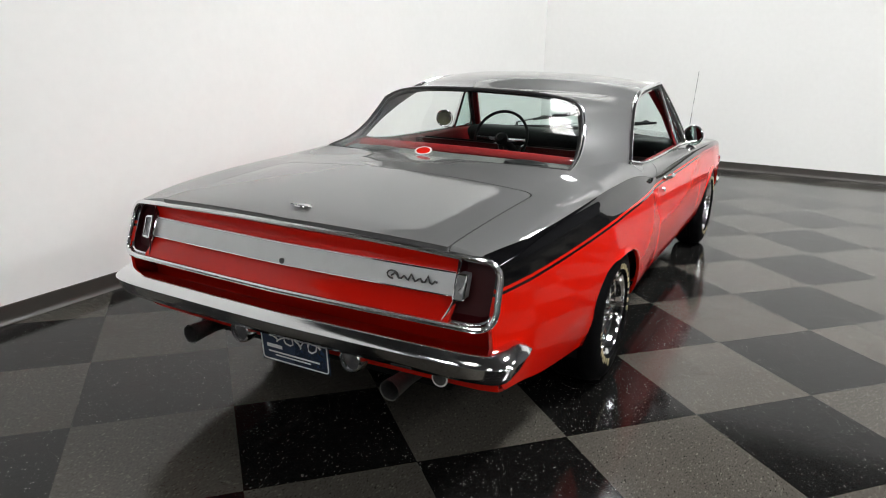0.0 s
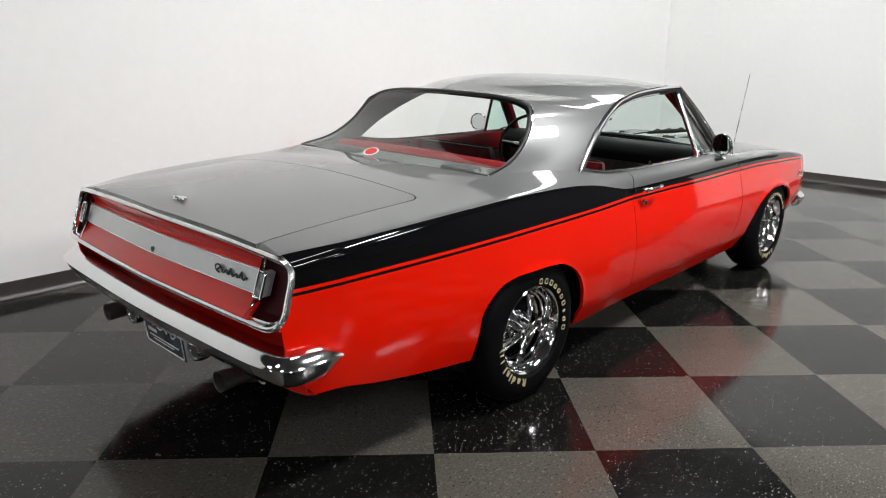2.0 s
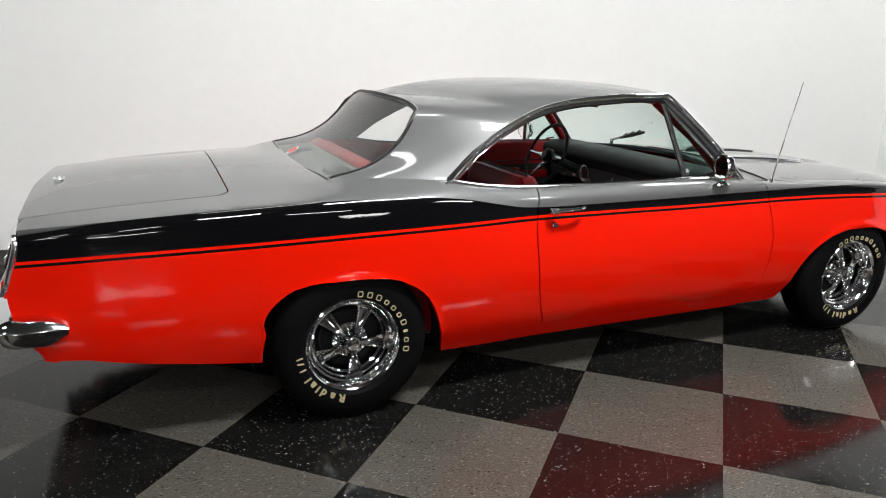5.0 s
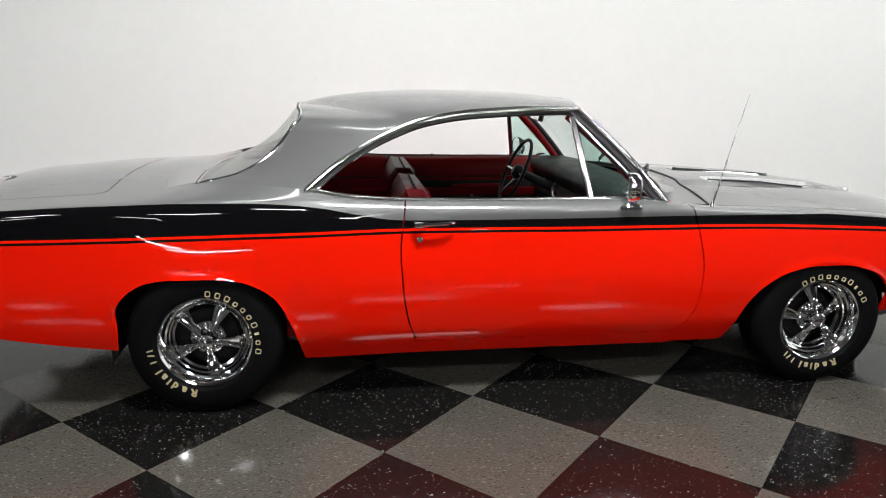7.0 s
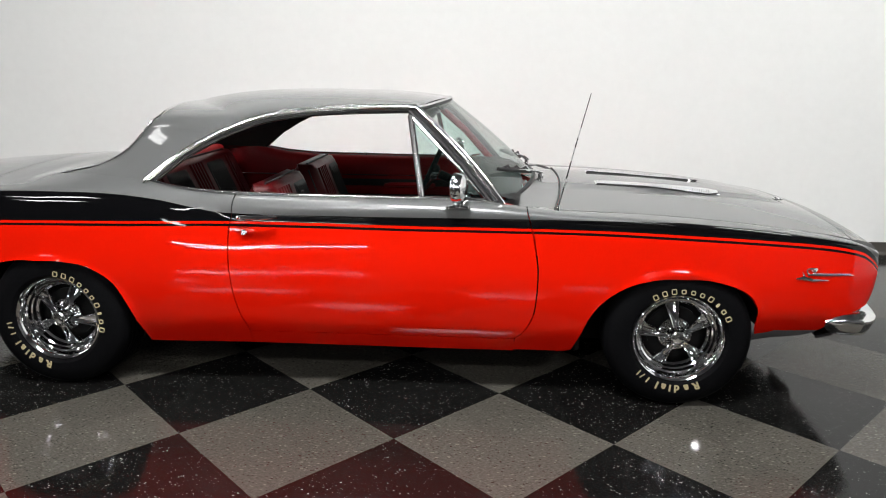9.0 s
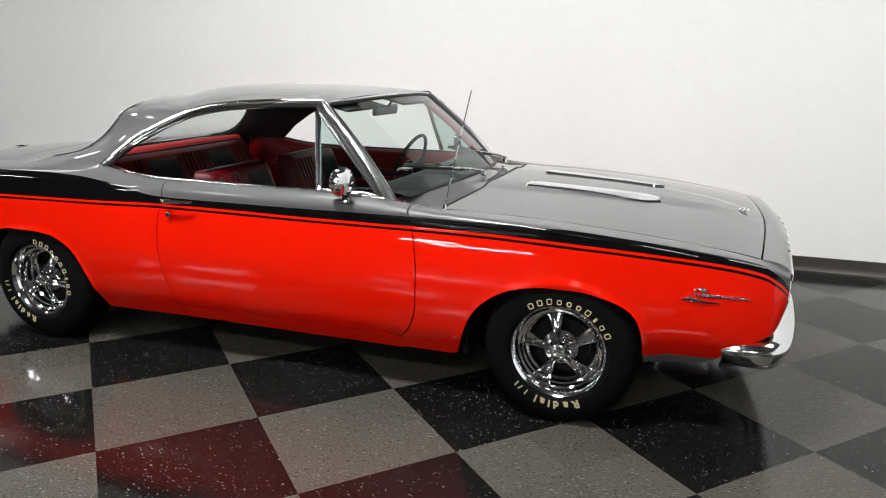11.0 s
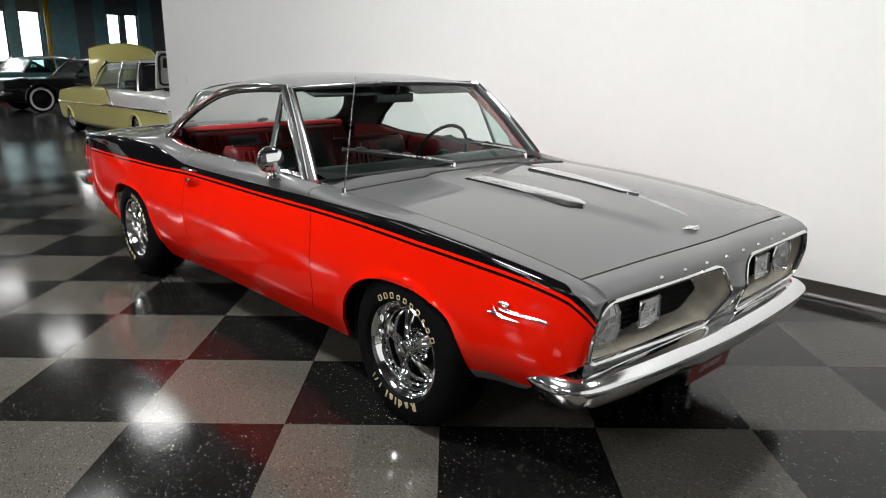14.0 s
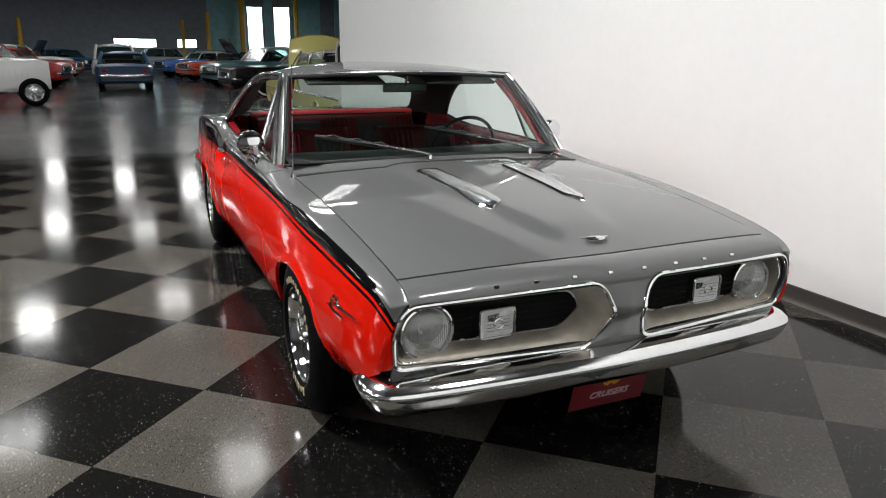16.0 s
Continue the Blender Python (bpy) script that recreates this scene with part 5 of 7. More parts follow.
# ---- pillars, window frames, bright mouldings ----
for s in (1, -1):
    side = Vector((1, s, 1))
    mir = lambda p: Vector((p[0], s * p[1], p[2]))
    # windscreen pillar
    bm = bmesh.new()
    a = [mir(p) for p in ((2.010, 0.750, 0.850), (1.985, 0.792, 0.862), (1.930, 0.780, 0.868), (1.945, 0.735, 0.860))]
    b = [mir(p) for p in ((1.618, 0.630, 1.256), (1.603, 0.652, 1.256), (1.560, 0.644, 1.244), (1.570, 0.610, 1.240))]
    rows = [[p.lerp(q, t) + Vector((0.012, s * 0.004, 0.008)) * math.sin(math.pi * t) for p, q in zip(a + a[:1], b + b[:1])] for t in [k / 10 for k in range(11)]]
    sheet(bm, rows)
    bmesh.ops.remove_doubles(bm, verts=bm.verts[:], dist=0.0004)
    bmesh.ops.recalc_face_normals(bm, faces=bm.faces[:])
    paint_uv(bm, True)
    link_raw("windscreen_pillar", bm, M_PAINT, coupe, "grey windscreen pillar", 30)
    bm = bmesh.new()
    tube(bm, [r[1] + Vector((0.0, s * 0.006, 0.003)) for r in rows] + [mir(p) + Vector((0, s * 0.006, 0.002)) for p in spline3(RAIL[1:], 30)], 0.0125, 10)
    part("drip_moulding", bm, M_TRIM, coupe, "chrome drip moulding over the side window")
    bm = bmesh.new()
    tube(bm, [r[2] + Vector((0.01, s * 0.006, 0.0)) for r in rows] + [mir(p) + Vector((0.0, -s * 0.004, -0.017)) for p in spline3(RAIL[1:-1], 20)] + [mir((0.455, 0.782, 0.934))], 0.013, 8)
    part("window_seal", bm, M_SEAL, coupe, "black side window seal")
    bm = bmesh.new()
    tube(bm, [mir(p) + Vector((0.0, s * 0.008, -0.024)) for p in spline3(RAIL[1:-1], 24)] + [mir((0.462, 0.790, 0.932))], 0.005, 8)
    part("window_bead", bm, M_CHROME, coupe, "thin bright bead round the side window")
    bm = bmesh.new()
    tube(bm, [mir((0.425, 0.797, 0.945)), mir((0.418, 0.797, 0.930))] + [mir((x, INNER_Y(x) + 0.006, INNER_Z(x) + 0.004)) for x in [0.45 + 0.08 * i for i in range(20)]], 0.007, 8)
    part("belt_moulding", bm, M_TRIM, coupe, "chrome moulding along the window sill")
    # vent window
    vw = thing("vent_window")
    vw.parent = coupe
    tagged(vw, "triangular chrome-framed vent window")
    p_low, p_top, p_front = mir((1.640, 0.790, 0.888)), mir((1.580, 0.662, 1.222)), mir((1.925, 0.776, 0.880))
    for nm, u, v, r in (("post", p_low, p_top, 0.014), ("front_bar", p_top, p_front, 0.009), ("sill_bar", p_low, p_front, 0.007)):
        bm = bmesh.new()
        tube(bm, [u, v], r, 8)
        part(nm, bm, M_TRIM, vw)
    bm = bmesh.new()
    vs = [bm.verts.new(p) for p in (p_low, p_front, p_top)]
    bm.faces.new(vs)
    r = bmesh.ops.extrude_face_region(bm, geom=bm.faces[:])
    for v in r["geom"]:
        if isinstance(v, bmesh.types.BMVert):
            v.co.y -= s * 0.004
    g = part("pane", bm, M_TINT, vw, "", 0)
    bm = bmesh.new()
    tube(bm, [p_low.lerp(p_front, 0.55) + Vector((0, -s * 0.01, 0.01)), p_low.lerp(p_front, 0.75) + Vector((0, -s * 0.015, 0.02))], 0.006, 6)
    part("latch", bm, M_CHROME, vw)
    # mirror
    mr = thing("door_mirror")
    mr.parent = coupe
    tagged(mr, "round chrome door mirror on a stalk")
    mx, my, mz = (1.815, -0.868, 0.942) if s < 0 else (1.725, 0.905, 0.940)
    bm = bmesh.new()
    lathe(bm, [(0.0, -0.022), (0.034, -0.019), (0.055, -0.008), (0.063, 0.012), (0.064, 0.030), (0.061, 0.035), (0.055, 0.034), (0.052, 0.030)], 32, pose(mx, my, mz, 0, 0, 90 + s * 12), False)
    part("head", bm, M_CHROME, mr)
    bm = bmesh.new()
    lathe(bm, [(0.053, 0.031), (0.0, 0.031)], 32, pose(mx, my, mz, 0, 0, 90 + s * 12), False)
    part("mirror_glass", bm, plain("mirror_glass", (0.9, 0.9, 0.9), 0.02, 1.0), mr)
    bm = bmesh.new()
    tube(bm, spline3([(mx + 0.01, my, mz - 0.045), (mx + 0.005, my + (0.02 if s < 0 else -0.02), mz - 0.07), (mx - 0.01, s * 0.845, 0.862)], 6), [0.013, 0.012, 0.011, 0.012, 0.016, 0.022], 10)
    part("stalk", bm, M_CHROME, mr)
    bm = bmesh.new()
    lathe(bm, [(0.0, 0.012), (0.02, 0.010), (0.034, 0.0), (0.036, -0.01)], 20, pose(mx - 0.015, s * 0.850, 0.856, 90 + s * 25, 0, 0) @ Matrix.Diagonal((1.5, 1, 1, 1)))
    part("foot", bm, M_CHROME, mr)
    # door handle and lock
    hd = thing("door_handle")
    hd.parent = coupe
    tagged(hd, "chrome door handle with push button")
    bm = bmesh.new()
    tube(bm, spline3([(0.872, s * 0.897, 0.803), (0.90, s * 0.908, 0.806), (0.96, s * 0.912, 0.807), (1.01, s * 0.904, 0.808), (1.032, s * 0.888, 0.808)], 12), [0.010, 0.012, 0.012, 0.011, 0.010, 0.010, 0.010, 0.010, 0.010, 0.010, 0.009, 0.006], 10, flat=0.7)
    part("grip", bm, M_CHROME, hd)
    part("handle_base", new_box((0.862, -0.012, 0.788), (0.905, 0.012, 0.812), 0.005, 2, Matrix.Translation((0, s * 0.888, 0))), M_CHROME, hd)
    bm = bmesh.new()
    lathe(bm, [(0.0, 0.006), (0.010, 0.006), (0.013, 0.002), (0.013, -0.01)], 16, pose(0.888, s * 0.886, 0.738, 0, 0, 0 if s > 0 else 180))
    part("door_lock", bm, M_CHROME, coupe, "chrome door lock")
    # fender badge as plain bars
    bd = thing("fender_badge")
    bd.parent = coupe
    tagged(bd, "chrome script badge on the front fender")
    bm = bmesh.new()
    on_side = lambda x, z: (x, s * (side_y(x, z) + 0.004), z)
    tube(bm, [on_side(3.262 + 0.0036 * i, 0.612 - 0.00008 * i + 0.0045 * math.sin(i * 2.2) * (1 - i / 60)) for i in range(44)], 0.0034, 6)
    tube(bm, [on_side(3.236, 0.608), on_side(3.29, 0.606), on_side(3.43, 0.604)], [0.003, 0.0036, 0.0016], 6)
    tube(bm, [on_side(3.250 + 0.020 * math.cos(a) * (0.8 if a > 3.1 else 1.0), 0.622 + 0.013 * math.sin(a)) for a in [0.45 * i for i in range(20)]], 0.003, 6)
    tube(bm, [on_side(3.262 + 0.012 * math.cos(a), 0.629 + 0.006 * math.sin(a)) for a in [0.6 * i for i in range(11)]], 0.0028, 6)
    part("script_bar", bm, M_CHROME, bd)
    bm = bmesh.new()
    tube(bm, [(x, s * (side_y(x, z) + 0.004), z) for x, z in ((3.190, 0.592), (3.220, 0.596), (3.26, 0.587), (3.325, 0.585))], [0.0025, 0.0075, 0.0065, 0.002], 6)
    tube(bm, [(x, s * (side_y(x, z) + 0.004), z) for x, z in ((3.215, 0.62), (3.228, 0.595), (3.225, 0.585))], [0.001, 0.005, 0.003], 6)
    part("emblem", bm, M_CHROME, bd)
    # bonnet vents
    bv = thing("bonnet_vent")
    bv.parent = coupe
    tagged(bv, "long chrome bonnet vent with mesh top")
    ax, ay, bx, by = 2.445, s * 0.212, 3.065, s * 0.188
    wid = 0.104
    top = lambda x, y: hood_z(x, y)
    out = rounded([(ax, ay - s * 0.00 - wid / 2), (bx - 0.06, by - wid / 2), (bx, by + 0.02 * s), (bx - 0.06, by + wid / 2), (ax, ay + wid / 2)], 0.008, 3)
    bm = bmesh.new()
    lower = [(p.x, p.y, top(p.x, p.y) - 0.002) for p in out]
    upper = [(lerp(p.x, (ax + bx) / 2, 0.02), lerp(p.y, (ay + by) / 2 + (p.x - (ax + bx) / 2) * (by - ay) / (bx - ax), 0.18), top(p.x, p.y) + 0.0085) for p in out]
    sheet(bm, [lower + lower[:1], upper + upper[:1]])
    part("surround", bm, M_CHROME, bv, "", 25)
    bm = bmesh.new()
    grid = []
    for k in range(25):
        x, y = lerp(ax + 0.008, bx - 0.012, k / 24), lerp(ay, by, k / 24)
        e = wid * 0.43 * min(1.0, 0.25 + (24 - k) / 3)
        grid.append([(x, y + e * q, top(x, y + e * q) + 0.0080) for q in (-1, -0.5, 0, 0.5, 1)])
    sheet(bm, grid)
    part("mesh_top", bm, M_VENTMESH, bv, "", 30)
    for k in range(48):
        t = (k + 0.5) / 48
        x, y = lerp(ax + 0.02, bx - 0.05, t), lerp(ay, by, t)
        part("louvre", new_box((-0.0012, -wid * 0.34, 0.0), (0.0012, wid * 0.34, 0.0007), 0, 1, pose(x, y, top(x, y) + 0.0080, 0, 0, s * 10)), M_CHROME, bv, "", 0)

# emblems on the bonnet and boot lid: plain fish-like ovals
for x, z, nm in ((3.418, hood_z(3.418, 0) + 0.004, "bonnet_emblem"), (-1.054, 0.892, "boot_emblem")):
    em = thing(nm)
    em.parent = coupe
    tagged(em, "small chrome oval emblem")
    bm = bmesh.new()
    tube(bm, [(x + 0.020 * math.sin(a), 0.030 * math.cos(a), z + 0.004) for a in [2 * math.pi * i / 20 for i in range(20)]], 0.004, 6, True)
    part("ring", bm, M_CHROME, em)
    bm = bmesh.new()
    tube(bm, [(x - 0.012, -0.052, z + 0.006), (x, -0.02, z + 0.006), (x + 0.004, 0.02, z + 0.006), (x - 0.004, 0.05, z + 0.006)], [0.002, 0.006, 0.005, 0.002], 6)
    part("bar", bm, M_CHROME, em)

# aerial
ae = thing("aerial")
ae.parent = coupe
tagged(ae, "thin chrome whip aerial on the fender")
bm = bmesh.new()
tube(bm, [(2.222, -0.758, 0.845), (2.280, -0.762, 1.10), (2.335, -0.766, 1.325)], [0.0032, 0.0026, 0.0018], 8)
part("mast", bm, M_STEEL, ae)
bm = bmesh.new()
lathe(bm, [(0.022, 0.0), (0.021, 0.006), (0.010, 0.010), (0.007, 0.03), (0.0, 0.031)], 18, pose(2.221, -0.758, 0.828, 90, 0, 0))
part("base", bm, M_CHROME, ae)

# wipers
for px_, py_, tip, lab in ((2.185, -0.085, (1.985, -0.53, 0.962), 1), (2.135, 0.50, (1.99, 0.03, 0.985), 2)):
    wp = thing("wiper")
    wp.parent = coupe
    tagged(wp, "chrome wiper arm with black blade on the windscreen")
    base = Vector((px_, py_, 0.892))
    bm = bmesh.new()
    lathe(bm, [(0.013, -0.02), (0.013, 0.006), (0.010, 0.012), (0.0, 0.013)], 16, pose(*base, 90, 0, 0))
    part("pivot", bm, M_CHROME, wp)
    end = base.lerp(Vector(tip), 0.72)
    end.z += 0.012
    bm = bmesh.new()
    tube(bm, [base + Vector((0, 0, 0.014)), base.lerp(end, 0.35) + Vector((0.012, 0, 0.016)), end + Vector((0.01, 0, 0.008))], [0.015, 0.013, 0.009], 8, flat=0.5)
    part("arm", bm, M_STEEL, wp)
    d = (Vector(tip) - base).normalized()
    bm = bmesh.new()
    a, b = end - d * 0.20, end + d * 0.20
    tube(bm, [a + Vector((0.004, 0, 0.004)), end + Vector((0.006, 0, 0.006)), b + Vector((0.004, 0, 0.004))], [0.009, 0.014, 0.008], 8)
    part("blade", bm, M_SEAL, wp)
    for k in (0.22, 0.5, 0.78):
        q = a.lerp(b, k)
        bm = bmesh.new()
        tube(bm, [q - d * 0.03 + Vector((0.008, 0, 0.012)), q + Vector((0.012, 0, 0.022)), q + d * 0.03 + Vector((0.008, 0, 0.012))], 0.006, 6)
        part("blade_bridge", bm, M_SEAL, wp)

# ---- wheels ----
def make_wheel(name, tyre_r, tyre_w, lip_r):
    """Built at the origin, its face towards -y."""
    w = thing(name)
    w.parent = coupe
    tagged(w, "five-spoke chrome wheel with raised cream letters on the tyre")
    h = tyre_w / 2
    bm = bmesh.new()
    prof = [(lip_r - 0.006, -h + 0.022), (lip_r + 0.006, -h + 0.006), (lip_r + 0.016, -h - 0.003), (lip_r + 0.045, -h - 0.006), (tyre_r - 0.032, -h + 0.006), (tyre_r - 0.012, -h + 0.022), (tyre_r - 0.003, -h + 0.045)]
    for k in range(5):
        y = lerp(-h + 0.06, h - 0.06, k / 4)
        prof += [(tyre_r, y - 0.010), (tyre_r, y + 0.010)] + ([(tyre_r - 0.007, y + 0.012), (tyre_r - 0.007, y + 0.018)] if k < 4 else [])
    prof += [(tyre_r - 0.003, h - 0.045), (tyre_r - 0.03, h - 0.008), (lip_r + 0.03, h), (lip_r - 0.006, h - 0.02)]
    lathe(bm, prof, 64, None, False)
    tyre = part("tyre", bm, M_RUBBER, w, "black tyre with cream raised writing bars")
    # raised writing on the sidewall along two arcs: one readable word, the maker's and type marks as plain outlined shapes
    r_let = lip_r + 0.015

    def on_arc(angle):
        return Matrix.Rotation(radians(angle), 4, "Y") @ Matrix.Translation((0, -h - 0.0052, r_let))
    for k in range(10):
        tall, wide = (0.021, 0.0090) if k in (0, 1, 2, 6, 9) else (0.016, 0.0078)
        if k == 7:
            wide = 0.003
        m = on_arc(7 + 10.4 * k)
        out = rounded([(-wide, 0), (wide, 0), (wide, tall), (-wide, tall)], 0.004, 3)
        bm = bmesh.new()
        tube(bm, [m @ Vector((p.x, 0, p.y)) for p in out], 0.0024, 5, True, up=m.to_3x3() @ Vector((0, 1, 0)))
        part("letter_bar", bm, M_LETTER, tyre)
    for letter, angle in zip("Radial", (195, 206, 216.5, 224, 231.5, 239)):
        font = bpy.data.curves.new("letter", "FONT")
        font.body, font.size, font.align_x, font.extrude, font.offset = letter, 0.044, "CENTER", 0.0012, 0.0017
        stand = bpy.data.objects.new("letter", font)
        me = bpy.data.meshes.new_from_object(stand)
        bpy.data.objects.remove(stand)
        me.transform(on_arc(angle) @ Matrix(((1, 0, 0, 0), (0, 0, -1, 0), (0, 1, 0, 0), (0, 0, 0, 1))))
        me.materials.append(M_LETTER)
        new("letter", me).parent = tyre
    for angle, lean in ((251, 0), (258, 14), (265, -10)):
        part("letter_bar", new_box((-0.0032, -0.001, 0.0), (0.0032, 0.0015, 0.027), 0.001, 1, on_arc(angle) @ Matrix.Rotation(radians(lean), 4, "Y")), M_LETTER, tyre)
    bm = bmesh.new()
    f = -h + 0.012
    lathe(bm, [(lip_r - 0.012, f + 0.02), (lip_r, f + 0.006), (lip_r + 0.004, f - 0.002), (lip_r - 0.002, f - 0.006), (lip_r - 0.010, f + 0.002), (lip_r - 0.016, f + 0.014), (lip_r - 0.022, f + 0.030), (lip_r - 0.030, f + 0.034), (lip_r - 0.034, f + 0.050), (lip_r - 0.040, f + 0.054), (lip_r - 0.043, f + 0.075), (lip_r - 0.052, f + 0.082), (lip_r - 0.058, f + 0.11), (lip_r - 0.06, h - 0.03)], 64, None, False)
    part("rim", bm, M_CHROME, w, "stepped chrome rim")
    bm = bmesh.new()
    lathe(bm, [(lip_r - 0.056, f + 0.125), (0.03, f + 0.125)], 40, None, False)
    lathe(bm, [(0.115, f + 0.115), (0.115, f + 0.10), (0.05, f + 0.095)], 32, None, False)
    part("brake_drum", bm, M_DARK, w)
    r_in = lip_r - 0.046
    for k in range(5):
        m = Matrix.Rotation(2 * math.pi * k / 5 + radians(28), 4, "Y")
        bm = bmesh.new()
        rows = []
        for t in (0.0, 0.25, 0.5, 0.75, 1.0):
            r = lerp(0.040, r_in, t)
            wd, y = lerp(0.012, 0.034, t ** 1.4), f + lerp(0.034, 0.070, t ** 1.2)
            rows.append([m @ Vector((sx * wd, y + dy, r)) for sx, dy in ((-1.0, 0.020), (-1.0, -0.004), (-0.90, -0.008), (-0.70, -0.006), (-0.60, 0.001), (0.0, 0.004), (0.60, 0.001), (0.70, -0.006), (0.90, -0.008), (1.0, -0.004), (1.0, 0.020))])
        sheet(bm, rows)
        part("spoke", bm, M_CHROME, w, "", 25)
        m2 = Matrix.Rotation(2 * math.pi * (k + 0.5) / 5 + radians(28), 4, "Y")
        bm = bmesh.new()
        lathe(bm, [(0.017, 0.02), (0.017, 0.006), (0.013, 0.002), (0.009, 0.004), (0.0085, -0.010), (0.005, -0.014), (0.0, -0.015)], 14, m2 @ Matrix.Translation((0, f + 0.060, 0.054)))
        part("lug_nut", bm, M_CHROME, w)
    bm = bmesh.new()
    lathe(bm, [(0.074, f + 0.074), (0.072, f + 0.066), (0.045, f + 0.062), (0.036, f + 0.048), (0.034, f + 0.012), (0.031, f + 0.004), (0.026, f + 0.001), (0.024, f + 0.006), (0.012, f + 0.004), (0.0, f + 0.003)], 28, None, False)
    part("hub_cap", bm, M_CHROME, w, "chrome centre cap")
    return w


rear = make_wheel("wheel", 0.318, 0.245, 0.191)
front = make_wheel("wheel", 0.312, 0.215, 0.191)
REAR_Y, FRONT_Y = 0.770, 0.775
rear.matrix_world = pose(0.0, -REAR_Y, 0.3185, 0, 0, 0)
front.matrix_world = pose(2.743, -FRONT_Y, 0.3125, 0, -38, 0)
copy_thing(rear, pose(0.0, REAR_Y, 0.3185, 0, 30, 180))
copy_thing(front, pose(2.743, FRONT_Y, 0.3125, 0, 50, 180))

# wheel houses, floor pan, engine and boot bulkheads
for x in (0.0, 2.743):
    for s in (1, -1):
        bm = bmesh.new()
        lathe(bm, [(0.0, 0.46), (0.385, 0.46), (0.39, 0.70), (0.385, 0.845 if x < 1 else 0.775)], 40, pose(x, 0, 0.31, 0, 0, 0 if s > 0 else 180), False)
        bmesh.ops.bisect_plane(bm, geom=bm.verts[:] + bm.edges[:] + bm.faces[:], plane_co=(x, 0, 0.235 if x < 1 else 0.31), plane_no=(0, 0, -1), clear_outer=True)
        part("wheel_house", bm, M_DARK, coupe, "black wheel house")
bm = bmesh.new()
box(bm, (0.42, -0.77, 0.205), (2.30, 0.77, 0.25), 0.02)
box(bm, (-1.02, -0.60, 0.30), (0.42, 0.60, 0.34), 0.02)
box(bm, (2.30, -0.44, 0.24), (3.42, 0.44, 0.40), 0.04)
box(bm, (-0.06, -0.62, 0.27), (0.06, 0.62, 0.37), 0.04)
box(bm, (2.70, -0.66, 0.24), (2.78, 0.66, 0.30), 0.03)
part("floor_pan", bm, M_DARK, coupe, "black underbody")
for side in (1, -1):
    # added black plates standing in for the underbody's shade behind the wheels
    for x0, x1, y in ((2.30, 2.82, 0.45), (-0.40, 0.10, 0.50)):
        part("shade_plate", new_box((x0, -0.012, 0.15), (x1, 0.012, 0.50), 0.004, 1, Matrix.Translation((0, side * y, 0))), M_DARK, coupe, "", 0)
    part("splash_shield", new_box((2.29, -0.17, -0.15), (2.32, 0.17, 0.20), 0.01, 1, Matrix.Translation((0.02, side * 0.62, 0.36))), M_DARK, coupe, "", 0)
for lo, hi in (((2.02, -0.72, 0.24), (2.06, 0.72, 0.835)), ((0.10, -0.60, 0.34), (0.14, 0.60, 0.88)), ((3.36, -0.74, 0.31), (3.40, 0.74, 0.70))):
    part("bulkhead", new_box(lo, hi), M_DARK, coupe, "", 0)

# ---- interior ----
def padded(name, rows, material, parent, label="", smooth=50):
    bm = bmesh.new()
    sheet(bm, rows)
    bmesh.ops.remove_doubles(bm, verts=bm.verts[:], dist=0.0005)
    return part(name, bm, material, parent, label, smooth)


def seat_slab(width, length, thick, ribs, m, edge=0.03, n=28, rib_zone=0.62, rib_depth=0.006):
    """A cushion: grid on x (across) and z (along), pressed ribs in the middle, rolled edges; closed at the back."""
    rows = []
    for i in range(17):
        v = i / 16
        row = []
        for j in range(n + 1):
            u = j / n
            x, z = (u - 0.5) * width, v * length
            e = min(min(u, 1 - u) * width, min(v, 1 - v) * length)
            y = -thick * (1 - max(0, 1 - e / (edge * 2)) ** 2.2)
            if ribs and abs(u - 0.5) < rib_zone / 2 and 0.10 < v < 0.90:
                y += rib_depth * (math.cos(u * n * math.pi * 1.0) * 0.5 + 0.5)
            row.append(m @ Vector((x, y, z)))
        rows.append(row)
    return rows


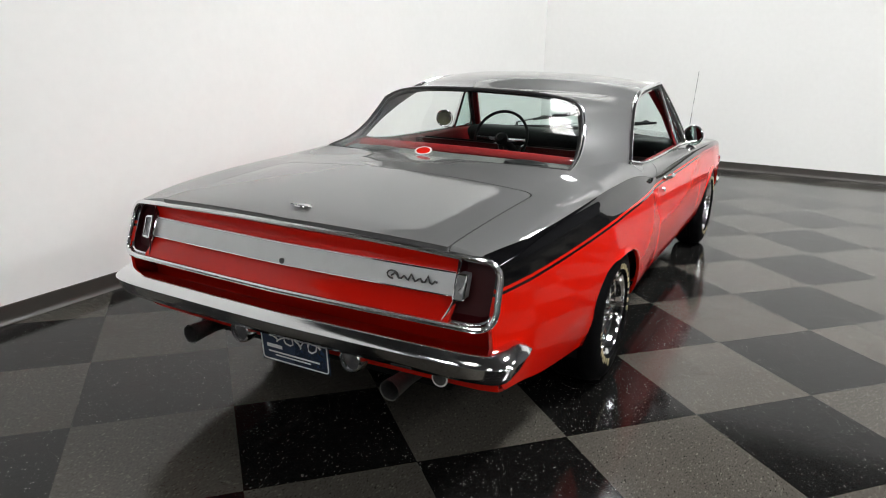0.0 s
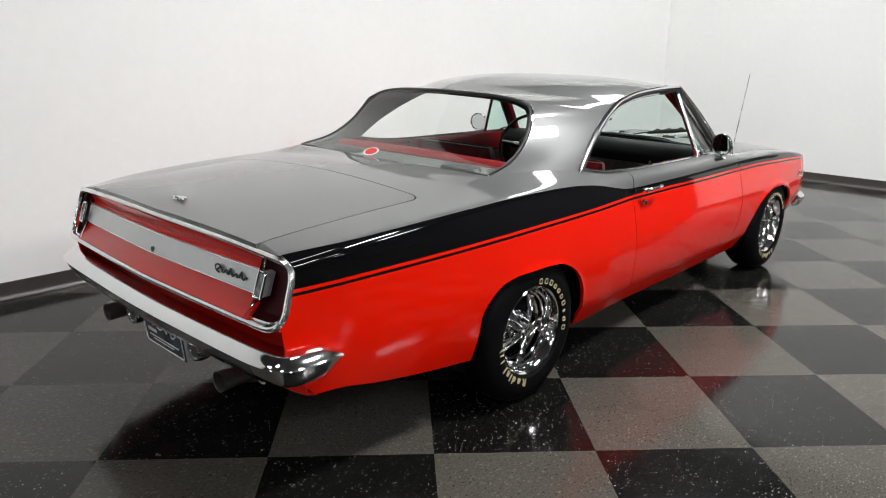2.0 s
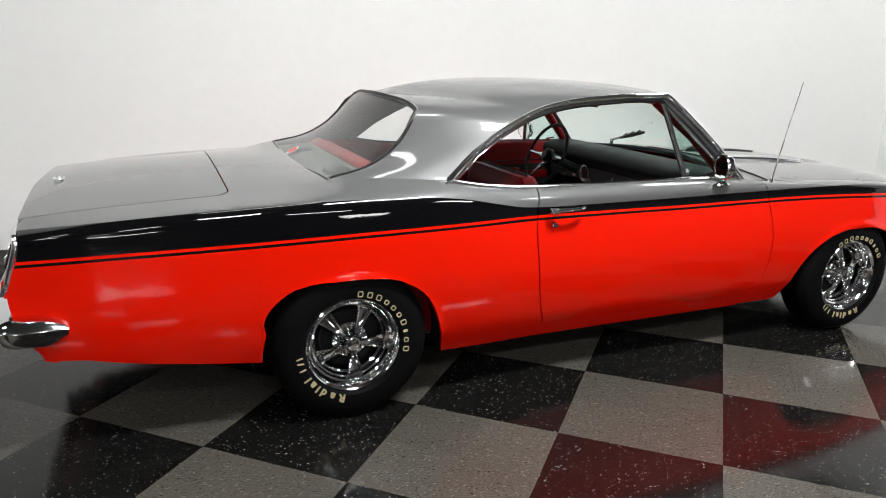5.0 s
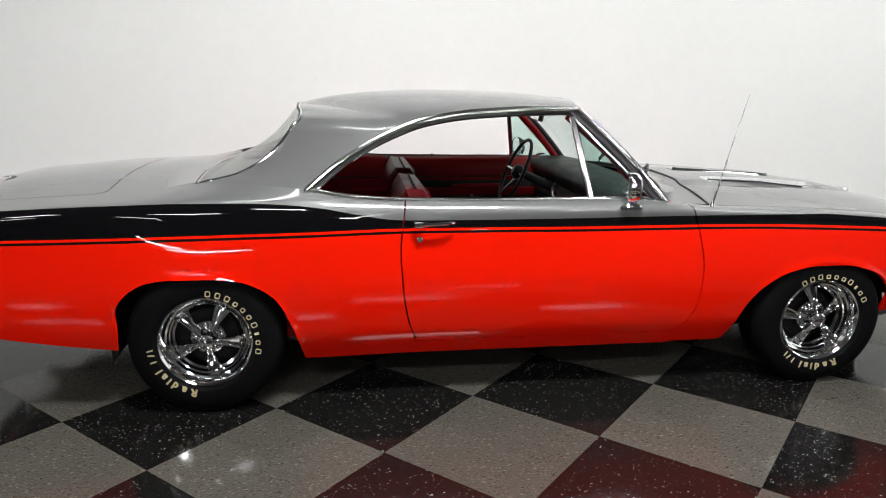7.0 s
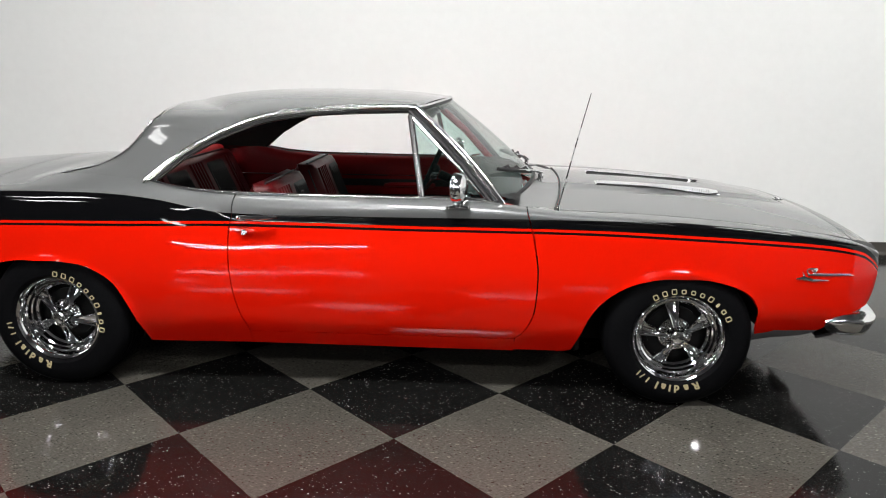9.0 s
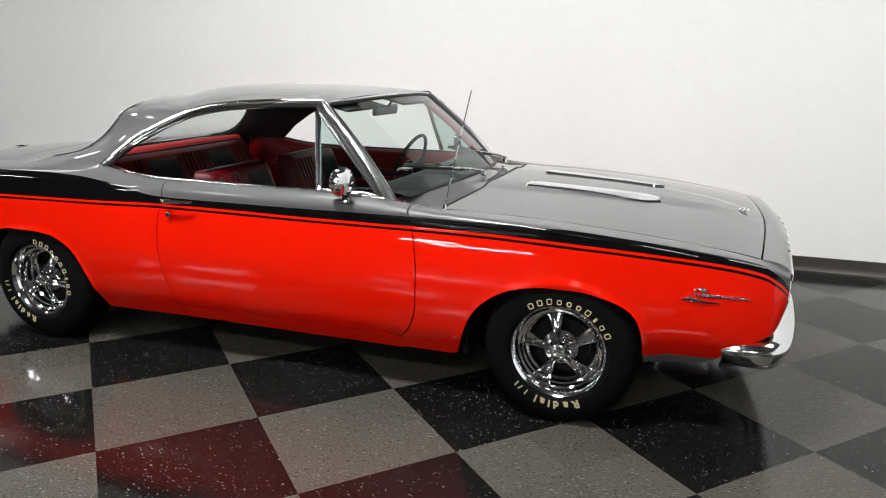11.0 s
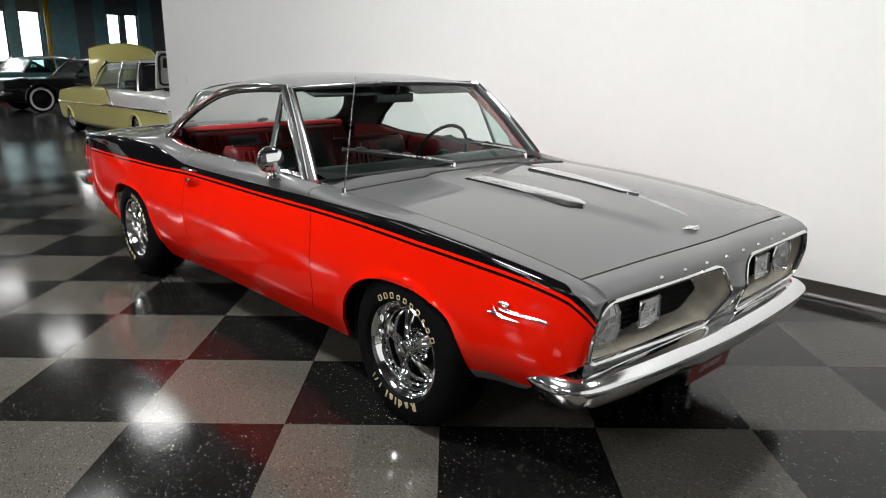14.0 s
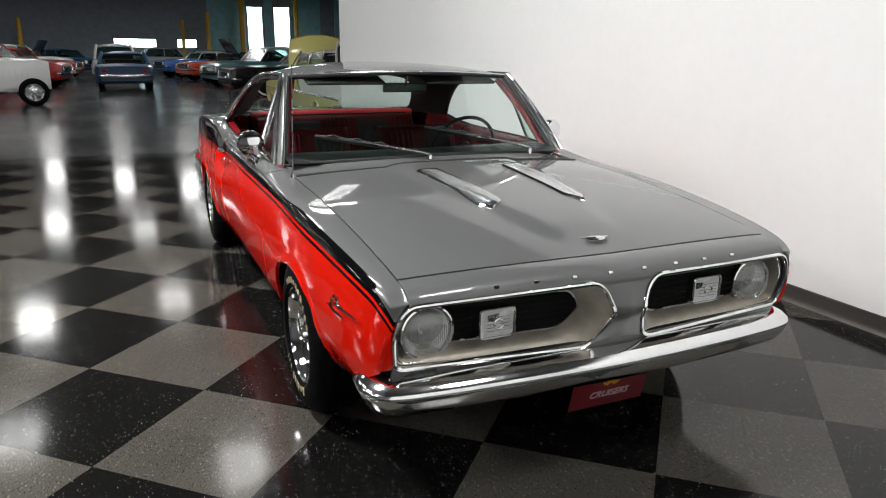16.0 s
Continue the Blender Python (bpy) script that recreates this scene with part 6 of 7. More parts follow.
def seat(name, x, y, width, back_top, cush_front, low=0.40, lean=22, label=""):
    st = thing(name)
    st.parent = coupe
    tagged(st, label)
    back = pose(x, y, low + 0.10, 0, 0, -90) @ pose(0, 0, 0, -lean, 0, 0)
    face = Matrix.Rotation(radians(180), 4, "Z")
    length = (back_top - low - 0.10) / math.cos(radians(lean))
    # facing forward: local -y looks towards +x
    back = Matrix.Translation((x, y, low + 0.10)) @ Matrix.Rotation(radians(90), 4, "Z") @ Matrix.Rotation(radians(-lean), 4, "X")
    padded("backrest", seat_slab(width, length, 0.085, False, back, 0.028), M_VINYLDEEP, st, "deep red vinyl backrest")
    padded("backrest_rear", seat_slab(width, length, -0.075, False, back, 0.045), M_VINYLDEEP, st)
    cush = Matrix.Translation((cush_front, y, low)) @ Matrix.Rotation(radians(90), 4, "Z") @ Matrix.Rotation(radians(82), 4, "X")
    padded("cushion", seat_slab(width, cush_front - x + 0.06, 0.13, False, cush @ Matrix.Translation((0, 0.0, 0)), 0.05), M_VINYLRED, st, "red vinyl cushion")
    # black pleated inserts
    k = 2 if width > 0.9 else 1
    for i in range(k):
        off = 0.12 if k == 1 else (-0.25 if i == 0 else 0.25)
        ins = seat_slab(0.24 if k == 2 else 0.20, length * 0.80, 0.012, True, back @ Matrix.Translation((off, -0.082, length * 0.07)), 0.012, 24, 0.98, 0.007)
        padded("pleated_insert", ins, M_VINYLBLK, st, "black pleated insert")
    for xx in ([-0.20, -0.165, -0.13, -0.095, -0.06] if k == 1 else [-0.07, -0.035, 0.0, 0.035, 0.07, -0.46, -0.425, 0.425, 0.46]):
        bm = bmesh.new()
        tube(bm, [back @ Vector((xx, -0.086, length * t)) for t in (0.10, 0.35, 0.6, 0.88)], 0.011, 6)
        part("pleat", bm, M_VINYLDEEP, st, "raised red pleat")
    bm = bmesh.new()
    tube(bm, [back @ Vector((sx * (width / 2 - 0.02), -0.045, zz)) for sx, zz in ((-1, 0.05), (-1, length - 0.05), (-0.9, length - 0.015), (0.9, length - 0.015), (1, length - 0.05), (1, 0.05))], 0.005, 6)
    part("piping", bm, M_VINYLBLK, st)
    return st


seat("front_seat", 1.02, -0.37, 0.56, 0.905, 1.56, 0.34, 20, "red and black pleated vinyl front passenger seat")
seat("front_seat", 1.02, 0.37, 0.56, 0.905, 1.56, 0.34, 20, "red and black pleated vinyl driver seat")
seat("rear_bench", 0.42, 0.0, 1.22, 0.935, 0.86, 0.36, 24, "red and black pleated vinyl rear bench")
# parcel shelf with two speakers
g = [[Vector((lerp(0.20, -0.045, i / 6), y, lerp(0.940, 0.925, i / 6))) for y in [lerp(-0.62, 0.62, j / 12) for j in range(13)]] for i in range(7)]
bm = bmesh.new()
sheet(bm, g)
face_out(bm, (0, 0, 0))
rim(bm, 0.02)
part("parcel_shelf", bm, plain("grey_shelf_cloth", (0.15, 0.145, 0.14), 0.85, 0, 0.2, 120, bump=0.3), coupe, "grey cloth parcel shelf")
# bench roll, lighter than the seats: glare is put into its red
bm = bmesh.new()
tube(bm, [(0.205, y, 0.936 + 0.008 * (1 - (y / 0.6) ** 2)) for y in [lerp(-0.60, 0.60, j / 10) for j in range(11)]], 0.040, 14, flat=0.7)
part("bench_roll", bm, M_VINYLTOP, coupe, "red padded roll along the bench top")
for s in (1, -1):
    bm = bmesh.new()
    lathe(bm, [(0.0, 0.024), (0.04, 0.023), (0.075, 0.016), (0.085, 0.0)], 24, pose(0.07, s * 0.40, 0.93, 90, 0, 0) @ Matrix.Diagonal((0.75, 1, 1.35, 1)))
    part("shelf_speaker", bm, M_SEAL, coupe, "low black speaker on the shelf")
    # door and quarter trim
    for x0, x1, nm in ((0.86, 2.03, "door_trim"), (0.22, 0.835, "quarter_trim")):
        rows = []
        for i in range(14):
            x = lerp(x0, x1, i / 13)
            zt = INNER_Z(x)
            rows.append([Vector((x, s * y, z)) for y, z in ((INNER_Y(x) - 0.004, zt - 0.004), (INNER_Y(x) - 0.035, zt - 0.001), (0.735, zt - 0.02), (0.722, zt - 0.07), (0.724, 0.70), (0.705, 0.685), (0.705, 0.655), (0.722, 0.64), (0.725, 0.45), (0.73, 0.26))])
        padded(nm, rows, M_VINYLRED, coupe, "red vinyl trim panel")
        bm = bmesh.new()
        tube(bm, [(lerp(x0 + 0.05, x1 - 0.05, k / 8), s * 0.7195, 0.765) for k in range(9)], 0.004, 6)
        part("trim_bead", bm, M_CHROME, coupe)
    padded("trim_lower", [[Vector((x, s * 0.719, z)) for z in (0.74, 0.60, 0.50)] for x in (0.95, 1.4, 1.9)], M_VINYLBLK, coupe, "black lower door insert")
    bm = bmesh.new()
    tube(bm, spline3([(1.25, s * 0.715, 0.70), (1.30, s * 0.67, 0.712), (1.50, s * 0.665, 0.715), (1.56, s * 0.715, 0.705)], 10), 0.014, 8)
    part("armrest", bm, M_VINYLRED, coupe)
    bm = bmesh.new()
    tube(bm, [(1.12, s * (INNER_Y(1.12) - 0.03), 0.875), (1.12, s * (INNER_Y(1.12) - 0.03), 0.905)], [0.004, 0.006], 8)
    part("lock_knob", bm, M_SEAL, coupe)
bm = bmesh.new()
box(bm, (0.30, -0.73, 0.255), (2.02, 0.73, 0.275), 0.004)
box(bm, (0.9, -0.10, 0.275), (2.02, 0.10, 0.36), 0.04)
part("carpet", bm, M_CARPET, coupe, "black carpet")
# dashboard
rows = []
for j in range(25):
    y = lerp(-0.735, 0.735, j / 24)
    b = 0.035 * (y / 0.735) ** 2
    rows.append([Vector((x - b, y, z)) for x, z in ((2.09, 0.872), (1.98, 0.895), (1.86, 0.893), (1.80, 0.872), (1.785, 0.835), (1.80, 0.80), (1.815, 0.78), (1.815, 0.66), (1.84, 0.62), (1.99, 0.58))])
padded("dashboard", rows, M_DASH, coupe, "black padded dashboard")
padded("dash_trim", [[Vector((1.812 - 0.035 * (y / 0.735) ** 2 - 0.003, y, z)) for z in (0.775, 0.735, 0.69)] for y in [lerp(-0.66, 0.66, j / 16) for j in range(17)]], M_IRON, coupe, "dull metal instrument panel")
for y, r in ((0.28, 0.052), (0.50, 0.052), (0.39, 0.035), (-0.10, 0.018), (-0.02, 0.018)):
    bm = bmesh.new()
    lathe(bm, [(r, 0.0), (r, 0.010), (r * 0.9, 0.012), (r * 0.86, 0.004), (0.0, 0.004)], 24, pose(1.80, y, 0.735, 0, 0, 90))
    part("gauge", bm, M_STEEL, coupe, "round chrome-rimmed gauge")
# steering wheel
sw = thing("steering_wheel")
sw.parent = coupe
tagged(sw, "thin black steering wheel with chrome spokes")
m = pose(1.575, 0.385, 0.845, 0, 0, 90) @ pose(0, 0, 0, 24, 0, 0)
R_SW = 0.195
bm = bmesh.new()
tube(bm, [m @ Vector((R_SW * math.cos(2 * math.pi * i / 40), 0, R_SW * math.sin(2 * math.pi * i / 40))) for i in range(40)], 0.0105, 8, True, up=(0.3, 1, 0.2))
part("rim", bm, M_DASH, sw)
for a in (180, 300, 60)[:2] + (0,):
    a = radians(a)
    bm = bmesh.new()
    tube(bm, [m @ Vector((0.03 * math.cos(a), -0.035, 0.03 * math.sin(a))), m @ Vector((R_SW * math.cos(a), 0, R_SW * math.sin(a)))], [0.014, 0.008], 8)
    part("spoke", bm, M_STEEL, sw)
bm = bmesh.new()
lathe(bm, [(0.0, 0.012), (0.03, 0.008), (0.045, -0.006), (0.045, -0.03), (0.025, -0.05)], 24, m @ Matrix.Rotation(math.pi, 4, "Z") @ Matrix.Translation((0, 0.035, 0)))
part("horn_pad", bm, M_DASH, sw)
bm = bmesh.new()
tube(bm, [m @ Vector((0, -0.05, 0)), m @ Vector((0, -0.32, 0))], [0.026, 0.030], 12)
part("column", bm, M_DASH, sw)
# inner mirror
im = thing("inner_mirror")
im.parent = coupe
tagged(im, "small grey rear-view mirror below the roof edge")
part("mirror_body", new_box((-0.012, -0.125, -0.026), (0.012, 0.125, 0.026), 0.010, 3, pose(1.60, 0.015, 1.190, 0, 8, -4)), M_IRON, im)
part("mirror_glass", new_box((-0.0145, -0.115, -0.021), (-0.0122, 0.115, 0.021), 0.001, 1, pose(1.60, 0.015, 1.190, 0, 8, -4)), bpy.data.materials["mirror_glass"], im)
bm = bmesh.new()
tube(bm, [(1.61, 0.015, 1.20), (1.64, 0.01, 1.235), (1.645, 0.01, 1.265)], 0.007, 8)
part("stem", bm, M_STEEL, im)
for s in (1, -1):
    part("sun_visor", new_box((-0.07, -0.21, -0.008), (0.07, 0.21, 0.008), 0.006, 2, pose(1.60, s * 0.33, 1.232, 0, 14, 0)), M_LINER, coupe, "dark sun visor")
    # inner faces of the windscreen pillars in red
    bm = bmesh.new()
    tube(bm, [(1.93, s * 0.728, 0.868), (1.76, s * 0.675, 1.06), (1.575, s * 0.605, 1.228)], 0.02, 8)
    part("pillar_trim", bm, M_VINYLRED, coupe, "red inner pillar trim")

# ---- the cars parked in the hall ----
M_CARGLASS = glass("car_glass", (0.45, 0.55, 0.53), 0.22)
M_WHITEWALL = plain("white_sidewall", (0.70, 0.69, 0.66), 0.5, 0.0, 0.06, 60)
M_HUB = plain("dull_chrome", (0.65, 0.65, 0.66), 0.18, 1.0, 0.1, 40)
M_TINT = plain("tinted_window", (0.01, 0.011, 0.012), 0.06, 0.0, 0.1, 20)
M_LAMPRED = plain("red_lamp", (0.28, 0.008, 0.01), 0.15, 0.0, 0.1, 60, coat=1.0)
M_LAMPWHITE = plain("white_lamp", (0.72, 0.74, 0.74), 0.12, 0.2, 0.05, 60, coat=1.0)


def car_paint(name, colour):
    return plain(name, colour, 0.35, 0.0, 0.06, 30, coat=1.0)


def hall_wheel(parent, x, y, r, w, white, wire=False):
    wh = thing("wheel")
    wh.parent = parent
    s = 1 if y > 0 else -1
    m = pose(x, y, r, 0, 0, 0 if s < 0 else 180)
    bm = bmesh.new()
    lathe(bm, [(r * 0.62, -w / 2 + 0.01), (r * 0.72, -w / 2 - 0.004), (r * 0.90, -w / 2 + 0.004), (r * 0.985, -w / 2 + 0.03), (r, -w / 2 + 0.06), (r, w / 2 - 0.05), (r * 0.93, w / 2), (r * 0.6, w / 2)], 32, m, False)
    part("tyre", bm, M_RUBBER, wh)
    if white:
        bm = bmesh.new()
        lathe(bm, [(r * 0.70, -w / 2 - 0.006), (r * 0.78, -w / 2 - 0.009), (r * 0.86, -w / 2 - 0.003)], 32, m, False)
        part("white_band", bm, M_WHITEWALL, wh)
    bm = bmesh.new()
    lathe(bm, [(r * 0.64, -w / 2 + 0.004), (r * 0.60, -w / 2 + 0.03), (r * 0.50, -w / 2 + 0.045), (r * 0.42, -w / 2 + 0.02), (r * 0.25, -w / 2 + 0.012), (r * 0.15, -w / 2 - 0.006), (0.0, -w / 2 - 0.01)], 28, m, False)
    part("rim", bm, M_DARK if white and wire else M_HUB, wh)
    if not white:
        for k in range(6):
            mm = m @ Matrix.Rotation(2 * math.pi * k / 6, 4, "Y")
            part("spoke", new_box((-0.022, -w / 2 - 0.004, 0.03), (0.022, -w / 2 + 0.03, r * 0.62), 0.006, 1, mm), M_HUB, wh)
    return wh


def section(x, hw, zl, zb, zc, n=16):
    """Half outline of a body across: sill, bulging flank, shoulder, crown."""
    pts = [Vector((x, 0, zl)), Vector((x, hw * 0.86, zl))]
    for k in range(1, n + 1):
        t = k / n
        pts.append(Vector((x, hw * (0.90 + 0.10 * math.sin(math.pi * (0.15 + 0.62 * t))), lerp(zl + 0.03, zb - 0.05, t))))
    pts += [Vector((x, hw * 0.955, zb - 0.015)), Vector((x, hw * 0.88, zb + 0.008))]
    for k in range(1, 6):
        q = 1 - k / 5
        pts.append(Vector((x, hw * 0.88 * q, zb + 0.008 + (zc - zb - 0.008) * (1 - q * q))))
    return pts


def hall_car(name, place, turn, label, stations, wheelbase, front_axle, paint_mats, choose, cabin, roof_mat, r=0.335, white=False, track=0.74, group="", lamps_y=0.62, lamp_z=0.70, extra=None, arch=0.055, chrome_pillar=False):
    """stations: x, half width, sill height, belt height, crown height from tail to nose; cabin: x of cowl, roof front, roof rear, deck, roof height."""
    car = thing(name, (*place, -0.005), turn, label, "car", group)
    rows = []
    for a, b in zip(stations, stations[1:]):
        k = max(2, int((b[0] - a[0]) / 0.05))
        rows += [[lerp(u, v, i / k) for u, v in zip(a, b)] for i in range(k)]
    rows.append(list(stations[-1]))
    secs = [section(*r_) for r_ in rows]
    bm = bmesh.new()
    for s in (1, -1):
        sheet(bm, [[Vector((p.x, s * p.y, p.z)) for p in sec] for sec in secs])
    for sec in (secs[0], secs[-1]):
        loop = sec + [Vector((p.x, -p.y, p.z)) for p in sec[-2:0:-1]]
        bm.faces.new([bm.verts.new(p) for p in loop])
    bmesh.ops.remove_doubles(bm, verts=bm.verts[:], dist=0.0006)
    bmesh.ops.recalc_face_normals(bm, faces=bm.faces[:])
    belt = lambda x: np.interp(x, [q[0] for q in rows], [q[3] for q in rows])
    half = lambda x: np.interp(x, [q[0] for q in rows], [q[1] for q in rows])
    axles = (front_axle, front_axle - wheelbase)
    dead = []
    for f in bm.faces:
        c = f.calc_center_median()
        f.material_index = choose(c)
        if any(math.hypot(c.x - a, c.z - r) < r + arch for a in axles) and abs(c.y) > 0.4 and abs(f.normal.y) > 0.3:
            dead.append(f)
    bmesh.ops.delete(bm, geom=dead, context="FACES")
    link_raw("body", bm, paint_mats, car, "", 42)
    for a in axles:
        for s in (1, -1):
            bm = bmesh.new()
            lathe(bm, [(0.0, 0.45), (r + 0.07, 0.45), (r + 0.085, 0.80)], 24, pose(a, 0, r, 0, 0, 0 if s > 0 else 180), False)
            bmesh.ops.bisect_plane(bm, geom=bm.verts[:] + bm.edges[:] + bm.faces[:], plane_co=(0, 0, 0.27), plane_no=(0, 0, -1), clear_outer=True)
            part("wheel_house", bm, M_DARK, car)
            hall_wheel(car, a, s * track, r, 0.19, white, white)
            bm = bmesh.new()
            pts = []
            for k in range(15):
                an = radians(-12 + 204 * k / 14)
                x_, z_ = a + (r + arch + 0.003) * math.cos(an), r + (r + arch + 0.003) * math.sin(an)
                pts.append((x_, s * (half(x_) * 0.985), z_))
            tube(bm, [p for p in pts if p[2] > 0.26], 0.028, 6)
            part("arch_lip", bm, paint_mats[choose(Vector((a, s * 0.9, 2 * r + arch)))], car)
    if cabin:
        xc, xf, xr, xd, zr = cabin
        low = [(xc, 0.80), (xf, 0.86), (xr, 0.86), (xd, 0.80)]
        ring0 = [Vector((x, half(x) * w_, belt(x) - 0.01)) for x, w_ in low]
        ring1 = [Vector((x, half(x) * 0.70, zr - 0.075)) for x in (xf + 0.06, xf - 0.05, xr + 0.10, xr - 0.04)]
        bm = bmesh.new()
        g0 = [ring0[0], ring0[0].lerp(ring0[1], 0.5)] + [ring0[1].lerp(ring0[2], t) for t in (0, 0.33, 0.66, 1)] + [ring0[2].lerp(ring0[3], 0.5), ring0[3]]
        g1 = [ring1[0], ring1[0].lerp(ring1[1], 0.5)] + [ring1[1].lerp(ring1[2], t) for t in (0, 0.33, 0.66, 1)] + [ring1[2].lerp(ring1[3], 0.5), ring1[3]]
        full0 = g0 + [Vector((p.x, -p.y, p.z)) for p in g0[::-1]]
        full1 = g1 + [Vector((p.x, -p.y, p.z)) for p in g1[::-1]]
        sheet(bm, [full0 + full0[:1], [a.lerp(b, 0.5) + Vector((0, 0.012 * (1 if a.y > 0 else -1), 0)) for a, b in zip(full0 + full0[:1], full1 + full1[:1])], full1 + full1[:1]])
        part("cabin_glass", bm, M_CARGLASS, car, "", 25)
        if chrome_pillar:
            bm = bmesh.new()
            sheet(bm, [[a.lerp(b, t) + Vector((-0.006, 0.006 if a.y > 0 else -0.006, 0)) for a, b in zip(full0[5:11], full1[5:11])] for t in (0.0, 0.35, 0.7, 1.0)])
            part("rear_window", bm, M_TINT, car, "dark wraparound rear window", 60)
        bm = bmesh.new()
        box(bm, (xd + 0.15, -half(xf) * 0.72, belt(xf) - 0.05), (xc - 0.12, half(xf) * 0.72, belt(xf) + 0.045), 0.03)
        for xs_ in (lerp(xc, xd, 0.42), lerp(xc, xd, 0.80)):
            box(bm, (xs_ - 0.07, -half(xf) * 0.62, belt(xf)), (xs_ + 0.05, half(xf) * 0.62, belt(xf) + 0.16), 0.04)
        part("interior", bm, M_DASH, car)
        if roof_mat:
            bm = bmesh.new()
            rws = []
            for i in range(9):
                t = i / 8
                x = lerp(xf + 0.08, xr - 0.08, t)
                hw = half(x) * 0.715
                e = math.sin(math.pi * min(max(t, 0.0), 1.0)) ** 0.8
                rws.append([Vector((x, hw * q, zr - 0.085 - 0.035 * abs(2 * t - 1) ** 4 + (0.03 + 0.055 * e) * (1 - abs(q) ** 2.2))) for q in [j / 8 for j in range(-8, 9)]])
            sheet(bm, rws)
            bm.normal_update()
            face_out(bm, (xf, 0, 0.5))
            rim(bm, 0.10 if chrome_pillar else 0.05)
            link_raw("roof", bm, roof_mat, car, "", 40)
            for s in (1, -1):
                for x0, x1, w_ in ((xc, xf + 0.05, 0.022), (lerp(xf, xr, 0.48), lerp(xf, xr, 0.5), 0.022), (xd + 0.08, xr - 0.02, 0.06) if not chrome_pillar else (xr - 0.10, xr - 0.02, 0.02)):
                    bm = bmesh.new()
                    tube(bm, [(x0, s * half(x0) * 0.845, belt(x0)), ((x0 + x1) / 2, s * half(x0) * 0.80, (belt(x0) + zr - 0.06) / 2 + 0.02), (x1, s * half(x1) * 0.715, zr - 0.06)], w_, 8)
                    part("pillar", bm, M_HUB if chrome_pillar else roof_mat, car)
        else:
            bm = bmesh.new()
            tube(bm, [full1[0], (full1[0] + full1[-1]) / 2 + Vector((0.04, 0, 0.01)), full1[-1]], 0.015, 8)
            part("windscreen_frame", bm, M_HUB, car)
    # bumpers, lamps, grille, side trim
    tail, nose = rows[0], rows[-1]
    for e, d, nm in ((nose, 1, "front_bumper"), (tail, -1, "rear_bumper")):
        x = e[0]
        bm = bmesh.new()
        path = [(x - d * 0.30, -d * (e[1] + 0.03), 0), (x - d * 0.06, -d * (e[1] + 0.04), 0), (x + d * 0.05, -d * e[1] * 0.8, 0), (x + d * 0.09, 0, 0), (x + d * 0.05, d * e[1] * 0.8, 0), (x - d * 0.06, d * (e[1] + 0.04), 0), (x - d * 0.30, d * (e[1] + 0.03), 0)]
        sweep(bm, [p + Vector((0, 0, e[2] + 0.17)) for p in spline3(path, 25)], [(-0.04, 0.06), (0.0, 0.045), (0.012, 0.0), (0.0, -0.05), (-0.04, -0.06)])
        part(nm, bm, M_HUB, car, "", 45)
    for s in (1, -1):
        bm = bmesh.new()
        lathe(bm, [(0.095, -0.05), (0.10, 0.005), (0.09, 0.02), (0.084, 0.008)], 24, pose(nose[0] + 0.004, s * lamps_y, lamp_z, 0, 0, -90), False)
        h = part("headlamp", bm, M_HUB, car)
        bm = bmesh.new()
        lathe(bm, [(0.086, 0.008), (0.06, 0.026), (0.0, 0.034)], 20, pose(nose[0] + 0.004, s * lamps_y, lamp_z, 0, 0, -90), False)
        part("lens", bm, M_LAMPWHITE, h)
        part("tail_lamp", new_box((-0.03, -0.09, -0.05), (0.02, 0.09, 0.05), 0.018, 2, pose(tail[0] - 0.004, s * tail[1] * 0.76, lamp_z + 0.02)), M_LAMPRED, car)
        bm = bmesh.new()
        zz = lerp(stations[2][2], stations[2][3], 0.62)
        tube(bm, [(lerp(tail[0] + 0.15, nose[0] - 0.15, k / 14), s * (half(lerp(tail[0] + 0.15, nose[0] - 0.15, k / 14)) + 0.004), zz) for k in range(15)], 0.009, 6)
        part("side_moulding", bm, M_HUB, car)
    g = thing("grille")
    g.parent = car
    part("grille_opening", new_box((-0.02, -0.46, -0.11), (0.006, 0.46, 0.08), 0.012, 2, pose(nose[0], 0, lamp_z - 0.02)), M_DARK, g)
    for k in range(5):
        part("grille_bar", new_box((0.004, -0.45, -0.005), (0.016, 0.45, 0.005), 0.002, 1, pose(nose[0], 0, lamp_z - 0.10 + 0.037 * k)), M_HUB, g)
    if extra:
        extra(car, half, belt)
    return car


SEDAN = [(-1.32, 0.78, 0.34, 0.86, 0.90), (-1.05, 0.88, 0.28, 0.90, 0.97), (-0.3, 0.92, 0.24, 0.93, 0.99), (0.9, 0.93, 0.22, 0.95, 0.97), (2.0, 0.92, 0.23, 0.95, 1.00), (2.9, 0.90, 0.26, 0.93, 0.99), (3.45, 0.86, 0.30, 0.88, 0.92), (3.62, 0.80, 0.36, 0.80, 0.84)]
LOW = [(-1.35, 0.80, 0.34, 0.80, 0.82), (-1.1, 0.89, 0.27, 0.84, 0.88), (-0.2, 0.93, 0.22, 0.87, 0.91), (0.9, 0.93, 0.20, 0.87, 0.89), (2.0, 0.93, 0.21, 0.87, 0.91), (3.0, 0.92, 0.25, 0.84, 0.87), (3.5, 0.90, 0.30, 0.80, 0.82), (3.66, 0.86, 0.36, 0.74, 0.77)]
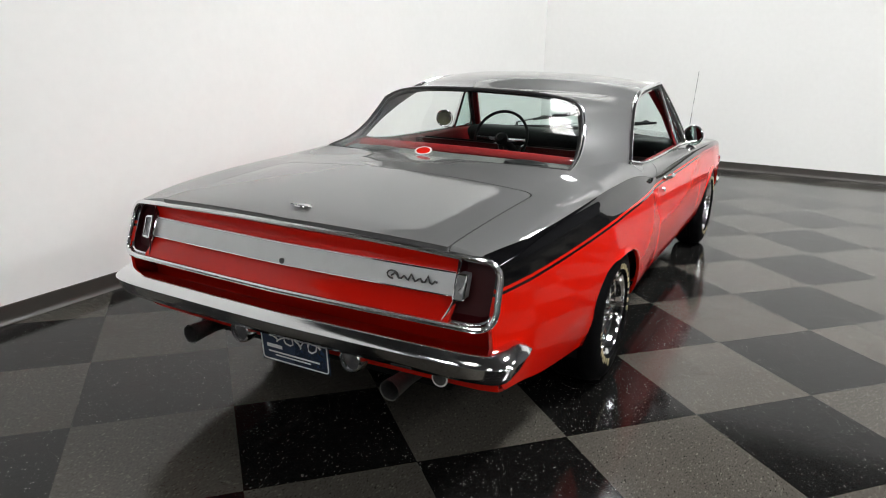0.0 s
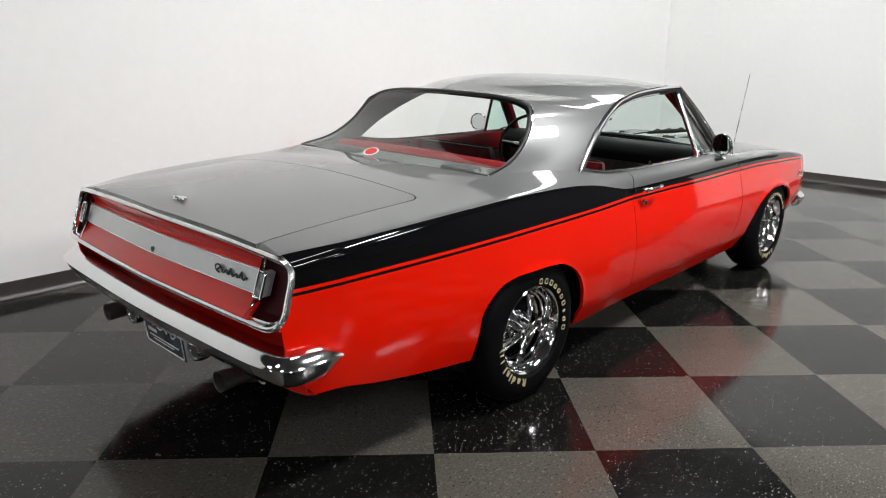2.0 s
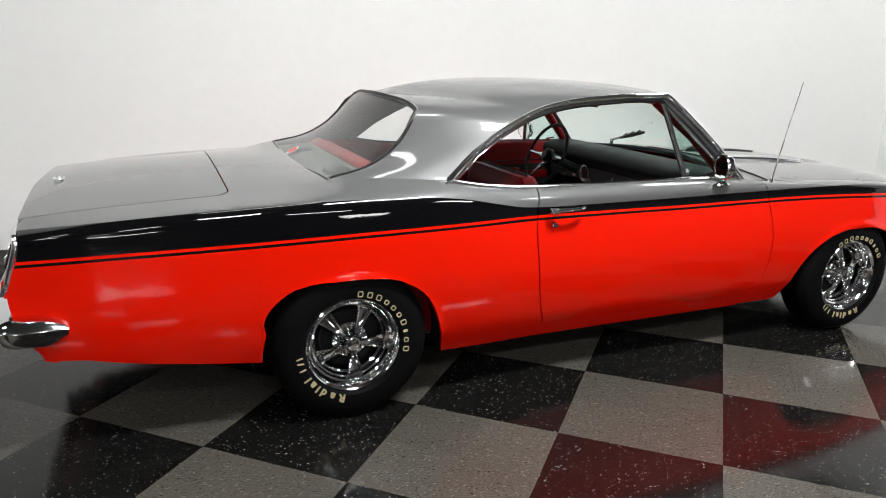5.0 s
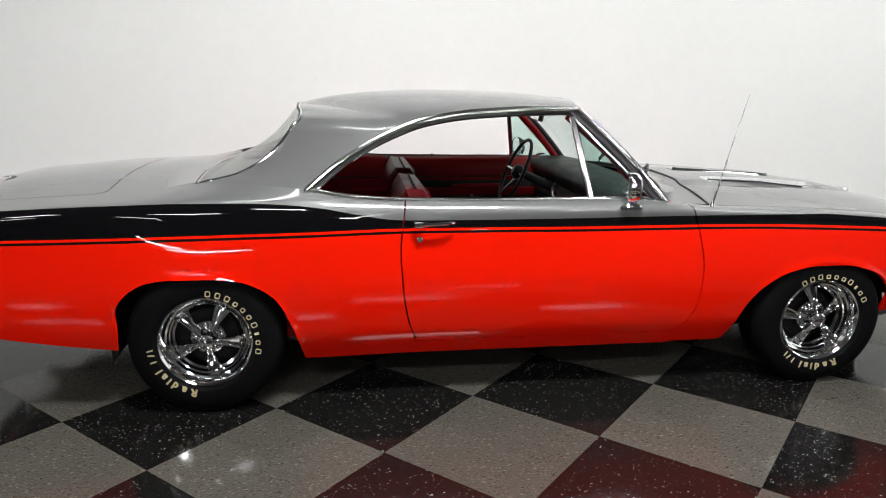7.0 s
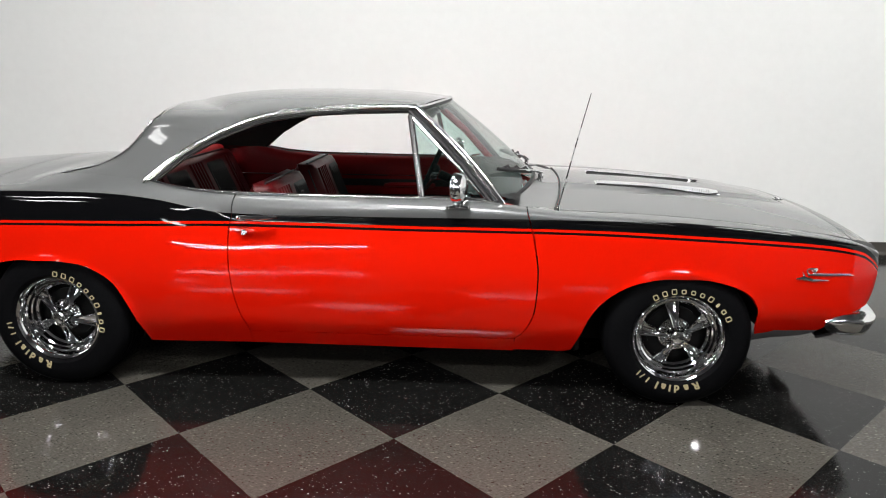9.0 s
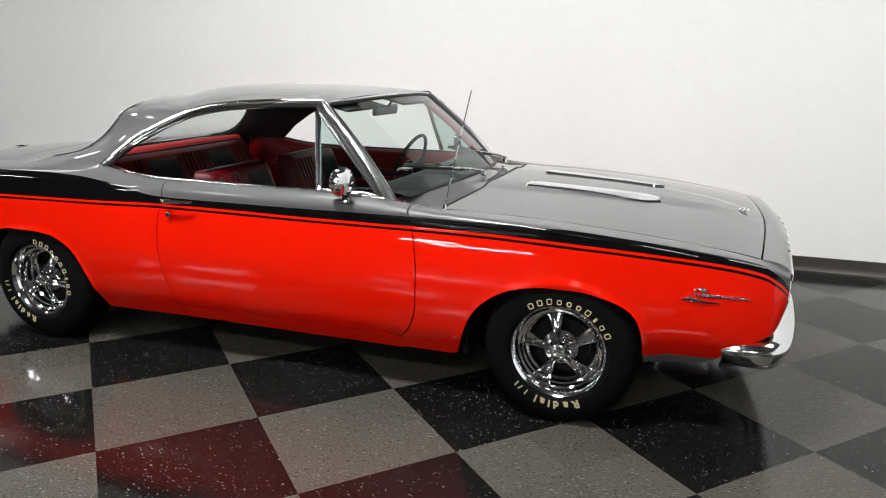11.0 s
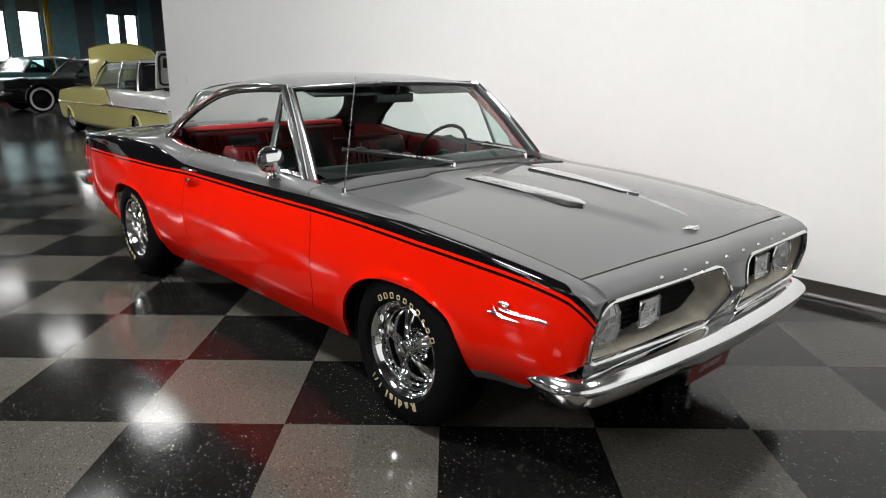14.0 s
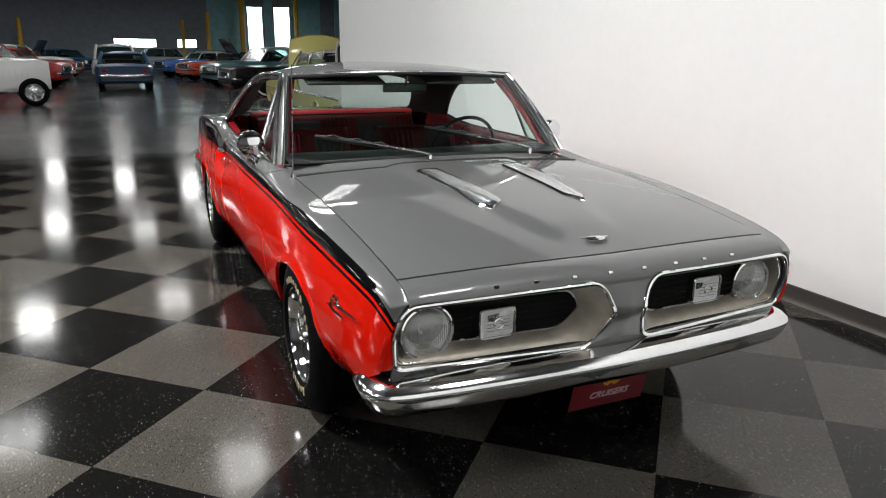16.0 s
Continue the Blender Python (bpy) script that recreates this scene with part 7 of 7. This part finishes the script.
LONG = [(-1.7, 0.86, 0.34, 0.82, 0.84), (-1.3, 0.95, 0.27, 0.86, 0.90), (0.0, 0.99, 0.22, 0.88, 0.92), (1.2, 0.99, 0.20, 0.88, 0.90), (2.4, 0.99, 0.21, 0.89, 0.93), (3.6, 0.97, 0.26, 0.88, 0.90), (4.1, 0.95, 0.30, 0.85, 0.86), (4.22, 0.92, 0.36, 0.80, 0.82)]
ONE = lambda c: 0
WHITE = car_paint("cream_white_paint", (0.68, 0.68, 0.66))
YELLOW = car_paint("pale_yellow_paint", (0.62, 0.56, 0.20))
NIGHT = plain("deep_black_paint", (0.004, 0.004, 0.005), 0.3, 0.0, 0.06, 30, coat=0.5)
TEAL = car_paint("teal_paint", (0.09, 0.22, 0.24))
ORANGE = car_paint("orange_red_paint", (0.62, 0.07, 0.02))
BLUE = plain("metallic_blue_paint", (0.002, 0.045, 0.120), 0.42, 0.0, 0.06, 30, coat=0.15)
SKYBLUE = car_paint("bright_blue_paint", (0.02, 0.13, 0.42))
SILVER = car_paint("silver_grey_paint", (0.30, 0.31, 0.32))
CRIMSON = car_paint("crimson_paint", (0.45, 0.014, 0.014))


def raised_bonnet(material, size=0.95):
    """A bonnet skin standing open at its hinge below the windscreen."""
    def fit(car, half, belt):
        hinge = pose(2.05, 0, 0.90, 0, -58, 0)
        rows = [[hinge @ Vector((size * t, q * lerp(0.72, 0.62, t), 0.06 * (1 - q * q))) for q in [j / 6 for j in range(-6, 7)]] for t in [i / 6 for i in range(7)]]
        bm = bmesh.new()
        sheet(bm, rows)
        rim(bm, 0.03)
        part("bonnet", bm, material, car, "bonnet standing open")
        part("engine_bay", new_box((2.2, -0.6, 0.84), (3.2, 0.6, 0.90), 0.01), M_DARK, car, "dark open engine bay")
    return fit


def yellow_extras(car, half, belt):
    # raised bonnet
    bn = thing("bonnet")
    bn.parent = car
    rows = []
    hinge = pose(2.05, 0, 0.93, 0, -72, 0)
    for i in range(11):
        t = i / 10
        rows.append([hinge @ Vector((0.80 * t * (1 - 0.10 * q * q), q * lerp(0.74, 0.60, t ** 2), 0.10 * (1 - abs(q) ** 2.4) - 0.14 * max(0, t - 0.6) ** 1.5 * 3)) for q in [j / 8 for j in range(-8, 9)]])
    bm = bmesh.new()
    sheet(bm, rows)
    rim(bm, 0.03)
    part("bonnet_skin", bm, YELLOW, bn, "raised pale yellow bonnet")
    part("engine_bay", new_box((2.25, -0.56, 0.90), (3.35, 0.56, 0.935), 0.01), M_DARK, car, "black engine bay")
    # open boot
    bt = thing("boot_lid")
    bt.parent = car
    hinge = pose(-0.26, 0, 0.93, 0, 80, 0)
    rows = []
    for i in range(9):
        t = i / 8
        rows.append([hinge @ Vector((-0.62 * t, q * 0.62, 0.05 * (1 - q * q) - 0.07 * max(0, t - 0.75) * 3)) for q in [j / 8 for j in range(-8, 9)]])
    bm = bmesh.new()
    sheet(bm, rows)
    bm.normal_update()
    rim(bm, 0.035)
    part("lid_skin", bm, WHITE, bt, "raised white boot lid")
    bm = bmesh.new()
    pts = rounded([(-0.06, -0.55), (-0.56, -0.57), (-0.56, 0.57), (-0.06, 0.55)], 0.08, 4)
    tube(bm, [hinge @ Vector((p.x, p.y, -0.02)) for p in pts], 0.02, 6, True)
    part("lid_seal", bm, M_SEAL, bt)
    for a in (-0.3, 0.0, 0.3):
        part("lid_brace", new_box((-0.53, a - 0.03, -0.03), (-0.12, a + 0.03, 0.0), 0.01, 1, hinge), WHITE, bt)
    for a in (-0.50, -0.14, 0.22):
        part("lid_recess", new_box((-0.50, a + 0.03, -0.012), (-0.34, a + 0.27, -0.004), 0.01, 1, hinge), plain("brown_lining", (0.035, 0.015, 0.010), 0.8, 0, 0.2, 40), bt)
    part("boot_well", new_box((-1.15, -0.58, 0.88), (-0.45, 0.58, 0.925), 0.02), M_DARK, car, "dark open boot")
    for s in (1, -1):
        bm = bmesh.new()
        tube(bm, [(1.0, s * 0.935, 0.91), (0.86, s * 0.945, 0.745), (0.74, s * 0.945, 0.605)], 0.011, 6)
        tube(bm, [(1.15, s * 0.94, 0.625), (0.0, s * 0.93, 0.59), (-1.1, s * 0.885, 0.56)], 0.013, 6)
        part("spear_trim", bm, M_HUB, car)
        bm = bmesh.new()
        lathe(bm, [(0.0, 0.07), (0.04, 0.06), (0.055, 0.0), (0.055, -0.08)], 16, pose(-1.25, s * 0.76, 0.735, 0, 0, 90) @ Matrix.Diagonal((1.1, 0.7, 2.0, 1)))
        part("fin_lamp", bm, M_REDLENS, car, "tall red tail lamp in a chrome hood")


LOWERED = [(a, b, c - 0.08, d - 0.07, e - 0.06) for a, b, c, d, e in SEDAN]
hall_car("sedan", (-7.93, 2.82), 185, "pale yellow and white vintage two-door sedan with open bonnet and boot", LOWERED, 2.92, 2.92, [YELLOW, WHITE], lambda c: 1 if (c.x < 0.95 and c.z > 0.585 + 0.02 * c.x) or c.x < -1.12 else 0, (1.95, 1.42, 0.16, -0.28, 1.42), WHITE, 0.30, False, 0.75, "hall cars", lamp_z=0.66, extra=yellow_extras, arch=-0.10, chrome_pillar=True)
hall_car("limousine", (-18.13, 5.82), -85, "long black vintage saloon with whitewall tyres", LONG, 3.2, 3.2, [NIGHT], ONE, (2.3, 1.7, -0.2, -0.9, 1.46), NIGHT, 0.355, True, 0.80, "hall cars", lamp_z=0.66)
hall_car("saloon", (-24.0, 5.2), -72, "teal and white vintage saloon with chrome front", SEDAN, 2.92, 2.92, [TEAL, WHITE], lambda c: 1 if c.z < 0.62 or c.x < 0.3 else 0, (1.95, 1.42, 0.0, -0.5, 1.52), WHITE, 0.335, True, 0.75, "hall cars")
hall_car("convertible", (-29.7, 4.8), -72, "orange and white open vintage car", LOW, 2.85, 2.85, [ORANGE, WHITE], lambda c: 1 if c.z > 0.84 and c.x < 1.6 else 0, (1.95, 1.55, 1.3, 1.1, 1.28), None, 0.33, False, 0.76, "hall cars")
hall_car("convertible", (-35.0, 4.1), -72, "bright blue open vintage car", LOW, 2.85, 2.85, [SKYBLUE, WHITE], lambda c: 1 if c.z > 0.85 and c.x < 1.6 else 0, (1.95, 1.55, 0.2, -0.4, 1.32), WHITE, 0.33, False, 0.76, "hall cars")
hall_car("sports_coupe", (-33.2, 6.2), -75, "black hardtop coupe with its bonnet standing open", LOW, 2.85, 2.85, [NIGHT], ONE, (1.9, 1.35, 0.2, -0.6, 1.34), NIGHT, 0.33, False, 0.76, "hall cars", extra=raised_bonnet(NIGHT, 1.15))
hall_car("convertible", (-38.6, 4.6), -72, "white and black open vintage car", LOW, 2.85, 2.85, [WHITE], ONE, (1.95, 1.55, 0.2, -0.4, 1.36), NIGHT, 0.33, False, 0.76, "hall cars")
hall_car("saloon", (-41.0, 1.9), -80, "silver grey vintage saloon standing at the far wall", SEDAN, 2.92, 2.92, [SILVER], ONE, (1.95, 1.42, 0.0, -0.5, 1.50), SILVER, 0.335, False, 0.75, "hall cars")
hall_car("sports_coupe", (-22.3, -1.1), 180, "metallic blue coupe seen from its tail", LOW, 2.75, 2.75, [BLUE], ONE, (1.85, 1.3, 0.2, -0.65, 1.30), BLUE, 0.34, False, 0.78, "hall cars", lamp_z=0.66)
hall_car("saloon", (-29.0, -1.35), 180, "white vintage saloon with white roof", SEDAN, 2.92, 2.92, [WHITE], ONE, (1.95, 1.42, 0.0, -0.5, 1.58), WHITE, 0.335, False, 0.75, "hall cars")
hall_car("saloon", (-24.4, -6.5), 80, "crimson vintage saloon standing on the hall floor", SEDAN, 2.92, 2.92, [CRIMSON], ONE, (1.95, 1.42, 0.0, -0.5, 1.54), CRIMSON, 0.335, False, 0.75, "hall cars")
hall_car("convertible", (-27.8, -7.1), 80, "orange red vintage roadster", LOW, 2.75, 2.75, [CRIMSON], ONE, (1.95, 1.5, 1.2, 1.0, 1.28), None, 0.33, False, 0.76, "hall cars")
hall_car("sports_coupe", (-31.2, -6.4), 80, "crimson and white hardtop coupe", LOW, 2.85, 2.85, [CRIMSON, WHITE], lambda c: 1 if c.z < 0.5 else 0, (1.9, 1.35, 0.2, -0.6, 1.40), CRIMSON, 0.33, False, 0.76, "hall cars")
hall_car("saloon", (-36.0, -6.9), 75, "white vintage saloon with its bonnet standing open", SEDAN, 2.92, 2.92, [WHITE], ONE, (1.95, 1.42, 0.0, -0.5, 1.54), WHITE, 0.335, False, 0.75, "hall cars", extra=raised_bonnet(NIGHT))
hall_car("sports_coupe", (-40.0, -4.6), 40, "dark blue hardtop coupe", LOW, 2.85, 2.85, [BLUE], ONE, (1.9, 1.35, 0.2, -0.6, 1.34), BLUE, 0.33, False, 0.76, "hall cars")

# white open-wheeled hot rod with a red disc on its side
hr = thing("hot_rod", (-15.3, -5.79, -0.005), 98, "white hot rod with open wheels and a crimson disc", "car", "hall cars")
bm = bmesh.new()
prof = [(-0.5, 0.42, 0.52, 1.0), (-0.3, 0.58, 0.36, 1.14), (0.6, 0.64, 0.32, 1.14), (1.2, 0.62, 0.32, 1.12), (1.75, 0.60, 0.32, 1.10), (2.70, 0.50, 0.36, 1.06), (2.86, 0.46, 0.40, 1.02)]
secs = [section(x, w, a, b, b + 0.05) for x, w, a, b in prof]
for s in (1, -1):
    sheet(bm, [[Vector((p.x, s * p.y, p.z)) for p in sec] for sec in secs])
bmesh.ops.remove_doubles(bm, verts=bm.verts[:], dist=0.0006)
part("body", bm, WHITE, hr)
for s in (1, -1):
    bm = bmesh.new()
    lathe(bm, [(0.27, 0.0), (0.27, 0.012), (0.0, 0.014)], 32, pose(1.30, s * 0.63, 0.70, 0, 0, 0 if s > 0 else 180))
    part("disc", bm, CRIMSON, hr, "crimson painted disc")
    hall_wheel(hr, 2.45, s * 0.78, 0.335, 0.17, False)
    hall_wheel(hr, -0.1, s * 0.80, 0.37, 0.24, False)
    for k in range(6):
        part("louvre", new_box((1.72 + 0.13 * k, -0.006, 0.64), (1.75 + 0.13 * k, 0.006, 0.86), 0.004, 1, Matrix.Translation((0, s * (0.60 - 0.0125 * k), 0))), WHITE, hr)
    bm = bmesh.new()
    tube(bm, [(-0.2, s * 0.66, 0.33), (1.9, s * 0.62, 0.33)], 0.035, 8)
    part("side_pipe", bm, M_HUB, hr)
bm = bmesh.new()
tube(bm, [(2.45, -0.74, 0.34), (2.45, 0.74, 0.34)], 0.03, 8)
part("axle", bm, M_HUB, hr)
bm = bmesh.new()
tube(bm, [(-0.1, -0.74, 0.37), (-0.1, 0.74, 0.37)], 0.04, 8)
part("axle", bm, M_HUB, hr)
bm = bmesh.new()
tube(bm, [(1.25, -0.5, 0.98), (1.05, -0.47, 1.26), (1.05, 0.47, 1.26), (1.25, 0.5, 0.98)], 0.018, 8)
part("windscreen_frame", bm, M_HUB, hr)

# ---- vinyl tiles of the checkered floor, set at an angle to the walls ----
UX, UY = Vector((math.cos(radians(TURN_TILE)), math.sin(radians(TURN_TILE)), 0)), Vector((-math.sin(radians(TURN_TILE)), math.cos(radians(TURN_TILE)), 0))
CORNER = Vector((0.715, -1.279, 0))
X_EDGE, Y_EDGE = -5.12, -9.5
tile_floor = tagged(new("checkered_floor"), "waxed black and grey vinyl tiles laid as a diagonal checkerboard", "tiled floor", "", "structure")


def tile_corners(h, z):
    return [(sx * h, sy * h, z) for sx, sy in ((-1, -1), (1, -1), (1, 1), (-1, 1))]


def tile_mesh(name, material):
    me = bpy.data.meshes.new(name)
    pts = tile_corners(TILE / 2 - 0.0002, 0.0) + tile_corners(TILE / 2 - 0.00005, -0.0018) + tile_corners(TILE / 2 - 0.00005, -0.0045)
    fs = [(0, 1, 2, 3)]
    for k in (0, 4):
        fs += [(k + i, k + 4 + i, k + 4 + (i + 1) % 4, k + (i + 1) % 4) for i in range(4)]
    me.from_pydata(pts, [], fs)
    me.materials.append(material)
    return me


grey_tile, black_tile = tile_mesh("tile_grey", M_TILE_GREY), tile_mesh("tile_black", M_TILE_BLACK)
rest = {0: ([], []), 1: ([], [])}
turn = pose(0, 0, 0, 0, 0, TURN_TILE)
for i in range(-60, 61):
    for j in range(-60, 61):
        c = CORNER + TILE * ((i + 0.5) * UX + (j + 0.5) * UY)
        if not (X_EDGE - 0.25 < c.x < X_EAST + 0.25 and Y_EDGE - 0.25 < c.y < Y_NORTH + 0.25):
            continue
        dark = (i // 2 + j // 2) % 2
        if -2.3 < c.x < 5.3 and -4.0 < c.y < -1.0:
            t = new("tile", black_tile if dark else grey_tile)
            t.matrix_world = Matrix.Translation(c) @ turn
            t.parent = tile_floor
        else:
            pts, fs = rest[dark]
            k = len(pts)
            for h, z in ((TILE / 2 - 0.0002, 0.0), (TILE / 2 - 0.00005, -0.0018)):
                pts += [c + turn.to_3x3() @ Vector(p) for p in tile_corners(h, z)]
            fs += [(k, k + 1, k + 2, k + 3)] + [(k + q, k + 4 + q, k + 4 + (q + 1) % 4, k + (q + 1) % 4) for q in range(4)]
for dark, (pts, fs) in rest.items():
    me = bpy.data.meshes.new("tiles")
    me.from_pydata([tuple(p) for p in pts], [], fs)
    bm = bmesh.new()
    bm.from_mesh(me)
    for co, no in (((X_EDGE, 0, 0), (-1, 0, 0)), ((X_EAST, 0, 0), (1, 0, 0)), ((0, Y_NORTH, 0), (0, 1, 0)), ((0, Y_EDGE, 0), (0, -1, 0))):
        bmesh.ops.bisect_plane(bm, geom=bm.verts[:] + bm.edges[:] + bm.faces[:], plane_co=co, plane_no=no, clear_outer=True)
    bm.to_mesh(me)
    bm.free()
    me.materials.append(M_TILE_BLACK if dark else M_TILE_GREY)
    ob = new("tile_field", me)
    ob.parent = tile_floor
    tagged(ob, "", "", "", "stuff")
